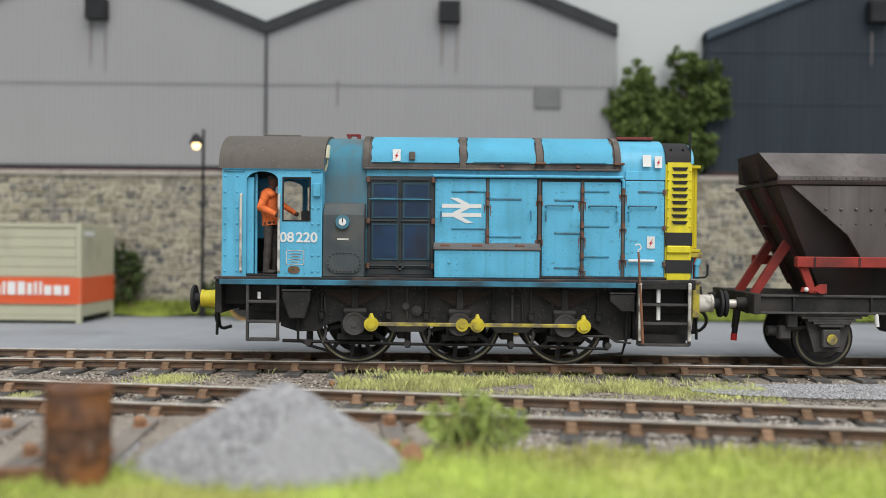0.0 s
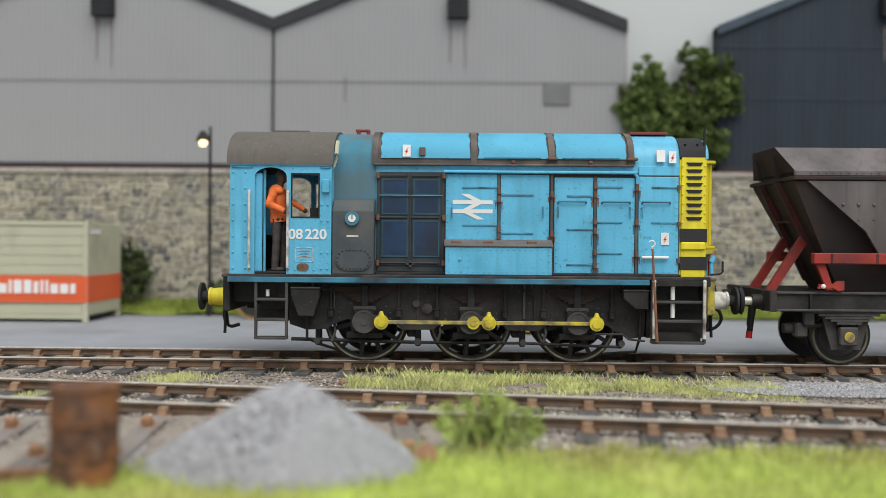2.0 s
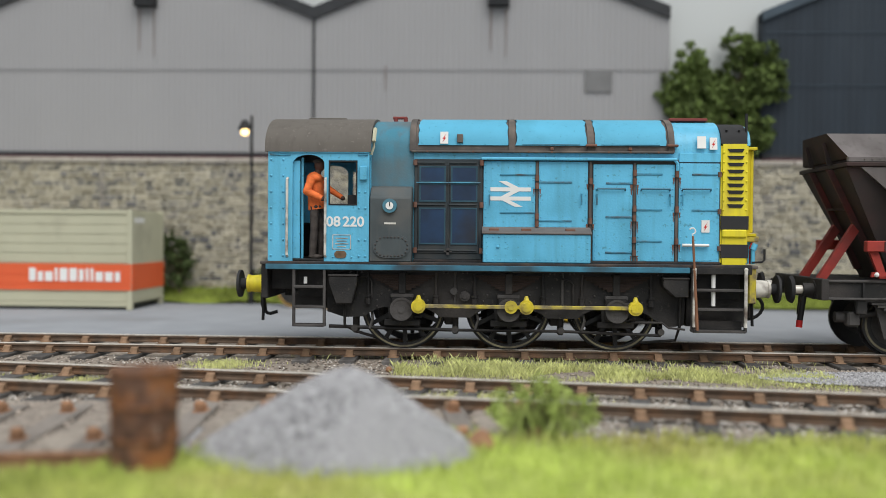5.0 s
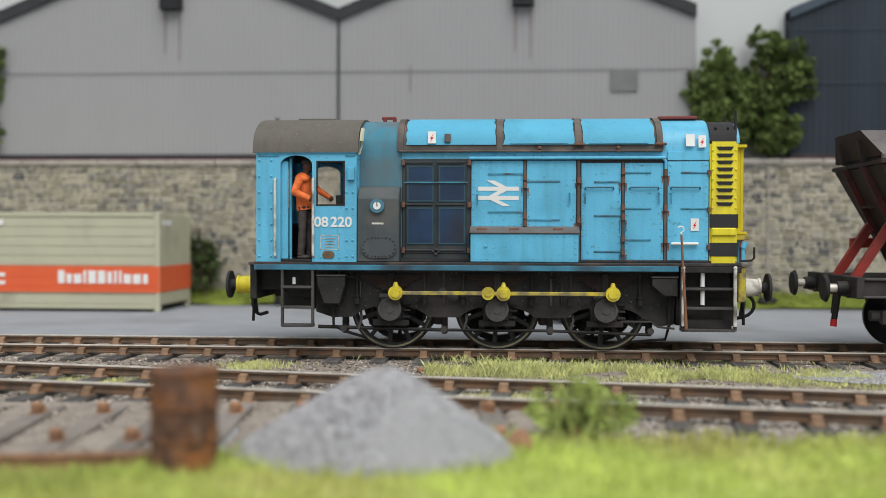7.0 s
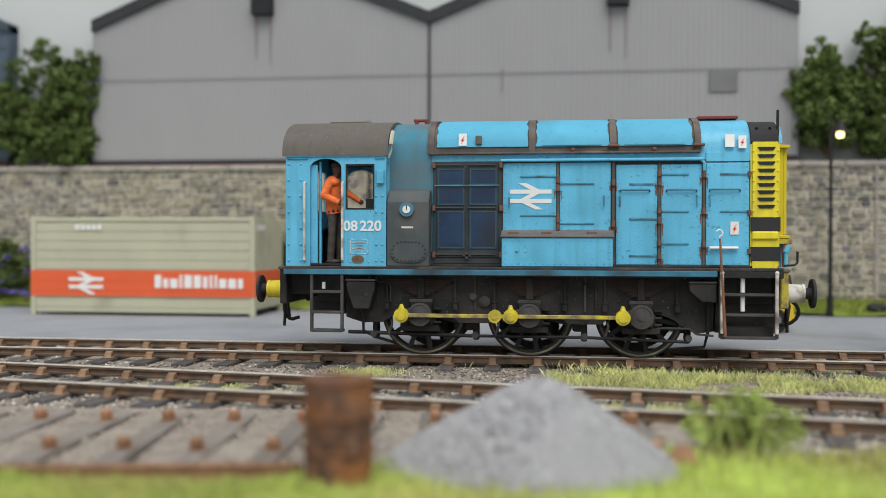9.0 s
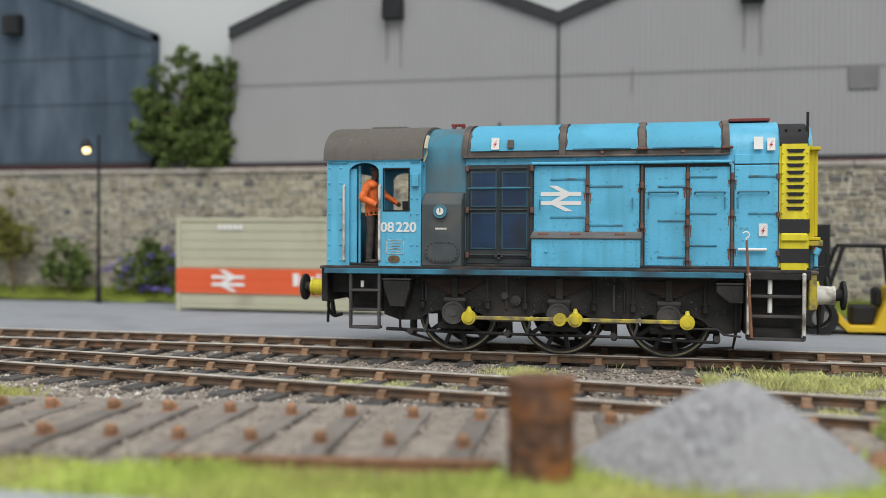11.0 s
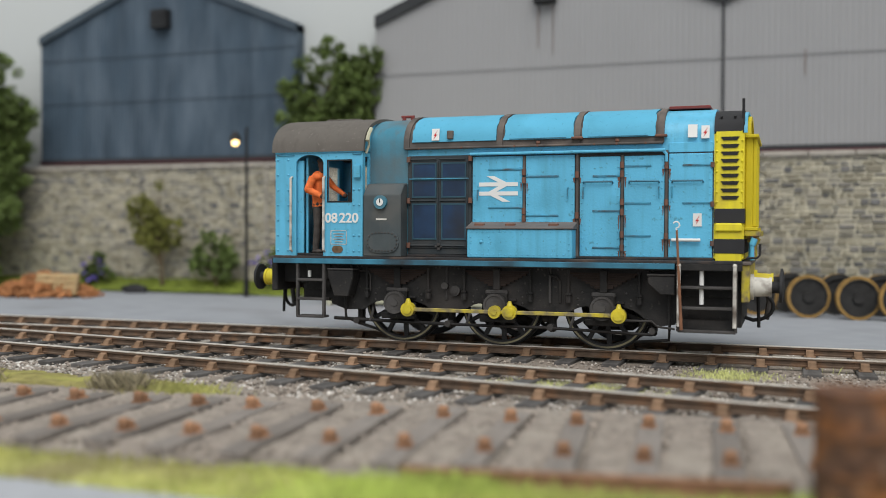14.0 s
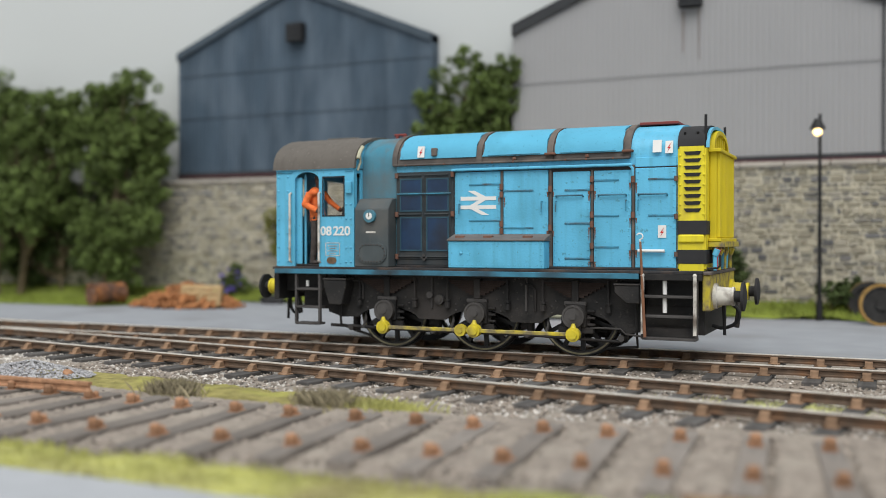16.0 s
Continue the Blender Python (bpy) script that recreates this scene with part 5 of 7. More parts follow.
for x0, x1 in ((0.2, 1.14), (1.48, 2.43)):
    one("panel_lip", loco, "blue_valance", x0, x1, -1.108, -1.09, 3.385, 3.4, bevel=0.004)
for x in (2.95, 3.2):
    one("step_bracket", loco, "axle_grey", x, x + 0.3, -1.06, -1.03, 1.16, 1.24, bevel=0.006)
bm = bmesh.new()
for i in range(8):
    ball(bm, (3.42 + i * 0.035, -1.062, 1.2 + 0.02 * (i % 2)), 0.014, 5, 3)
tagged(part("bracket_bolts", bm, "axle_grey", loco), kind="stuff")
for yv, mt in ((-0.95, "blue"), (-0.86, "red"), (-0.6, "yellow_old"), (0.0, "yellow_old"), (0.6, "yellow_old")):
    bm = bmesh.new()
    cyl(bm, (3.98, yv, 1.47), (3.98, yv, 1.7), 0.035, n=10)
    cyl(bm, (3.98, yv, 1.7), (4.02, yv, 1.8), 0.05, n=10)
    part("pipe_tap", bm, mt, loco, smooth=40)
for yv in (-0.7, -0.35, 0.0, 0.35, 0.7):
    one("shutter_bracket", loco, "yellow_old", 3.9, 4.04, yv - 0.03, yv + 0.03, 1.74, 1.93, bevel=0.01)
bm = bmesh.new()
tube(bm, [(2.0, -1.06, 0.5), (2.5, -1.06, 0.5), (2.6, -1.1, 0.42), (2.86, -1.15, 0.4)], 0.018, 6)
part("sand_pipe", bm, "axle_grey", loco)
for x in (-2.3, -0.55, 1.2):
    bm = bmesh.new()
    tube(bm, [(x, -1.0, 0.34), (x + 0.05, -0.98, 0.5), (x + 0.02, -0.9, 0.66)], 0.024, 6)
    part("brake_link", bm, "axle_grey", loco)

# ---- the hopper wagon standing on the track ----
M["hopper"] = mat("sooty_hopper_steel", (0.135, 0.12, 0.117), 0.5, 0.2, var=0.35, scale=1, stain=(0.075, 0.06, 0.058), amount=0.4, streak=(0.06, 0.048, 0.045), sscale=0.8, stretch=(1, 1, 0.4))
# darker than the side sheet: trough, canopy ends, rim and end ribs
M["hopper_dark"] = mat("dark_hopper_steel", (0.03, 0.024, 0.023), 0.75, var=0.25, scale=1.2, stain=(0.06, 0.03, 0.028), amount=0.3, sscale=1)
M["wagon_red"] = mat("worn_wagon_red", (0.33, 0.042, 0.032), 0.65, var=0.15, scale=2, stain=(0.07, 0.03, 0.03), amount=0.4, sscale=1.3)
M["rib_brown"] = mat("sooty_red_rib", (0.06, 0.026, 0.024), 0.7, var=0.25, scale=3, stain=(0.22, 0.035, 0.03), amount=0.3, sscale=0.9)
wag = thing("hopper_wagon", "sooty grey coal hopper wagon with red struts", "wagon", P(7.0, 0, 0))
XL = 8.6


def loft(name, lo, hi, z0, z1, material, parent, label=""):
    """A tapered trough between two rectangles (x0, x1, half width)."""
    bm = bmesh.new()
    a = [bm.verts.new((x, yv, z0)) for x, yv in ((lo[0], -lo[2]), (lo[1], -lo[2]), (lo[1], lo[2]), (lo[0], lo[2]))]
    b = [bm.verts.new((x, yv, z1)) for x, yv in ((hi[0], -hi[2]), (hi[1], -hi[2]), (hi[1], hi[2]), (hi[0], hi[2]))]
    bm.faces.new(a), bm.faces.new(b)
    for i in range(4):
        f = bm.faces.new((a[i], a[(i + 1) % 4], b[(i + 1) % 4], b[i]))
        f.material_index = 1 if i in (1, 3) else 0
    bmesh.ops.recalc_face_normals(bm, faces=bm.faces)
    return part(name, bm, material, parent, label)


END = 0.36  # top of the sloping end sheet


def end_x(z):
    return END + 0.5 * (3.05 - z)


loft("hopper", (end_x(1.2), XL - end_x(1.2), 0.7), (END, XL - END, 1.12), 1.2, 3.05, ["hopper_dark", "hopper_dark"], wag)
bm = bmesh.new()
prism(bm, [(0.57, 3.05), (XL - 0.57, 3.05), (XL - 1.52, 2.23), (XL - 1.74, 1.86), (1.74, 1.86), (1.52, 2.23)], "y", -1.17, -1.1)
part("side_sheet", bm, "hopper", wag, "riveted grey side sheet")
bm = bmesh.new()
lo = [bm.verts.new((x, yv, 3.2)) for x, yv in ((0.38, -1.15), (XL - 0.38, -1.15), (XL - 0.38, 1.15), (0.38, 1.15))]
hi = [bm.verts.new((x, yv, 3.64)) for x, yv in ((0.2, -0.62), (XL - 0.2, -0.62), (XL - 0.2, 0.62), (0.2, 0.62))]
for i in range(4):
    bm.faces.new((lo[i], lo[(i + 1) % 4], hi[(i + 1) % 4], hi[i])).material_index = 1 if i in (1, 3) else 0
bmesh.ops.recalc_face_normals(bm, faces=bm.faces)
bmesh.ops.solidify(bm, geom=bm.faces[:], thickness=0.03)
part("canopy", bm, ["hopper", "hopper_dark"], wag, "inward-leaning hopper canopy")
one("rim", wag, "hopper_dark", 0.33, XL - 0.33, -1.2, 1.2, 3.06, 3.13, bevel=0.012)
one("rim_angle", wag, "hopper", 0.36, XL - 0.36, -1.18, -1.1, 3.13, 3.22, bevel=0.012)
for sx in (0, 1):
    for yv in (-0.45, 0.45):
        bm = bmesh.new()
        pts = [(0.36, 3.13), (0.27, 3.13), (0.19, 3.5), (0.24, 3.5)]
        prism(bm, [(XL - x, z) for x, z in pts] if sx else pts, "y", yv - 0.02, yv + 0.02)
        part("end_rib", bm, "hopper_dark", wag)
bm = bmesh.new()
for i in range(26):
    ball(bm, (1.15 + i * 0.25, -1.172, 2.66), 0.03, 8, 5)
for i in range(24):
    ball(bm, (1.4 + i * 0.25, -1.172, 2.42), 0.018, 6, 4)
for i in range(60):
    ball(bm, (0.62 + i * 0.123, -1.19, 3.175), 0.014, 5, 3)
tagged(part("rivets", bm, "hopper", wag), kind="stuff")
for sx in (0, 1):
    def flip(pts):
        return [(XL - x, z) for x, z in pts] if sx else pts
    for yv in (-0.45, 0.45):
        bm = bmesh.new()
        prism(bm, flip([(0.12, 1.22), (0.28, 1.22), (0.8, 2.02), (0.7, 2.14)]), "y", yv - 0.06, yv - 0.035)
        prism(bm, flip([(0.12, 1.22), (0.15, 1.22), (0.73, 2.1), (0.7, 2.14)]), "y", yv - 0.035, yv + 0.06)
        part("strut", bm, "wagon_red", wag, "worn red strut")
        bm = bmesh.new()
        prism(bm, flip([(end_x(3.05) - 0.1, 3.05), (end_x(3.05) + 0.02, 3.05), (end_x(1.36) + 0.02, 1.36), (end_x(1.36) - 0.12, 1.36)]), "y", yv - 0.035, yv + 0.035)
        part("end_sheet_rib", bm, "rib_brown", wag, "sooty brown-red sloping rib")
    bm = bmesh.new()
    prism(bm, flip([(end_x(2.42) - 0.1, 2.42), (end_x(2.42) + 0.03, 2.42), (end_x(2.38) + 0.03, 2.38), (end_x(2.38) - 0.1, 2.38)]), "y", -0.42, 0.42)
    part("end_shelf", bm, "hopper_dark", wag)
    bm = bmesh.new()
    prism(bm, flip([(0.72, 1.72), (0.86, 1.72), (1.02, 1.26), (0.9, 1.26)]), "y", -1.16, -1.08)
    part("beam_leg", bm, "wagon_red", wag, "worn red beam leg")
for s in (-1, 1):
    a, b = sorted((s * 1.08, s * 1.24))
    one("side_beam", wag, "wagon_red", 0.66, XL - 0.66, a, b, 1.69, 1.87, bevel=0.015)
    for x in [0.95 + 0.74 * k for k in range(10)]:
        one("beam_cleat", wag, "rib_brown", x - 0.02, x + 0.02, *sorted((s * 1.235, s * 1.25)), 1.7, 1.86, bevel=0.004)
for s in (-1, 1):
    a, b = sorted((s * 1.1, s * 1.2))
    one("solebar", wag, "frame_grey", 0.06, XL - 0.06, a, b, 0.94, 1.21)
    a, b = sorted((s * 1.1, s * 1.25))
    one("solebar_flange", wag, "axle_grey", 0.06, XL - 0.06, a, b, 1.195, 1.235)
    one("solebar_flange", wag, "axle_grey", 0.06, XL - 0.06, a, b, 0.915, 0.955)
    for x in (0.62, 1.9, 3.2, XL / 2, XL - 3.2, XL - 1.9, XL - 0.62):
        one("solebar_rib", wag, "frame_grey", x - 0.02, x + 0.02, *sorted((s * 1.19, s * 1.24)), 0.95, 1.2, bevel=0.004)
one("deck", wag, "frame_grey", 0.06, 2.2, -1.1, 1.1, 1.13, 1.22)
one("deck", wag, "frame_grey", XL - 2.2, XL - 0.06, -1.1, 1.1, 1.13, 1.22)
rod_part("white_lever", wag, "bright_white", (1.98, -1.22, 0.93), (2.0, -1.22, 0.72), 0.035, label="white-painted lever end")
rod_part("brake_gear", wag, "frame_grey", (0.5, -0.95, 0.62), (1.1, -0.95, 0.72), 0.05)
one("brake_gear_box", wag, "axle_grey", 0.42, 0.62, -1.12, -0.9, 0.48, 0.72, bevel=0.03)
rod_part("vacuum_drum", wag, "axle_grey", (0.28, -0.9, 0.62), (0.5, -0.9, 0.62), 0.09)
one("chute", wag, "frame_grey", 2.8, XL - 2.8, -0.7, 0.7, 0.5, 1.25, bevel=0.05)
bm = bmesh.new()
prism(bm, [(0.7, 1.29), (0.72, 1.37), (0.93, 1.36), (1.02, 1.42), (1.12, 1.42), (1.12, 1.27), (1.02, 1.26), (0.93, 1.31)], "y", -1.33, -1.27)
part("brake_lever", bm, "wagon_red", wag, "red brake lever")
bm = bmesh.new()
ball(bm, (0.78, -1.335, 1.33), 0.04, 8, 6)
part("lever_knob", bm, "bright_white", wag)
for x0, sx in ((0, -1), (XL, 1)):
    one("headstock", wag, "frame_grey", x0 - 0.06, x0 + 0.06, -1.28, 1.28, 0.91, 1.25)
    for s in (-1, 1):
        bm = bmesh.new()
        cyl(bm, (x0, s * 0.87, 1.06), (x0 + sx * 0.24, s * 0.87, 1.06), 0.11, n=16)
        cyl(bm, (x0, s * 0.87, 1.06), (x0 + sx * 0.07, s * 0.87, 1.06), 0.16, n=16)
        buf = part("buffer", bm, "frame_grey", wag, smooth=40)
        bm = bmesh.new()
        cyl(bm, (x0 + sx * 0.24, s * 0.87, 1.06), (x0 + sx * 0.42, s * 0.87, 1.06), 0.07, n=14)
        part("ram", bm, "rail_top", buf, smooth=40)
        bm = bmesh.new()
        cyl(bm, (x0 + sx * 0.41, s * 0.87, 1.06), (x0 + sx * 0.46, s * 0.87, 1.06), 0.23, 0.2, n=22)
        part("buffer_head", bm, "stripe", buf, smooth=35)
    rod_part("brake_hose", wag, "black", (x0 + sx * 0.06, -0.42, 1.0), (x0 + sx * 0.14, -0.45, 0.5), 0.05)
    rod_part("hose_end", wag, "red", (x0 + sx * 0.14, -0.45, 0.52), (x0 + sx * 0.15, -0.45, 0.4), 0.055)
    rod_part("brake_hose", wag, "black", (x0 + sx * 0.06, -0.3, 1.0), (x0 + sx * 0.1, -0.3, 0.6), 0.05)
one("spring_bracket", wag, "frame_grey", 0.52, 0.7, -1.2, -1.1, 0.68, 0.95, bevel=0.02)
for ax in (1.26, XL - 1.26):
    bm = bmesh.new()
    cyl(bm, (ax, -1.1, 0.5), (ax, 1.1, 0.5), 0.07, n=14)
    ws = part("wheelset", bm, "steel", wag, smooth=40)
    for s in (-1, 1):
        bm = bmesh.new()
        ring(bm, (ax, s * 0.755, 0.5), 0.36, 0.5, -0.065, 0.065, 40)
        ring(bm, (ax, s * 0.68, 0.5), 0.3, 0.53, -0.015, 0.015, 40)
        tyre = part("wheel", bm, "steel", ws, smooth=30)
        bm = bmesh.new()
        cyl(bm, (ax, s * 0.755 - 0.03, 0.5), (ax, s * 0.755 + 0.03, 0.5), 0.365, n=32)
        part("wheel_disc", bm, "axle_grey", ws, smooth=30)
        bm = bmesh.new()
        ring(bm, (ax, s * 0.822, 0.5), 0.43, 0.465, -0.004, 0.004, 40)
        part("wheel_rim", bm, "tyre_edge", ws, "pale worn rim edge", smooth=30)
        a, b = sorted((s * 1.0, s * 1.06))
        bm = bmesh.new()
        prism(bm, [(ax - 0.42, 0.94), (ax - 0.3, 0.94), (ax - 0.16, 0.62), (ax + 0.16, 0.62), (ax + 0.3, 0.94), (ax + 0.42, 0.94), (ax + 0.24, 0.28), (ax - 0.24, 0.28)], "y", a, b)
        part("axle_guard", bm, "axle_grey", wag)
        a, b = sorted((s * 1.05, s * 1.2))
        one("axlebox", wag, "axle_grey", ax - 0.15, ax + 0.15, a, b, 0.36, 0.66, bevel=0.02)
        bm = bmesh.new()
        cyl(bm, (ax, s * 1.2, 0.5), (ax, s * 1.225, 0.5), 0.085, n=16)
        part("axle_cap", bm, "yellow_old", wag, "yellow axlebox cap")
        bm = bmesh.new()
        for k in range(5):
            w = 0.6 - 0.1 * k
            box(bm, ax - w, ax + w, a, b, 0.93 - 0.045 * (k + 1), 0.93 - 0.045 * k - 0.006)
        part("leaf_spring", bm, "axle_grey", wag)

# ---- goods container ----
con = thing("freight_container", "cream corrugated freight container with a red band", "container", P(-13.45, 7.25, -0.1))
CL, CD, CH = 6.06, 2.44, 2.55
bm = bmesh.new()
box(bm, 0.03, CL - 0.03, 0.05, CD - 0.03, 0.16, CH - 0.04)
part("box_body", bm, "cream", con)
zs = [0.2 + i * 0.245 for i in range(9)]
for z in zs:
    bm = bmesh.new()
    box(bm, 0.14, CL - 0.14, 0.018, 0.06, z + 0.004, z + 0.241, 0.014)
    part("side_rib", bm, "cream", con)
bm = bmesh.new()
prism(bm, [(0.02, 0.5), (CL - 0.02, 0.5), (CL - 0.02, 1.17), (0.02, 1.17)], "y", -0.012, 0.05)
band = part("red_band", bm, "orange", con, "wide orange-red painted band")
bm = bmesh.new()
box(bm, CL - 0.01, CL + 0.012, 0.0, CD, 0.5, 1.17)
part("red_band_end", bm, "orange", con, "wide orange-red painted band")
for z in (0.66, 0.9):
    bm = bmesh.new()
    box(bm, 0.1, CL - 0.1, -0.02, 0.0, z, z + 0.012)
    part("band_ridge", bm, "orange", con)
bm = bmesh.new()
box(bm, CL - 0.06, CL - 0.005, 0.1, CD - 0.1, 0.2, CH - 0.1)
part("end_panel", bm, "cream", con)
for x in (0, CL - 0.14):
    for yv in (0, CD - 0.14):
        one("corner_post", con, "cream", x, x + 0.14, yv, yv + 0.14, 0.0, CH, bevel=0.012)
one("top_rail", con, "cream", 0.14, CL - 0.14, 0.0, 0.1, CH - 0.12, CH - 0.01)
one("bottom_rail", con, "cream", 0.14, CL - 0.14, 0.02, 0.12, 0.08, 0.2)
one("roof_sheet", con, "cream", 0.06, CL - 0.06, 0.06, CD - 0.06, CH - 0.05, CH - 0.02)
# writing as plain bars: one block for each letter
lw = [0.17, 0.13, 0.2, 0.07, 0.2, 0.19, 0.12, 0.07, 0.07, 0.19, 0.2, 0.13]
hh = [0.33, 0.24, 0.24, 0.33, 0.33, 0.33, 0.3, 0.33, 0.33, 0.24, 0.24, 0.24]
x = 3.42
for w, h in zip(lw, hh):
    one("letter_bar", con, "white", x, x + w, -0.03, -0.018, 0.73, 0.73 + h, bevel=0)
    x += w + 0.055
for w in range(5):
    one("code_bar", con, "white", 1.25 + w * 0.15, 1.36 + w * 0.15, -0.012, 0.0, CH - 0.33, CH - 0.2, bevel=0)
    one("code_bar", con, "white", CL + 0.0, CL + 0.006, 0.18 + w * 0.15, 0.28 + w * 0.15, CH - 0.33, CH - 0.2, bevel=0)
bm = bmesh.new()
c, z = 1.55, 0.84
for dz in (0.1, -0.1):
    prism(bm, [(c - 0.47, z + dz - 0.045), (c + 0.47, z + dz - 0.045), (c + 0.47, z + dz + 0.045), (c - 0.47, z + dz + 0.045)], "y", -0.03, -0.018)
prism(bm, [(c - 0.28, z + 0.29), (c - 0.1, z + 0.29), (c + 0.28, z + 0.1), (c - 0.12, z - 0.1), (c - 0.3, z - 0.1), (c + 0.08, z + 0.1)], "y", -0.031, -0.0175)
prism(bm, [(c + 0.28, z - 0.29), (c + 0.1, z - 0.29), (c - 0.28, z - 0.1), (c - 0.1, z - 0.1)], "y", -0.031, -0.0175)
part("emblem", bm, "white", con, "white painted double-stroke emblem")

# ---- yard lamps ----
def yard_lamp(x, yv, h, turn):
    t = thing("yard_lamp", "lit black swan-neck yard lamp on a slim post", "lamp", P(x, yv, -0.08, 0, 0, turn), group="yard lamps")
    bm = bmesh.new()
    cyl(bm, (0, 0, 0), (0, 0, h - 0.25), 0.055, 0.04, n=12)
    cyl(bm, (0, 0, 0), (0, 0, 0.5), 0.085, n=12)
    part("post", bm, "black", t, smooth=40)
    bm = bmesh.new()
    pts = [(0, 0, h - 0.3)] + [(-0.36 + 0.36 * math.cos(radians(a)), 0, h - 0.3 + 0.42 * math.sin(radians(a))) for a in range(0, 181, 20)] + [(-0.72, 0, h - 0.45)]
    tube(bm, pts, 0.048, 8)
    part("swan_neck", bm, "black", t, smooth=40)
    bm = bmesh.new()
    cyl(bm, (-0.72, 0, h - 0.7), (-0.72, 0, h - 0.45), 0.2, 0.07, n=18)
    part("shade", bm, "black", t, smooth=40)
    bm = bmesh.new()
    ball(bm, (-0.72, 0, h - 0.77), 0.105, 14, 10, sz=0.9)
    part("bulb", bm, "lamp_glow", t, "glowing warm bulb", smooth=60)
    return t


yard_lamp(-4.95, 9.75, 5.45, 89)
yard_lamp(-17.1, 9.3, 5.3, 94)
yard_lamp(7.24, 9.75, 5.4, 93)

# ---- drums ----
M["drum_top"] = mat("dusty_drum_lid", (0.24, 0.19, 0.165), 0.9, var=0.3, scale=5, stain=(0.2, 0.1, 0.06), amount=0.3, sscale=3)
def drum(name, label, m):
    t = thing(name, label, "drum", m)
    bm = bmesh.new()
    cyl(bm, (0, 0, 0), (0, 0, 0.88), 0.28, n=32)
    part("shell", bm, "drum", t, smooth=40)
    for z in (0.015, 0.3, 0.58, 0.865):
        bm = bmesh.new()
        ring(bm, (0, 0, 0), 0.27, 0.297, -0.016, 0.016, 32)
        part("hoop", bm, "drum", t, smooth=40, m=P(0, 0, z, 90, 0, 0))
    bm = bmesh.new()
    cyl(bm, (0, 0, 0.86), (0, 0, 0.872), 0.27, n=32)
    cyl(bm, (0.12, 0.08, 0.86), (0.12, 0.08, 0.895), 0.04, n=10)
    part("drum_lid", bm, "drum_top", t, "dusty pale rusted lid")
    return t


drum("oil_drum", "rusty brown oil drum standing on the grass edge", P(-1.33, -8.95, -0.12))
drum("oil_drum", "rusty oil drum lying beside the bricks", P(-25.5, 7.4, 0.26, 90, 0, -18) @ Matrix.Scale(1.2, 4))

# ---- heap of stone dust ----
bm = bmesh.new()
bmesh.ops.create_grid(bm, x_segments=110, y_segments=110, size=1, matrix=Matrix.Diagonal((1.7, 1.35, 1, 1)))
for v in bm.verts:
    q = Vector(((v.co.x - 0.12 * max(0, 1 - abs(v.co.x) / 1.32)) / 1.32, v.co.y / 1.08))
    r = q.length * (1 + 0.1 * noise.noise(Vector((v.co.x * 1.5, v.co.y * 1.5, 2))))
    h = 0.85 * max(0, 1 - r) ** 0.95 - 0.07 * math.exp(-(r / 0.14) ** 2)
    v.co.z = h + (0.022 * noise.noise(v.co * 2) + 0.007 * noise.noise(v.co * 17)) * min(1, h * 6) - (0.06 if h <= 0 else 0)
tagged(part("gravel_heap", bm, "dust_base", smooth=70, m=P(0.19, -8.08, -0.1)), "conical heap of pale grey stone dust", "heap", kind="stuff")


def scatter(name, label, category, material, count, where, size, seed, flat=0.7, parent=None, kind="stuff"):
    r = random.Random(seed)
    vs, fs = [], []
    for _ in range(count):
        p = where(r)
        if p is None:
            continue
        x, yv, z = p
        s = r.uniform(*size)
        k = len(vs)
        a = r.uniform(0, 6.28)
        ca, sa = math.cos(a), math.sin(a)
        for dx, dy, dz in ((1, 0, 0), (0, 1, 0), (-1, 0, 0), (0, -1, 0), (0.2, 0.1, 1), (-0.1, -0.2, -0.8)):
            dx, dy, dz = dx * s * r.uniform(0.7, 1.2), dy * s * r.uniform(0.6, 1.1), dz * s * flat
            vs.append((x + dx * ca - dy * sa, yv + dx * sa + dy * ca, z + dz))
        fs += [(k, k + 1, k + 4), (k + 1, k + 2, k + 4), (k + 2, k + 3, k + 4), (k + 3, k, k + 4), (k + 1, k, k + 5), (k + 2, k + 1, k + 5), (k + 3, k + 2, k + 5), (k, k + 3, k + 5)]
    return tagged(raw(name, vs, fs, material), label, category, kind=kind)


def heap_at(r):
    a, d = r.uniform(0, 6.28), math.sqrt(r.random())
    h = 0.85 * max(0, 1 - d) ** 0.95 - 0.07 * math.exp(-(d / 0.14) ** 2)
    return 0.19 + 1.31 * d * math.cos(a) + 0.12 * (1 - d), -8.08 + 1.07 * d * math.sin(a), -0.1 + h


scatter("heap_grit", "loose pale grey grit on the heap", "gravel", "dust", 15000, heap_at, (0.012, 0.04), 21)


def b_line(x):
    return -4.72 - 0.147 * x


def in_ballast(r):
    x = r.uniform(-30, 14)
    if r.random() < 0.5:
        return x, r.uniform(-2.3, 1.45), -0.24 + r.uniform(-0.02, 0.014)
    return x, b_line(x) + r.uniform(-2.2, 1.5), -0.23 + r.uniform(-0.02, 0.014)


scatter("ballast", "pale grey crushed stone ballast", "ballast", "ballast", 75000, in_ballast, (0.018, 0.05), 22)


def loose(r):
    x = r.uniform(-16, 8)
    yv = r.uniform(-10, -1)
    d = abs(yv - siding(x)[0])
    return x, yv, -0.15 if d < 1.5 and x < 1.5 else -0.2


scatter("loose_stones", "loose grey-brown chippings on the earth", "stones", "earth_chip", 15000, loose, (0.012, 0.045), 23)


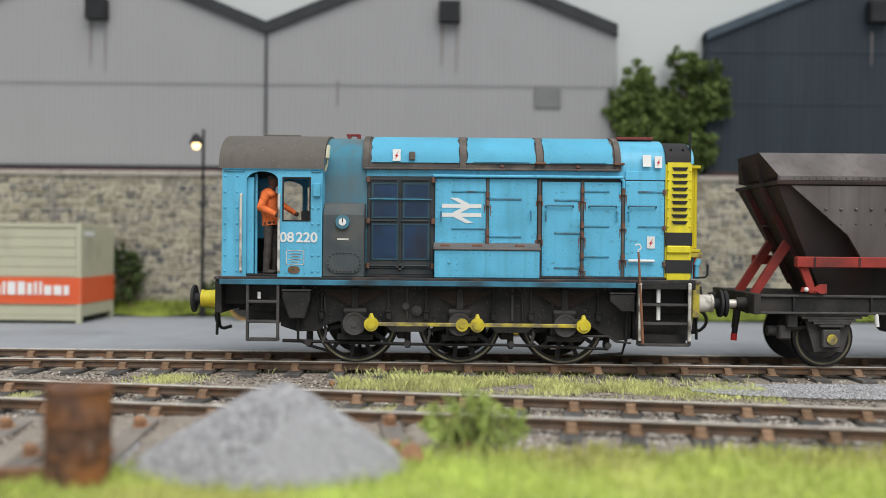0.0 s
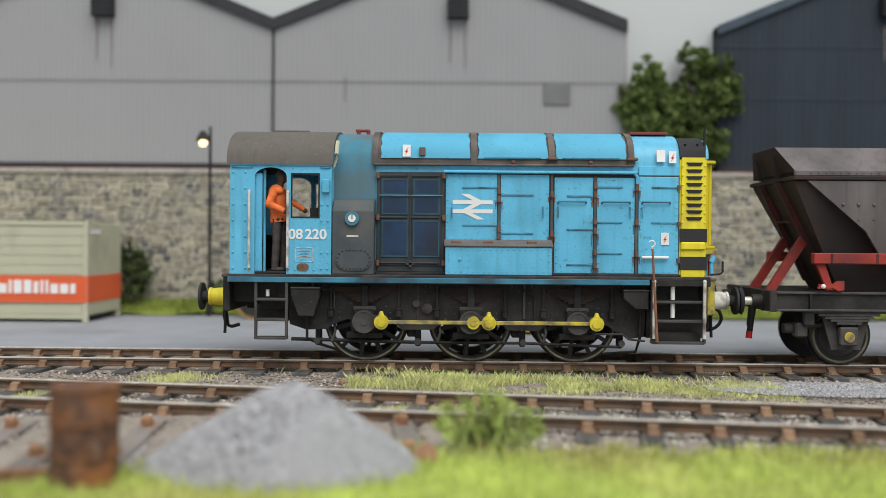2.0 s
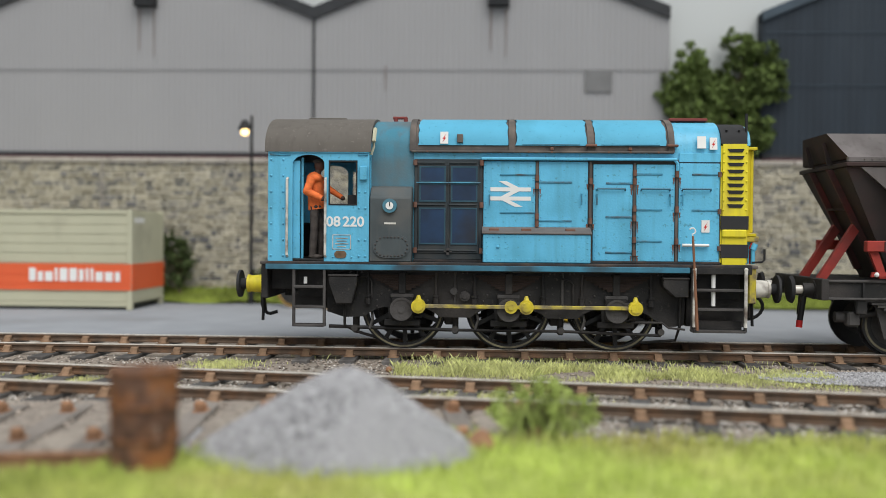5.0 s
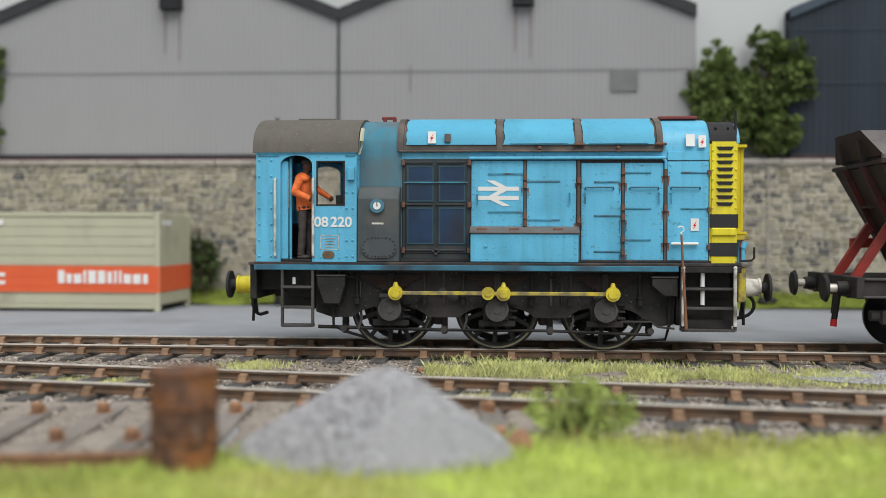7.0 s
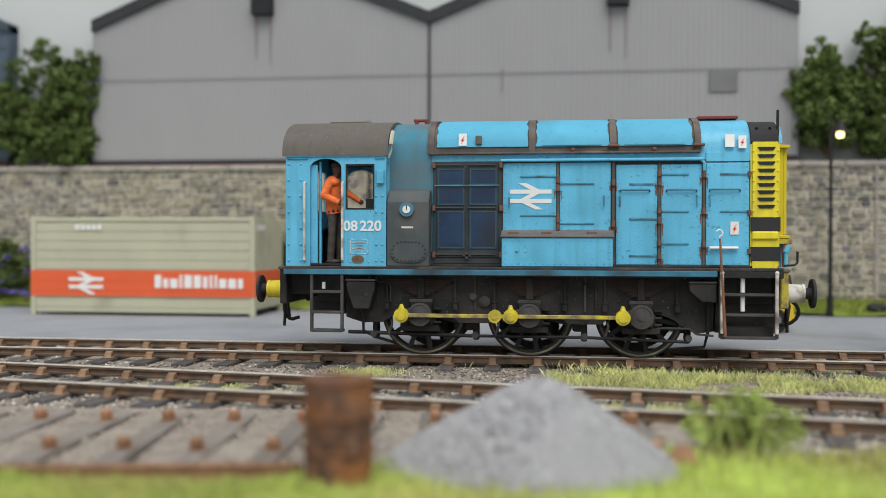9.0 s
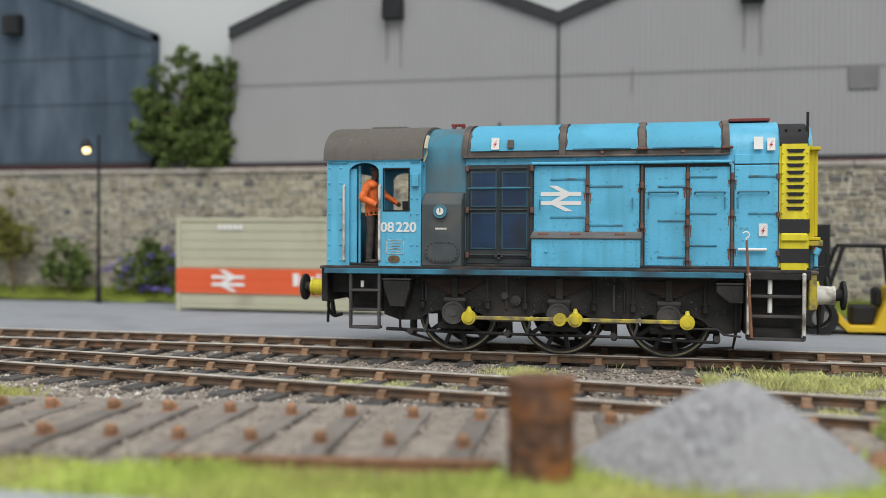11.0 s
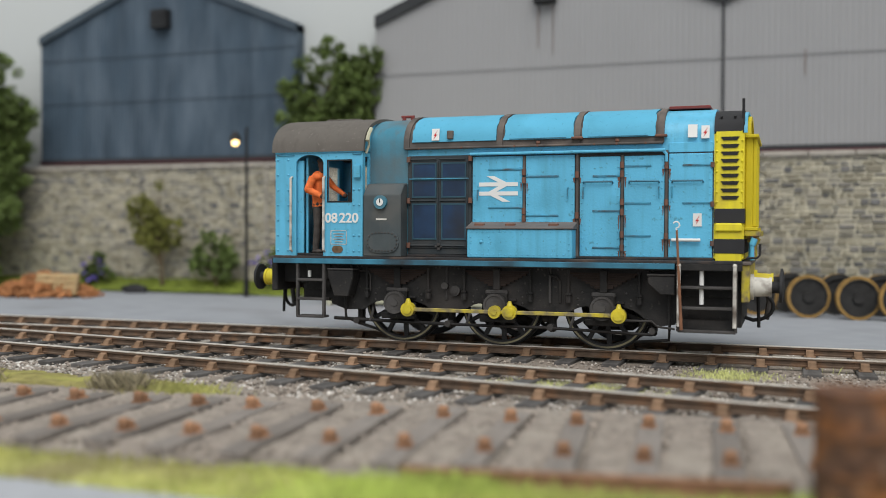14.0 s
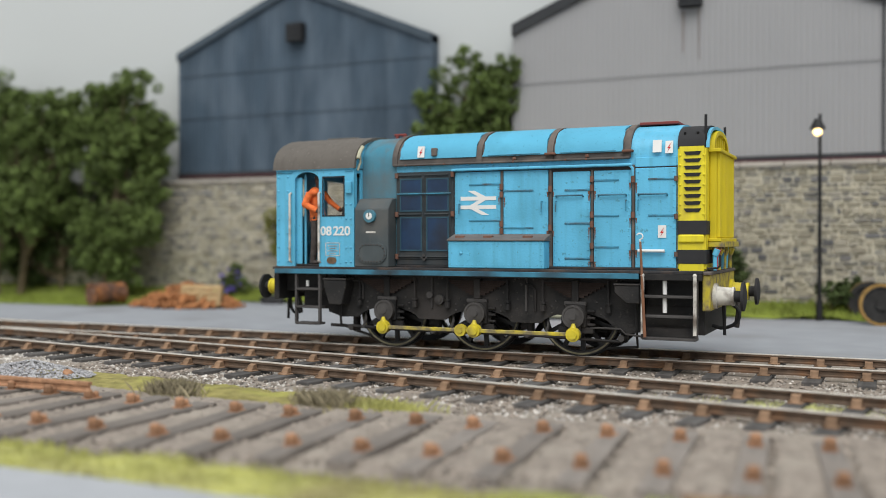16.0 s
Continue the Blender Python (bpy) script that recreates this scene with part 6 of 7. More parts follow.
def dust_patch(r):
    a, d = r.uniform(0, 6.28), math.sqrt(r.random())
    if r.random() < 0.7:
        return 8.2 + 2.6 * d * math.cos(a), -2.55 + 0.75 * d * math.sin(a), -0.16
    return -15.6 + 1.2 * d * math.cos(a), -5.4 + 0.55 * d * math.sin(a), -0.14 + 0.2 * (1 - d)


scatter("spilt_dust", "spilt pale grey stone dust between the rails", "gravel", "dust", 9000, dust_patch, (0.012, 0.034), 24)
for x, yv, s in ((0.13, -2.46, 0.05), (1.56, -7.9, 0.14), (-14.75, -5.5, 0.09), (-0.75, -7.2, 0.1), (-0.2, -7.05, 0.07)):
    bm = bmesh.new()
    bmesh.ops.create_icosphere(bm, subdivisions=2, radius=s)
    for v in bm.verts:
        v.co *= 1 + 0.3 * noise.noise(v.co * 9 + Vector((x, yv, 0)))
    tagged(part("rusty_lump", bm, "chair", m=P(x, yv, -0.17 + s * 0.7)), "rust-brown stone lump on the ground", "stone", group="rusty lumps")


# ---- grass and plants ----
def blades(name, label, category, material, count, where, height, width, seed, lean=0.35, kind="stuff"):
    r = random.Random(seed)
    vs, fs = [], []
    for _ in range(count):
        p = where(r)
        if p is None:
            continue
        x, yv, z, hf = p
        h, w, a, b = r.uniform(*height) * hf, width * r.uniform(0.6, 1.3), r.uniform(0, 6.28), r.uniform(0, 6.28)
        l = h * lean * r.random()
        k = len(vs)
        vs += [(x - w * math.cos(a), yv - w * math.sin(a), z - 0.02), (x + w * math.cos(a), yv + w * math.sin(a), z - 0.02), (x + 0.45 * l * math.cos(b) + w * 0.6 * math.cos(a), yv + 0.45 * l * math.sin(b) + w * 0.6 * math.sin(a), z + h * 0.6), (x + l * math.cos(b), yv + l * math.sin(b), z + h)]
        fs += [(k, k + 1, k + 2), (k, k + 2, k + 3)]
    return tagged(raw(name, vs, fs, material), label, category, kind=kind)


def near_edge(x):
    """Far edge of the front grass."""
    return (-9.42 + 0.03 * (x + 6) if x < -2.0 else -9.35 + min(1, (x + 2.0) / 1.6) * 1.75 if x < -0.4 else -7.6 + 0.05 * (x + 0.4)) + 0.18 * noise.noise(Vector((x * 1.3, 0, 4)))


bm = bmesh.new()
prev = None
for i in range(241):
    x = -40 + i * 0.25
    f = near_edge(x)
    row = [bm.verts.new((x, f + (-10.32 - f) * k / 8 + 0.15 * noise.noise(Vector((x, k, 1))) * (k == 8), -0.17 + 0.075 * min(1, k, 8 - k) + 0.03 * noise.noise(Vector((x * 2, k, 7))))) for k in range(9)]
    if prev:
        for k in range(8):
            bm.faces.new((prev[k], prev[k + 1], row[k + 1], row[k]))
    prev = row
for f in bm.faces:
    f.material_index = 1 if f.calc_center_median().x < -5.6 else 0
tagged(part("front_grass_bank", bm, ["grass_base", "dull_grass"], smooth=60), "bright yellow-green grass bank along the roadway", "grass", kind="structure")


def dull_grass(r):
    x = r.uniform(-17, -5.2) + r.gauss(0, 0.5)
    return x, r.uniform(-10.3, near_edge(x) + 0.06), -0.125, 0.8


def front_grass(r):
    x = r.uniform(-6.0, 9) + r.gauss(0, 0.6)
    f = near_edge(x)
    return x, r.uniform(-10.3, f + 0.1), -0.12, 1.0 if x > -5 else 0.5


blades("grass", "dull yellow static grass beside the lifted siding", "grass", "dull_grass", 9000, dull_grass, (0.05, 0.12), 0.011, 131)
blades("grass", "bright yellow-green static grass", "grass", "grass", 26000, front_grass, (0.07, 0.15), 0.012, 31)


def track_grass(r):
    q = r.random()
    if q < 0.72:
        u = r.random()
        x = 0.2 + 6.6 * u
        mid = -1.95 - 0.1 * x
        yv = mid + r.gauss(0, 0.38)
        n = noise.noise(Vector((x * 0.9, yv * 1.2, 0)))
        if n < -0.12:
            return None
        return x, min(yv, -1.0), -0.19, (1.25 - 0.6 * u) * (1 if -2.6 < yv else 0.6)
    if q < 0.82:
        return 3.0 + r.gauss(0, 1.6), -0.35 + r.gauss(0, 0.25), -0.19, 0.8
    if q < 0.87:
        return -2.6 + r.gauss(0, 0.28), -1.75 + r.gauss(0, 0.28), -0.19, 0.4
    if q < 0.92:
        return 1.6 + r.gauss(0, 0.5), -4.6 + r.gauss(0, 0.3), -0.19, 0.4
    return -4.5 + r.gauss(0, 0.6), -3.6 + r.gauss(0, 0.3), -0.19, 0.25


blades("track_weeds", "long pale green grass growing beside the rail", "grass", "pale_grass", 25000, track_grass, (0.04, 0.14), 0.005, 32, lean=1.0)
blades("dry_tufts", "dry olive grass tufts between sidings", "grass", "dry_grass", 4200, lambda r: (lambda c: (c[0] + r.gauss(0, c[2]), c[1] + r.gauss(0, 0.17), -0.19, c[3]))(r.choice(((-12.2, -6.16, 0.22, 0.5), (-9.84, -6.09, 0.22, 0.5), (-13.2, -5.6, 1.2, 0.25), (-11.0, -5.7, 0.9, 0.25)))), (0.05, 0.2), 0.006, 33, lean=0.9)
blades("verge_tufts", "green grass tufts along the wall foot", "grass", "verge", 16000, lambda r: (lambda x, u: (x, verge_front(x) + u * (10.85 - verge_front(x)), verge_z(verge_front(x) + u * (10.85 - verge_front(x))), 1.0))(r.uniform(-38, 16), r.random()), (0.06, 0.2), 0.015, 34)
for x, yv in ((-12.2, -6.16), (-9.84, -6.09)):
    blades("dead_tuft", "wispy grey-brown dead grass tuft beside the sleepers", "grass", "dead_grass", 1500, lambda r: (x + r.gauss(0, 0.17), yv + r.gauss(0, 0.1), -0.19, 1.0), (0.06, 0.28), 0.0028, 36 + int(-x), lean=0.9)
blades("pale_tuft", "yellow-green grass beside the dead tuft", "grass", "dull_grass", 1300, lambda r: (-9.2 + r.gauss(0, 0.35), -5.95 + r.gauss(0, 0.15), -0.19, 0.8), (0.06, 0.2), 0.006, 39, lean=1.0)
bm = bmesh.new()
bmesh.ops.create_grid(bm, x_segments=110, y_segments=26, size=1, matrix=Matrix.Translation((-12.3, -5.6, -0.125)) @ Matrix.Diagonal((3.7, 0.8, 1, 1)))
for v in bm.verts:
    e = max(abs((v.co.x + 12.3) / 3.7) ** 2, abs((v.co.y + 5.6) / 0.8) ** 2)
    v.co.z += 0.035 * noise.noise(v.co * 2) + 0.02 * noise.noise(v.co * 8) - 0.1 * e
    v.co.y -= 0.1 * (v.co.x + 12.3)
tagged(part("moss_patch", bm, "dry_moss", smooth=60), "olive moss patch between sidings", "moss", kind="stuff")


def foliage(clumps, count, leaf, seed, inner=0.5):
    """Many small leaf faces round clump centres (x, y, z, radius)."""
    r = random.Random(seed)
    vs, fs = [], []
    wts = [c[3] ** 2 for c in clumps]
    subs = []
    for c in clumps:
        for _ in range(14):
            d = Vector((r.gauss(0, 1), r.gauss(0, 1), r.gauss(0, 1))).normalized() * c[3] * r.uniform(inner, 1.05)
            subs.append((c[0] + d.x, c[1] + d.y * 0.8, c[2] + d.z, c[3] * 0.33))
    sw = [s[3] ** 2 for s in subs]
    for s in r.choices(subs, sw, k=count):
        d = Vector((r.gauss(0, 1), r.gauss(0, 1), r.gauss(0, 1))).normalized() * s[3] * r.random() ** 0.4
        x, yv, z = s[0] + d.x, s[1] + d.y, s[2] + d.z
        if yv > 11.7:
            continue
        u = Vector((r.gauss(0, 1), r.gauss(0, 1), r.gauss(0, 0.6))).normalized()
        w = u.cross(Vector((r.gauss(0, 1), r.gauss(0, 1), r.gauss(0, 1)))).normalized()
        l = leaf * r.uniform(0.6, 1.35)
        k = len(vs)
        p = Vector((x, yv, z))
        for q in (p - u * l, p + w * l * 0.55, p + u * l, p - w * l * 0.55):
            vs.append(tuple(q))
        fs.append((k, k + 1, k + 2, k + 3))
    return vs, fs


def tree(name, label, category, base, top, clumps, count, leaf, material, seed, trunk=0.12, extra=None, group=""):
    t = thing(name, label, category, P(0, 0, 0), group=group)
    r = random.Random(seed + 100)
    bm = bmesh.new()
    b, e = Vector(base), Vector(top)
    segs = [b + (e - b) * k / 5 + Vector((r.uniform(-0.06, 0.06), r.uniform(-0.04, 0.04), 0)) * (k > 0) for k in range(6)]
    for k in range(5):
        cyl(bm, segs[k], segs[k + 1], trunk * (1 - k * 0.16), trunk * (1 - (k + 1) * 0.16), n=8)
    for c in clumps:
        s = segs[r.randint(1, 4)]
        cyl(bm, s, Vector(c[:3]), trunk * 0.4, trunk * 0.1, n=6)
    part("trunk", bm, "bark", t, smooth=50)
    v, f = foliage(clumps, count, leaf, seed)
    tagged(raw("crown", v, f, material, t), kind="stuff")
    if extra:
        v, f = foliage(extra, max(60, count // 12), leaf * 0.9, seed + 7, 0.8)
        tagged(raw("blossom", v, f, "flower", t), kind="stuff")
    return t


def cloud_of(cx, cy, cz, sx, sy, sz, n, rad, seed):
    r = random.Random(seed)
    out = []
    while len(out) < n:
        q = Vector((r.uniform(-1, 1), r.uniform(-1, 1), r.uniform(-1, 1)))
        if q.length < 1:
            out.append((cx + q.x * sx, cy + q.y * sy, cz + q.z * sz, rad * r.uniform(0.7, 1.2)))
    return out


tree("broadleaf_tree", "dense green tree rising behind the wall between sheds", "tree", (-15.2, 11.3, 3.6), (-15.1, 11.3, 6.8),
     cloud_of(-15.0, 11.1, 5.95, 1.85, 0.35, 1.7, 46, 0.5, 41), 30000, 0.06, "leaf", 51, 0.13)
tree("broadleaf_tree", "bushy green tree behind the wall", "tree", (7.6, 11.3, 3.6), (7.6, 11.2, 6.2),
     cloud_of(7.4, 11.1, 5.7, 0.9, 0.3, 1.25, 32, 0.42, 42), 24000, 0.058, "leaf", 52, 0.11)
tree("broadleaf_tree", "taller light green tree behind the wall", "tree", (8.9, 11.3, 3.6), (8.75, 11.2, 7.2),
     cloud_of(8.9, 11.1, 5.95, 0.85, 0.3, 1.8, 36, 0.4, 43), 24000, 0.058, "leaf", 53, 0.1)
tree("broadleaf_tree", "tall green tree with hanging boughs in front of the wall", "tree", (-28.2, 9.9, -0.05), (-28.0, 10.0, 6.4),
     cloud_of(-27.6, 9.9, 5.4, 1.9, 0.6, 2.2, 44, 0.66, 44), 36000, 0.068, "leaf", 54, 0.17)
tree("broadleaf_tree", "tall dark green tree in front of the wall", "tree", (-32.3, 9.6, -0.05), (-31.9, 9.7, 6.2),
     cloud_of(-31.3, 9.7, 5.2, 2.3, 0.7, 2.2, 44, 0.68, 45), 36000, 0.068, "leaf", 55, 0.16)
tree("leafy_shrub", "large leafy shrub below the trees", "shrub", (-27.9, 9.3, 0.0), (-27.9, 9.3, 1.8),
     cloud_of(-27.6, 9.4, 2.0, 1.5, 0.5, 1.6, 26, 0.6, 46), 20000, 0.06, "leaf", 56, 0.09)
tree("broadleaf_tree", "tall spreading tree at the end of the wall", "tree", (-35.0, 9.8, -0.05), (-34.8, 9.9, 6.6),
     cloud_of(-34.6, 9.9, 5.9, 2.0, 0.6, 2.2, 34, 0.8, 145), 28000, 0.068, "leaf", 155, 0.15)
tree("leafy_shrub", "pale green shrub under the tall tree", "shrub", (-32.6, 8.9, -0.05), (-32.6, 8.9, 3.0),
     cloud_of(-32.4, 8.9, 3.2, 1.4, 0.5, 1.6, 20, 0.6, 47), 13000, 0.064, "leaf", 57, 0.08)
# added dark leaves in place of the deep shade between the trunks
tree("leafy_shrub", "dark filler foliage standing for deep shade between the tree trunks", "shrub", (-31.0, 10.3, 0.0), (-31.0, 10.3, 2.4),
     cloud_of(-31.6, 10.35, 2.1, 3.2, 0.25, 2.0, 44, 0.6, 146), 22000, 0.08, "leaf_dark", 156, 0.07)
tree("sapling", "yellow-green sapling growing against the wall", "tree", (-20.7, 10.2, 0.1), (-21.0, 10.3, 2.8),
     cloud_of(-21.1, 10.25, 2.1, 0.85, 0.25, 0.95, 22, 0.34, 48) + [(-20.9, 10.3, 3.3, 0.18)], 9000, 0.042, "leaf_yellow", 58, 0.07)
tree("leafy_shrub", "small green shrub at the wall foot", "shrub", (-18.7, 10.2, 0.1), (-18.7, 10.2, 1.0),
     cloud_of(-18.75, 10.2, 0.95, 0.85, 0.3, 0.75, 15, 0.32, 49), 3600, 0.055, "leaf", 59, 0.05)
tree("flowering_shrub", "green shrub with purple blossom at the wall foot", "shrub", (-16.2, 10.2, 0.1), (-16.2, 10.2, 1.0),
     cloud_of(-15.9, 10.2, 0.85, 1.35, 0.3, 0.75, 20, 0.36, 50), 5200, 0.055, "leaf", 60, 0.05, extra=cloud_of(-15.9, 9.9, 0.95, 1.5, 0.25, 0.85, 30, 0.085, 70))
tree("flowering_shrub", "small shrub with purple blossom near the bricks", "shrub", (-23.2, 10.2, 0.1), (-23.3, 10.2, 0.8),
     cloud_of(-23.3, 10.2, 0.7, 0.5, 0.25, 0.4, 7, 0.26, 51), 1300, 0.07, "leaf", 61, 0.04, extra=cloud_of(-23.2, 9.95, 0.7, 0.65, 0.25, 0.5, 12, 0.08, 71))
tree("leafy_shrub", "dark green shrub beside the container", "shrub", (-7.1, 10.3, 0.1), (-7.1, 10.3, 1.2),
     cloud_of(-7.15, 10.3, 1.0, 0.5, 0.25, 0.8, 10, 0.3, 52), 2600, 0.06, "leaf_dark", 62, 0.05)
tree("leafy_shrub", "low green shrub near the lamp post", "shrub", (-4.7, 10.3, 0.1), (-4.7, 10.3, 0.7),
     cloud_of(-4.6, 10.3, 0.62, 0.45, 0.25, 0.35, 7, 0.25, 53), 1500, 0.06, "leaf_dark", 63, 0.04)
tree("leafy_weed", "bright green weed clump on the grass", "shrub", (2.15, -7.25, -0.15), (2.15, -7.25, 0.25),
     cloud_of(2.17, -7.25, 0.14, 0.55, 0.26, 0.34, 40, 0.1, 54), 5200, 0.02, "weed", 64, 0.02)

blades("weed_stems", "upright green weed stems on the grass", "grass", "weed", 220, lambda r: (2.17 + r.gauss(0, 0.2), -7.25 + r.gauss(0, 0.12), -0.14, 1.0), (0.2, 0.52), 0.005, 35, lean=0.5)

# ---- brick heap and pallet ----
heap = thing("brick_heap", "tumbled heap of orange-brown bricks", "bricks", P(-22.95, 7.4, -0.1))
bm = bmesh.new()
box(bm, -0.115, 0.115, -0.055, 0.055, -0.037, 0.037)
bmesh.ops.scale(bm, vec=(S, S, S), verts=bm.verts)
brick = bpy.data.meshes.new("brick")
bm.to_mesh(brick)
bm.free()
brick.materials.append(M["brick"])
rb = random.Random(81)
for i in range(290):
    a, d = rb.uniform(0, 6.28), math.sqrt(rb.random())
    h = 0.8 * (1 - d) * rb.uniform(0.8, 1.0)
    ob = new("brick", brick)
    ob.parent = heap
    ob.matrix_basis = P(1.9 * d * math.cos(a), 1.15 * d * math.sin(a), 0.04 + h, rb.uniform(-40, 40), rb.uniform(-40, 40), rb.uniform(0, 180))
bm = bmesh.new()
bmesh.ops.create_cone(bm, segments=24, radius1=1, radius2=0.1, depth=0.7, cap_ends=True, matrix=Matrix.Translation((0, 0, 0.34)) @ Matrix.Diagonal((1.6, 1.05, 1, 1)))
part("heap_core", bm, "brick", heap)
pal = thing("pallet_crate", "pale timber slatted crate leaning on the bricks", "crate", P(-22.05, 6.85, -0.02, -16, 0, 8))
for i in range(4):
    one("slat", pal, "pallet", -0.68, 0.68, -0.03, 0.0, 0.02 + i * 0.16, 0.15 + i * 0.16)
for x in (-0.6, 0, 0.6):
    one("batten", pal, "pallet", x - 0.06, x + 0.06, 0.0, 0.14, 0.0, 0.64)
for x, yv, r_, s in ((-21.3, 9.6, 84, 0.35), (8.45, 10.0, 85, 0.22), (2.4, 10.1, 86, 0.35)):
    bm = bmesh.new()
    bmesh.ops.create_icosphere(bm, subdivisions=3, radius=1, matrix=Matrix.Diagonal((s * 1.3, s * 0.6, s * 0.55, 1)))
    for v in bm.verts:
        v.co *= 1 + 0.3 * noise.noise(v.co * 6 + Vector((r_, 0, 0)))
    tagged(part("coal_sack", bm, "black", smooth=60, m=P(x, yv, verge_z(yv) + 0.1)), "black slumped sack on the grass", "sack", group="black sacks")

# ---- spare wheelsets ----
def spare(x, yv, turn):
    t = thing("spare_wheelset", "spare railway wheelset with ochre rusty tyre", "wheelset", P(x, yv, 0.4, 0, 0, turn), group="spare wheelsets")
    bm = bmesh.new()
    cyl(bm, (0, 0, 0), (0, 1.6, 0), 0.075, n=14)
    part("axle", bm, "drum", t, smooth=40)
    for yy0, s in ((0.07, -1), (1.5, 1)):
        bm = bmesh.new()
        ring(bm, (0, yy0, 0), 0.4, 0.496, -0.06, 0.06, 40)
        part("tyre", bm, "wheel_dark", t, smooth=30)
        bm = bmesh.new()
        ring(bm, (0, yy0, 0), 0.435, 0.502, -0.064, 0.064, 40)
        part("tread", bm, "wheel_rust", t, "ochre rusty tread", smooth=30)
        bm = bmesh.new()
        ring(bm, (0, yy0 - s * 0.075, 0), 0.38, 0.5, -0.015, 0.015, 40)
        part("flange", bm, "wheel_dark", t, smooth=30)
        bm = bmesh.new()
        cyl(bm, (0, yy0 - 0.03, 0), (0, yy0 + 0.03, 0), 0.42, n=36)
        part("disc", bm, "wheel_dark", t, smooth=30)
        bm = bmesh.new()
        cyl(bm, (0, yy0 - 0.09, 0), (0, yy0 + 0.09, 0), 0.13, n=20)
        part("hub", bm, "wheel_dark", t, smooth=40)
    return t


for x, yv, a in ((-3.5, 8.75, 12), (-2.48, 8.35, 14), (-1.31, 7.95, 17), (-0.24, 7.75, 15), (0.66, 7.62, 13)):
    spare(x, yv, a)

# ---- forklift truck ----
fk = thing("forklift_truck", "yellow forklift truck with black mast and roll cage", "forklift", P(2.94, 5.6, -0.1))
for yv in (-0.35, 0.35):
    one("mast_rail", fk, "black", -0.3, 0.1, yv - 0.06, yv + 0.06, 0.1, 2.36)
    bm = bmesh.new()
    prism(bm, [(-0.3, 0.06), (-0.3, 0.55), (-0.38, 0.55), (-0.4, 0.14), (-1.5, 0.08), (-1.5, 0.04)], "y", yv - 0.06, yv + 0.06)
    part("fork", bm, "black", fk)
for z in (0.35, 1.3, 2.3):
    one("mast_bar", fk, "black", -0.2, 0.0, -0.35, 0.35, z - 0.06, z + 0.06)
one("fork_carriage", fk, "black", -0.38, -0.28, -0.5, 0.5, 0.2, 0.6)
bm = bmesh.new()
prism(bm, [(0.02, 0.64), (0.14, 0.62), (0.5, 0.2), (0.98, 0.2), (1.3, 1.0), (1.45, 1.08), (2.2, 1.05), (2.35, 0.9), (2.4, 0.25), (2.2, 0.08), (0.44, 0.06), (0.02, 0.5)], "y", -0.55, 0.55)
bmesh.ops.bevel(bm, geom=bm.edges[:], offset=0.02, segments=1, affect="EDGES")
part("chassis", bm, "fork_yellow", fk, "bright yellow chassis")
for yv in (-0.5, 0.5):
    bm = bmesh.new()
    tube(bm, [(0.05, yv, 0.95), (0.33, yv, 1.84), (0.4, yv, 1.9), (1.28, yv, 1.9), (1.34, yv, 1.84), (1.42, yv, 1.05)], 0.045, 8)
    part("roll_cage", bm, "black", fk, smooth=40)
    for x, r_ in ((-0.12, 0.36), (1.95, 0.27)):
        bm = bmesh.new()
        cyl(bm, (x, yv * 1.05, r_), (x, yv * 1.45, r_), r_, n=28)
        wh = part("tyre", bm, "tyre", fk, smooth=35)
        bm = bmesh.new()
        cyl(bm, (x, yv * 1.0, r_), (x, yv * 1.47, r_), r_ * 0.5, n=20)
        part("rim", bm, "vent", wh, smooth=35)
one("cage_roof", fk, "black", 0.36, 1.32, -0.52, 0.52, 1.88, 1.94)
one("seat", fk, "black", 0.55, 1.05, -0.28, 0.28, 0.2, 0.62, bevel=0.05)
one("seat_back", fk, "black", 1.02, 1.16, -0.28, 0.28, 0.6, 1.0, bevel=0.05)
rod_part("steering_column", fk, "black", (0.2, 0, 0.5), (0.4, 0, 1.1), 0.03)

# ---- loose rails by the lifted siding ----
def spare_rail(x0, y0, x1, y1, z=0.02):
    d = math.hypot(x1 - x0, y1 - y0)
    ob = part("loose_rail", rail_mesh(d), ["chair", "chair"], m=P((x0 + x1) / 2, (y0 + y1) / 2, z, 0, 0, math.degrees(math.atan2(y1 - y0, x1 - x0))))
    return tagged(ob, "loose rusty rail lying on the sleepers", "rail", group="loose rails")


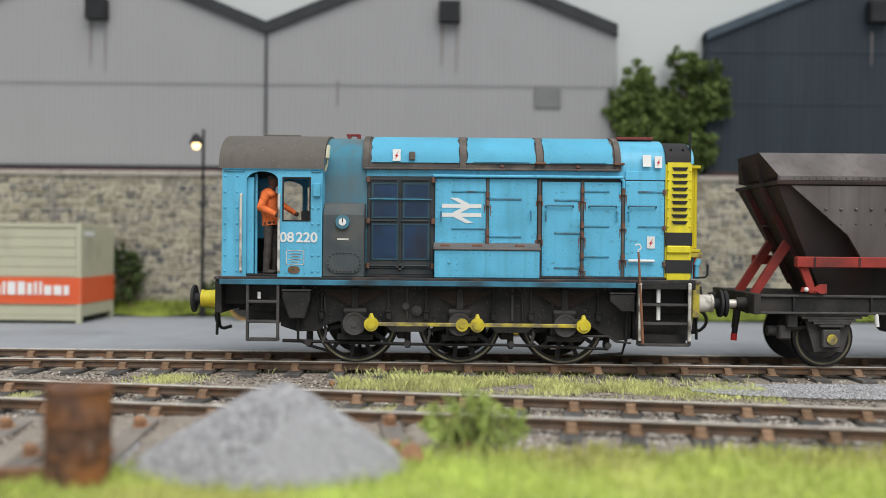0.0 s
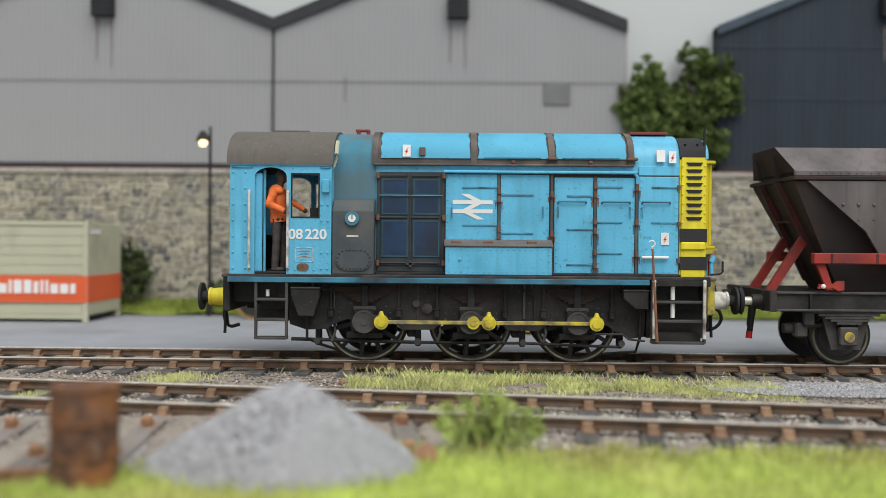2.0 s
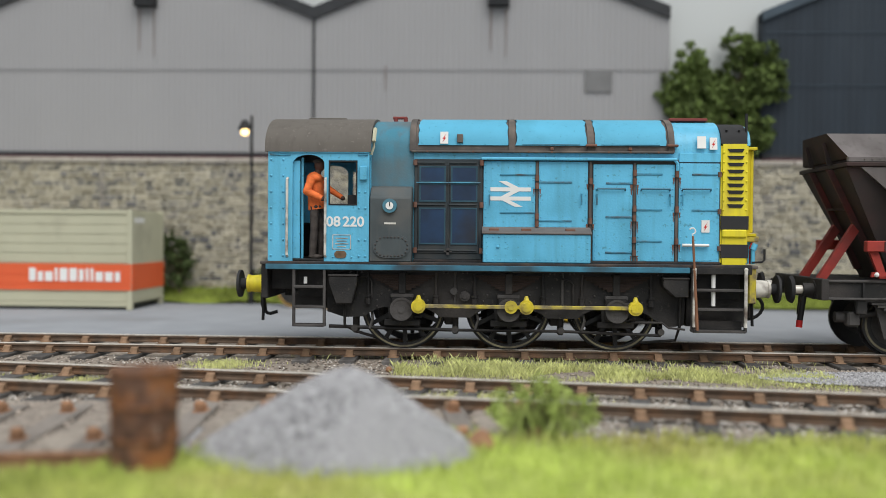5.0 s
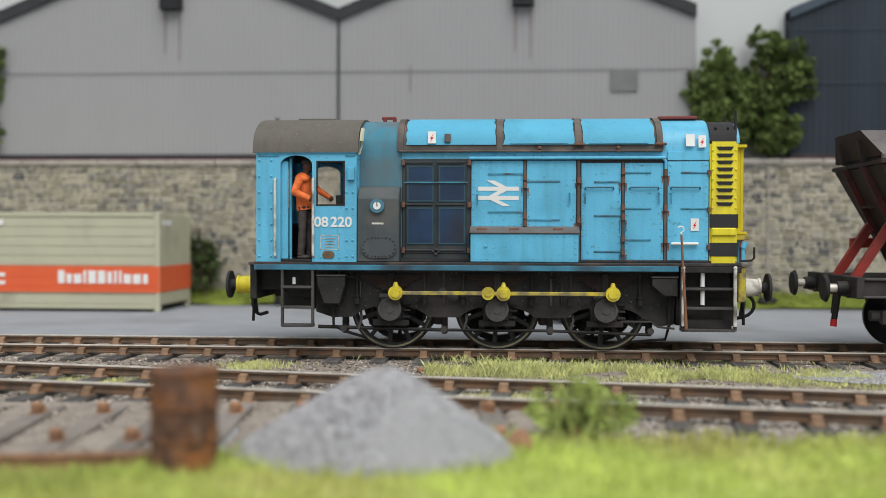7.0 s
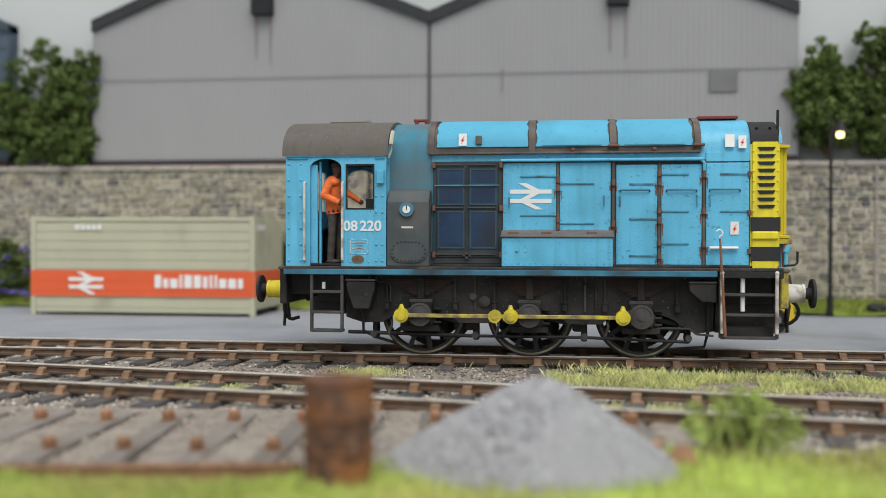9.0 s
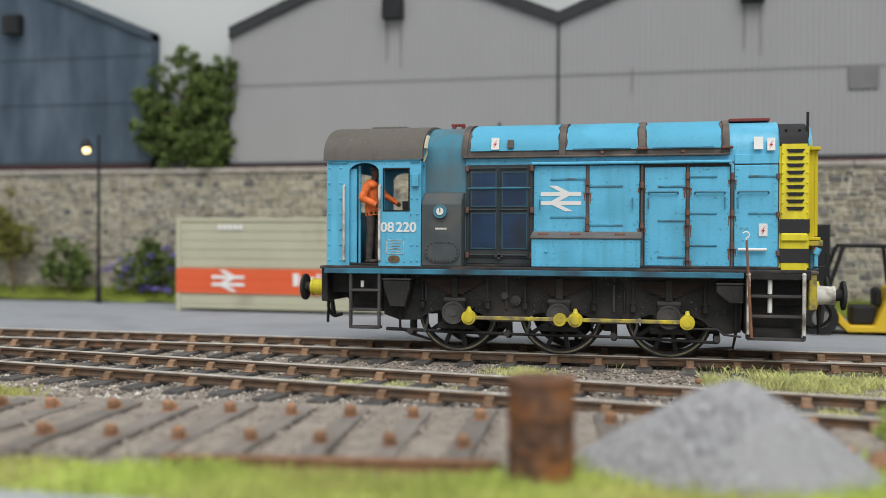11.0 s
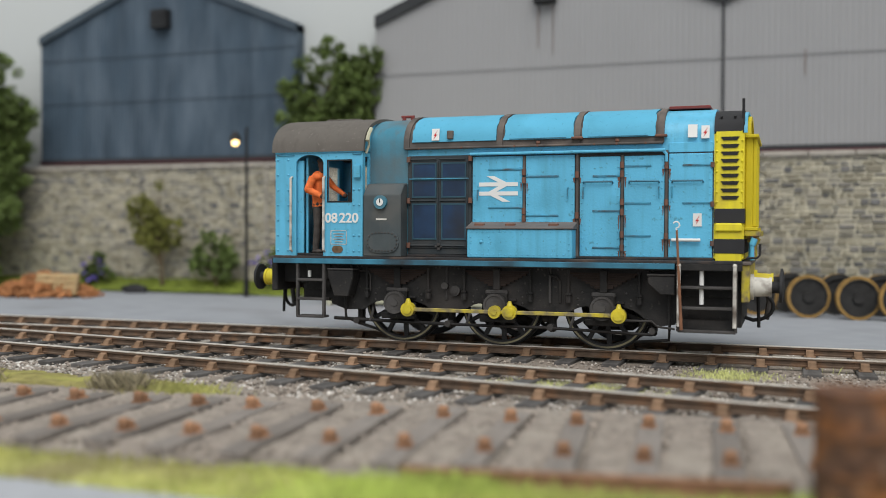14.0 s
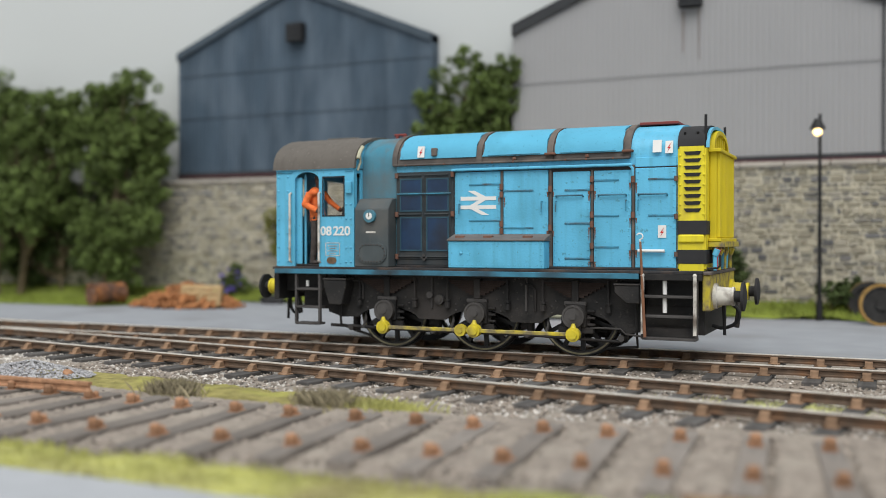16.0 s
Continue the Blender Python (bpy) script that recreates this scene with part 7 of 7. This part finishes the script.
spare_rail(-17.5, -6.95, -13.0, -6.85, 0.06)
spare_rail(-4.8, -9.07, -1.75, -8.55, -0.05)

# single stones of the wall
for v, f in singles:
    raw("stone", v, f, "stone_one", wall)


# ---- movement ----
DX = [(0, 2.09), (3.6, 2.09), (4.2, 2.075), (4.7, 2.01), (5.3, 1.885), (5.9, 1.71), (6.5, 1.514), (7.0, 1.264), (7.5, 0.986), (8.0, 0.65), (8.5, 0.299), (9.2, -0.26), (9.8, -0.81), (10.4, -1.42), (11.0, -2.057), (11.5, -2.643), (12.0, -3.311), (12.5, -3.979), (13.0, -4.727), (13.5, -5.464), (14.0, -6.287), (14.5, -7.107), (15.0, -8.013), (15.5, -8.896), (16.0, -9.817)]


def along(t):
    """The locomotive's place on the track, on a smooth curve through DX."""
    ts, xs = [p[0] for p in DX], [p[1] for p in DX]
    k = max(0, min(len(ts) - 2, sum(1 for v in ts if v <= t) - 1))

    def slope(i):
        if i in (0, len(ts) - 1):
            return 0.0 if i == 0 else (xs[-1] - xs[-2]) / (ts[-1] - ts[-2])
        return (xs[i + 1] - xs[i - 1]) / (ts[i + 1] - ts[i - 1])
    h = ts[k + 1] - ts[k]
    u = (t - ts[k]) / h
    a, b = slope(k) * h, slope(k + 1) * h
    if k == 0:
        a = b = 0.0
    return (2 * u**3 - 3 * u**2 + 1) * xs[k] + (u**3 - 2 * u**2 + u) * a + (3 * u**2 - 2 * u**3) * xs[k + 1] + (u**3 - u**2) * b


def motions():
    ticks = [0.0, 3.6] + [round(3.6 + 0.2 * k, 1) for k in range(1, 62)] + [16.0]
    walk(loco, [(t, P(along(t), 0, 0)) for t in ticks])
    walk(fig, [(t, P(along(t) - 3.17, -1.2, 1.5)) for t in ticks])
    turn = {t: (2.09 - along(t)) / 0.686 for t in ticks}
    for ws_, ax_ in wheelsets:
        walk(ws_, [(t, P(ax_, 0, 0.686, 0, -math.degrees(turn[t]), 0)) for t in ticks])
    walk(rods, [(t, P(CR * math.cos(turn[t]), 0, 0.686 + CR * math.sin(turn[t]))) for t in ticks])


motions()
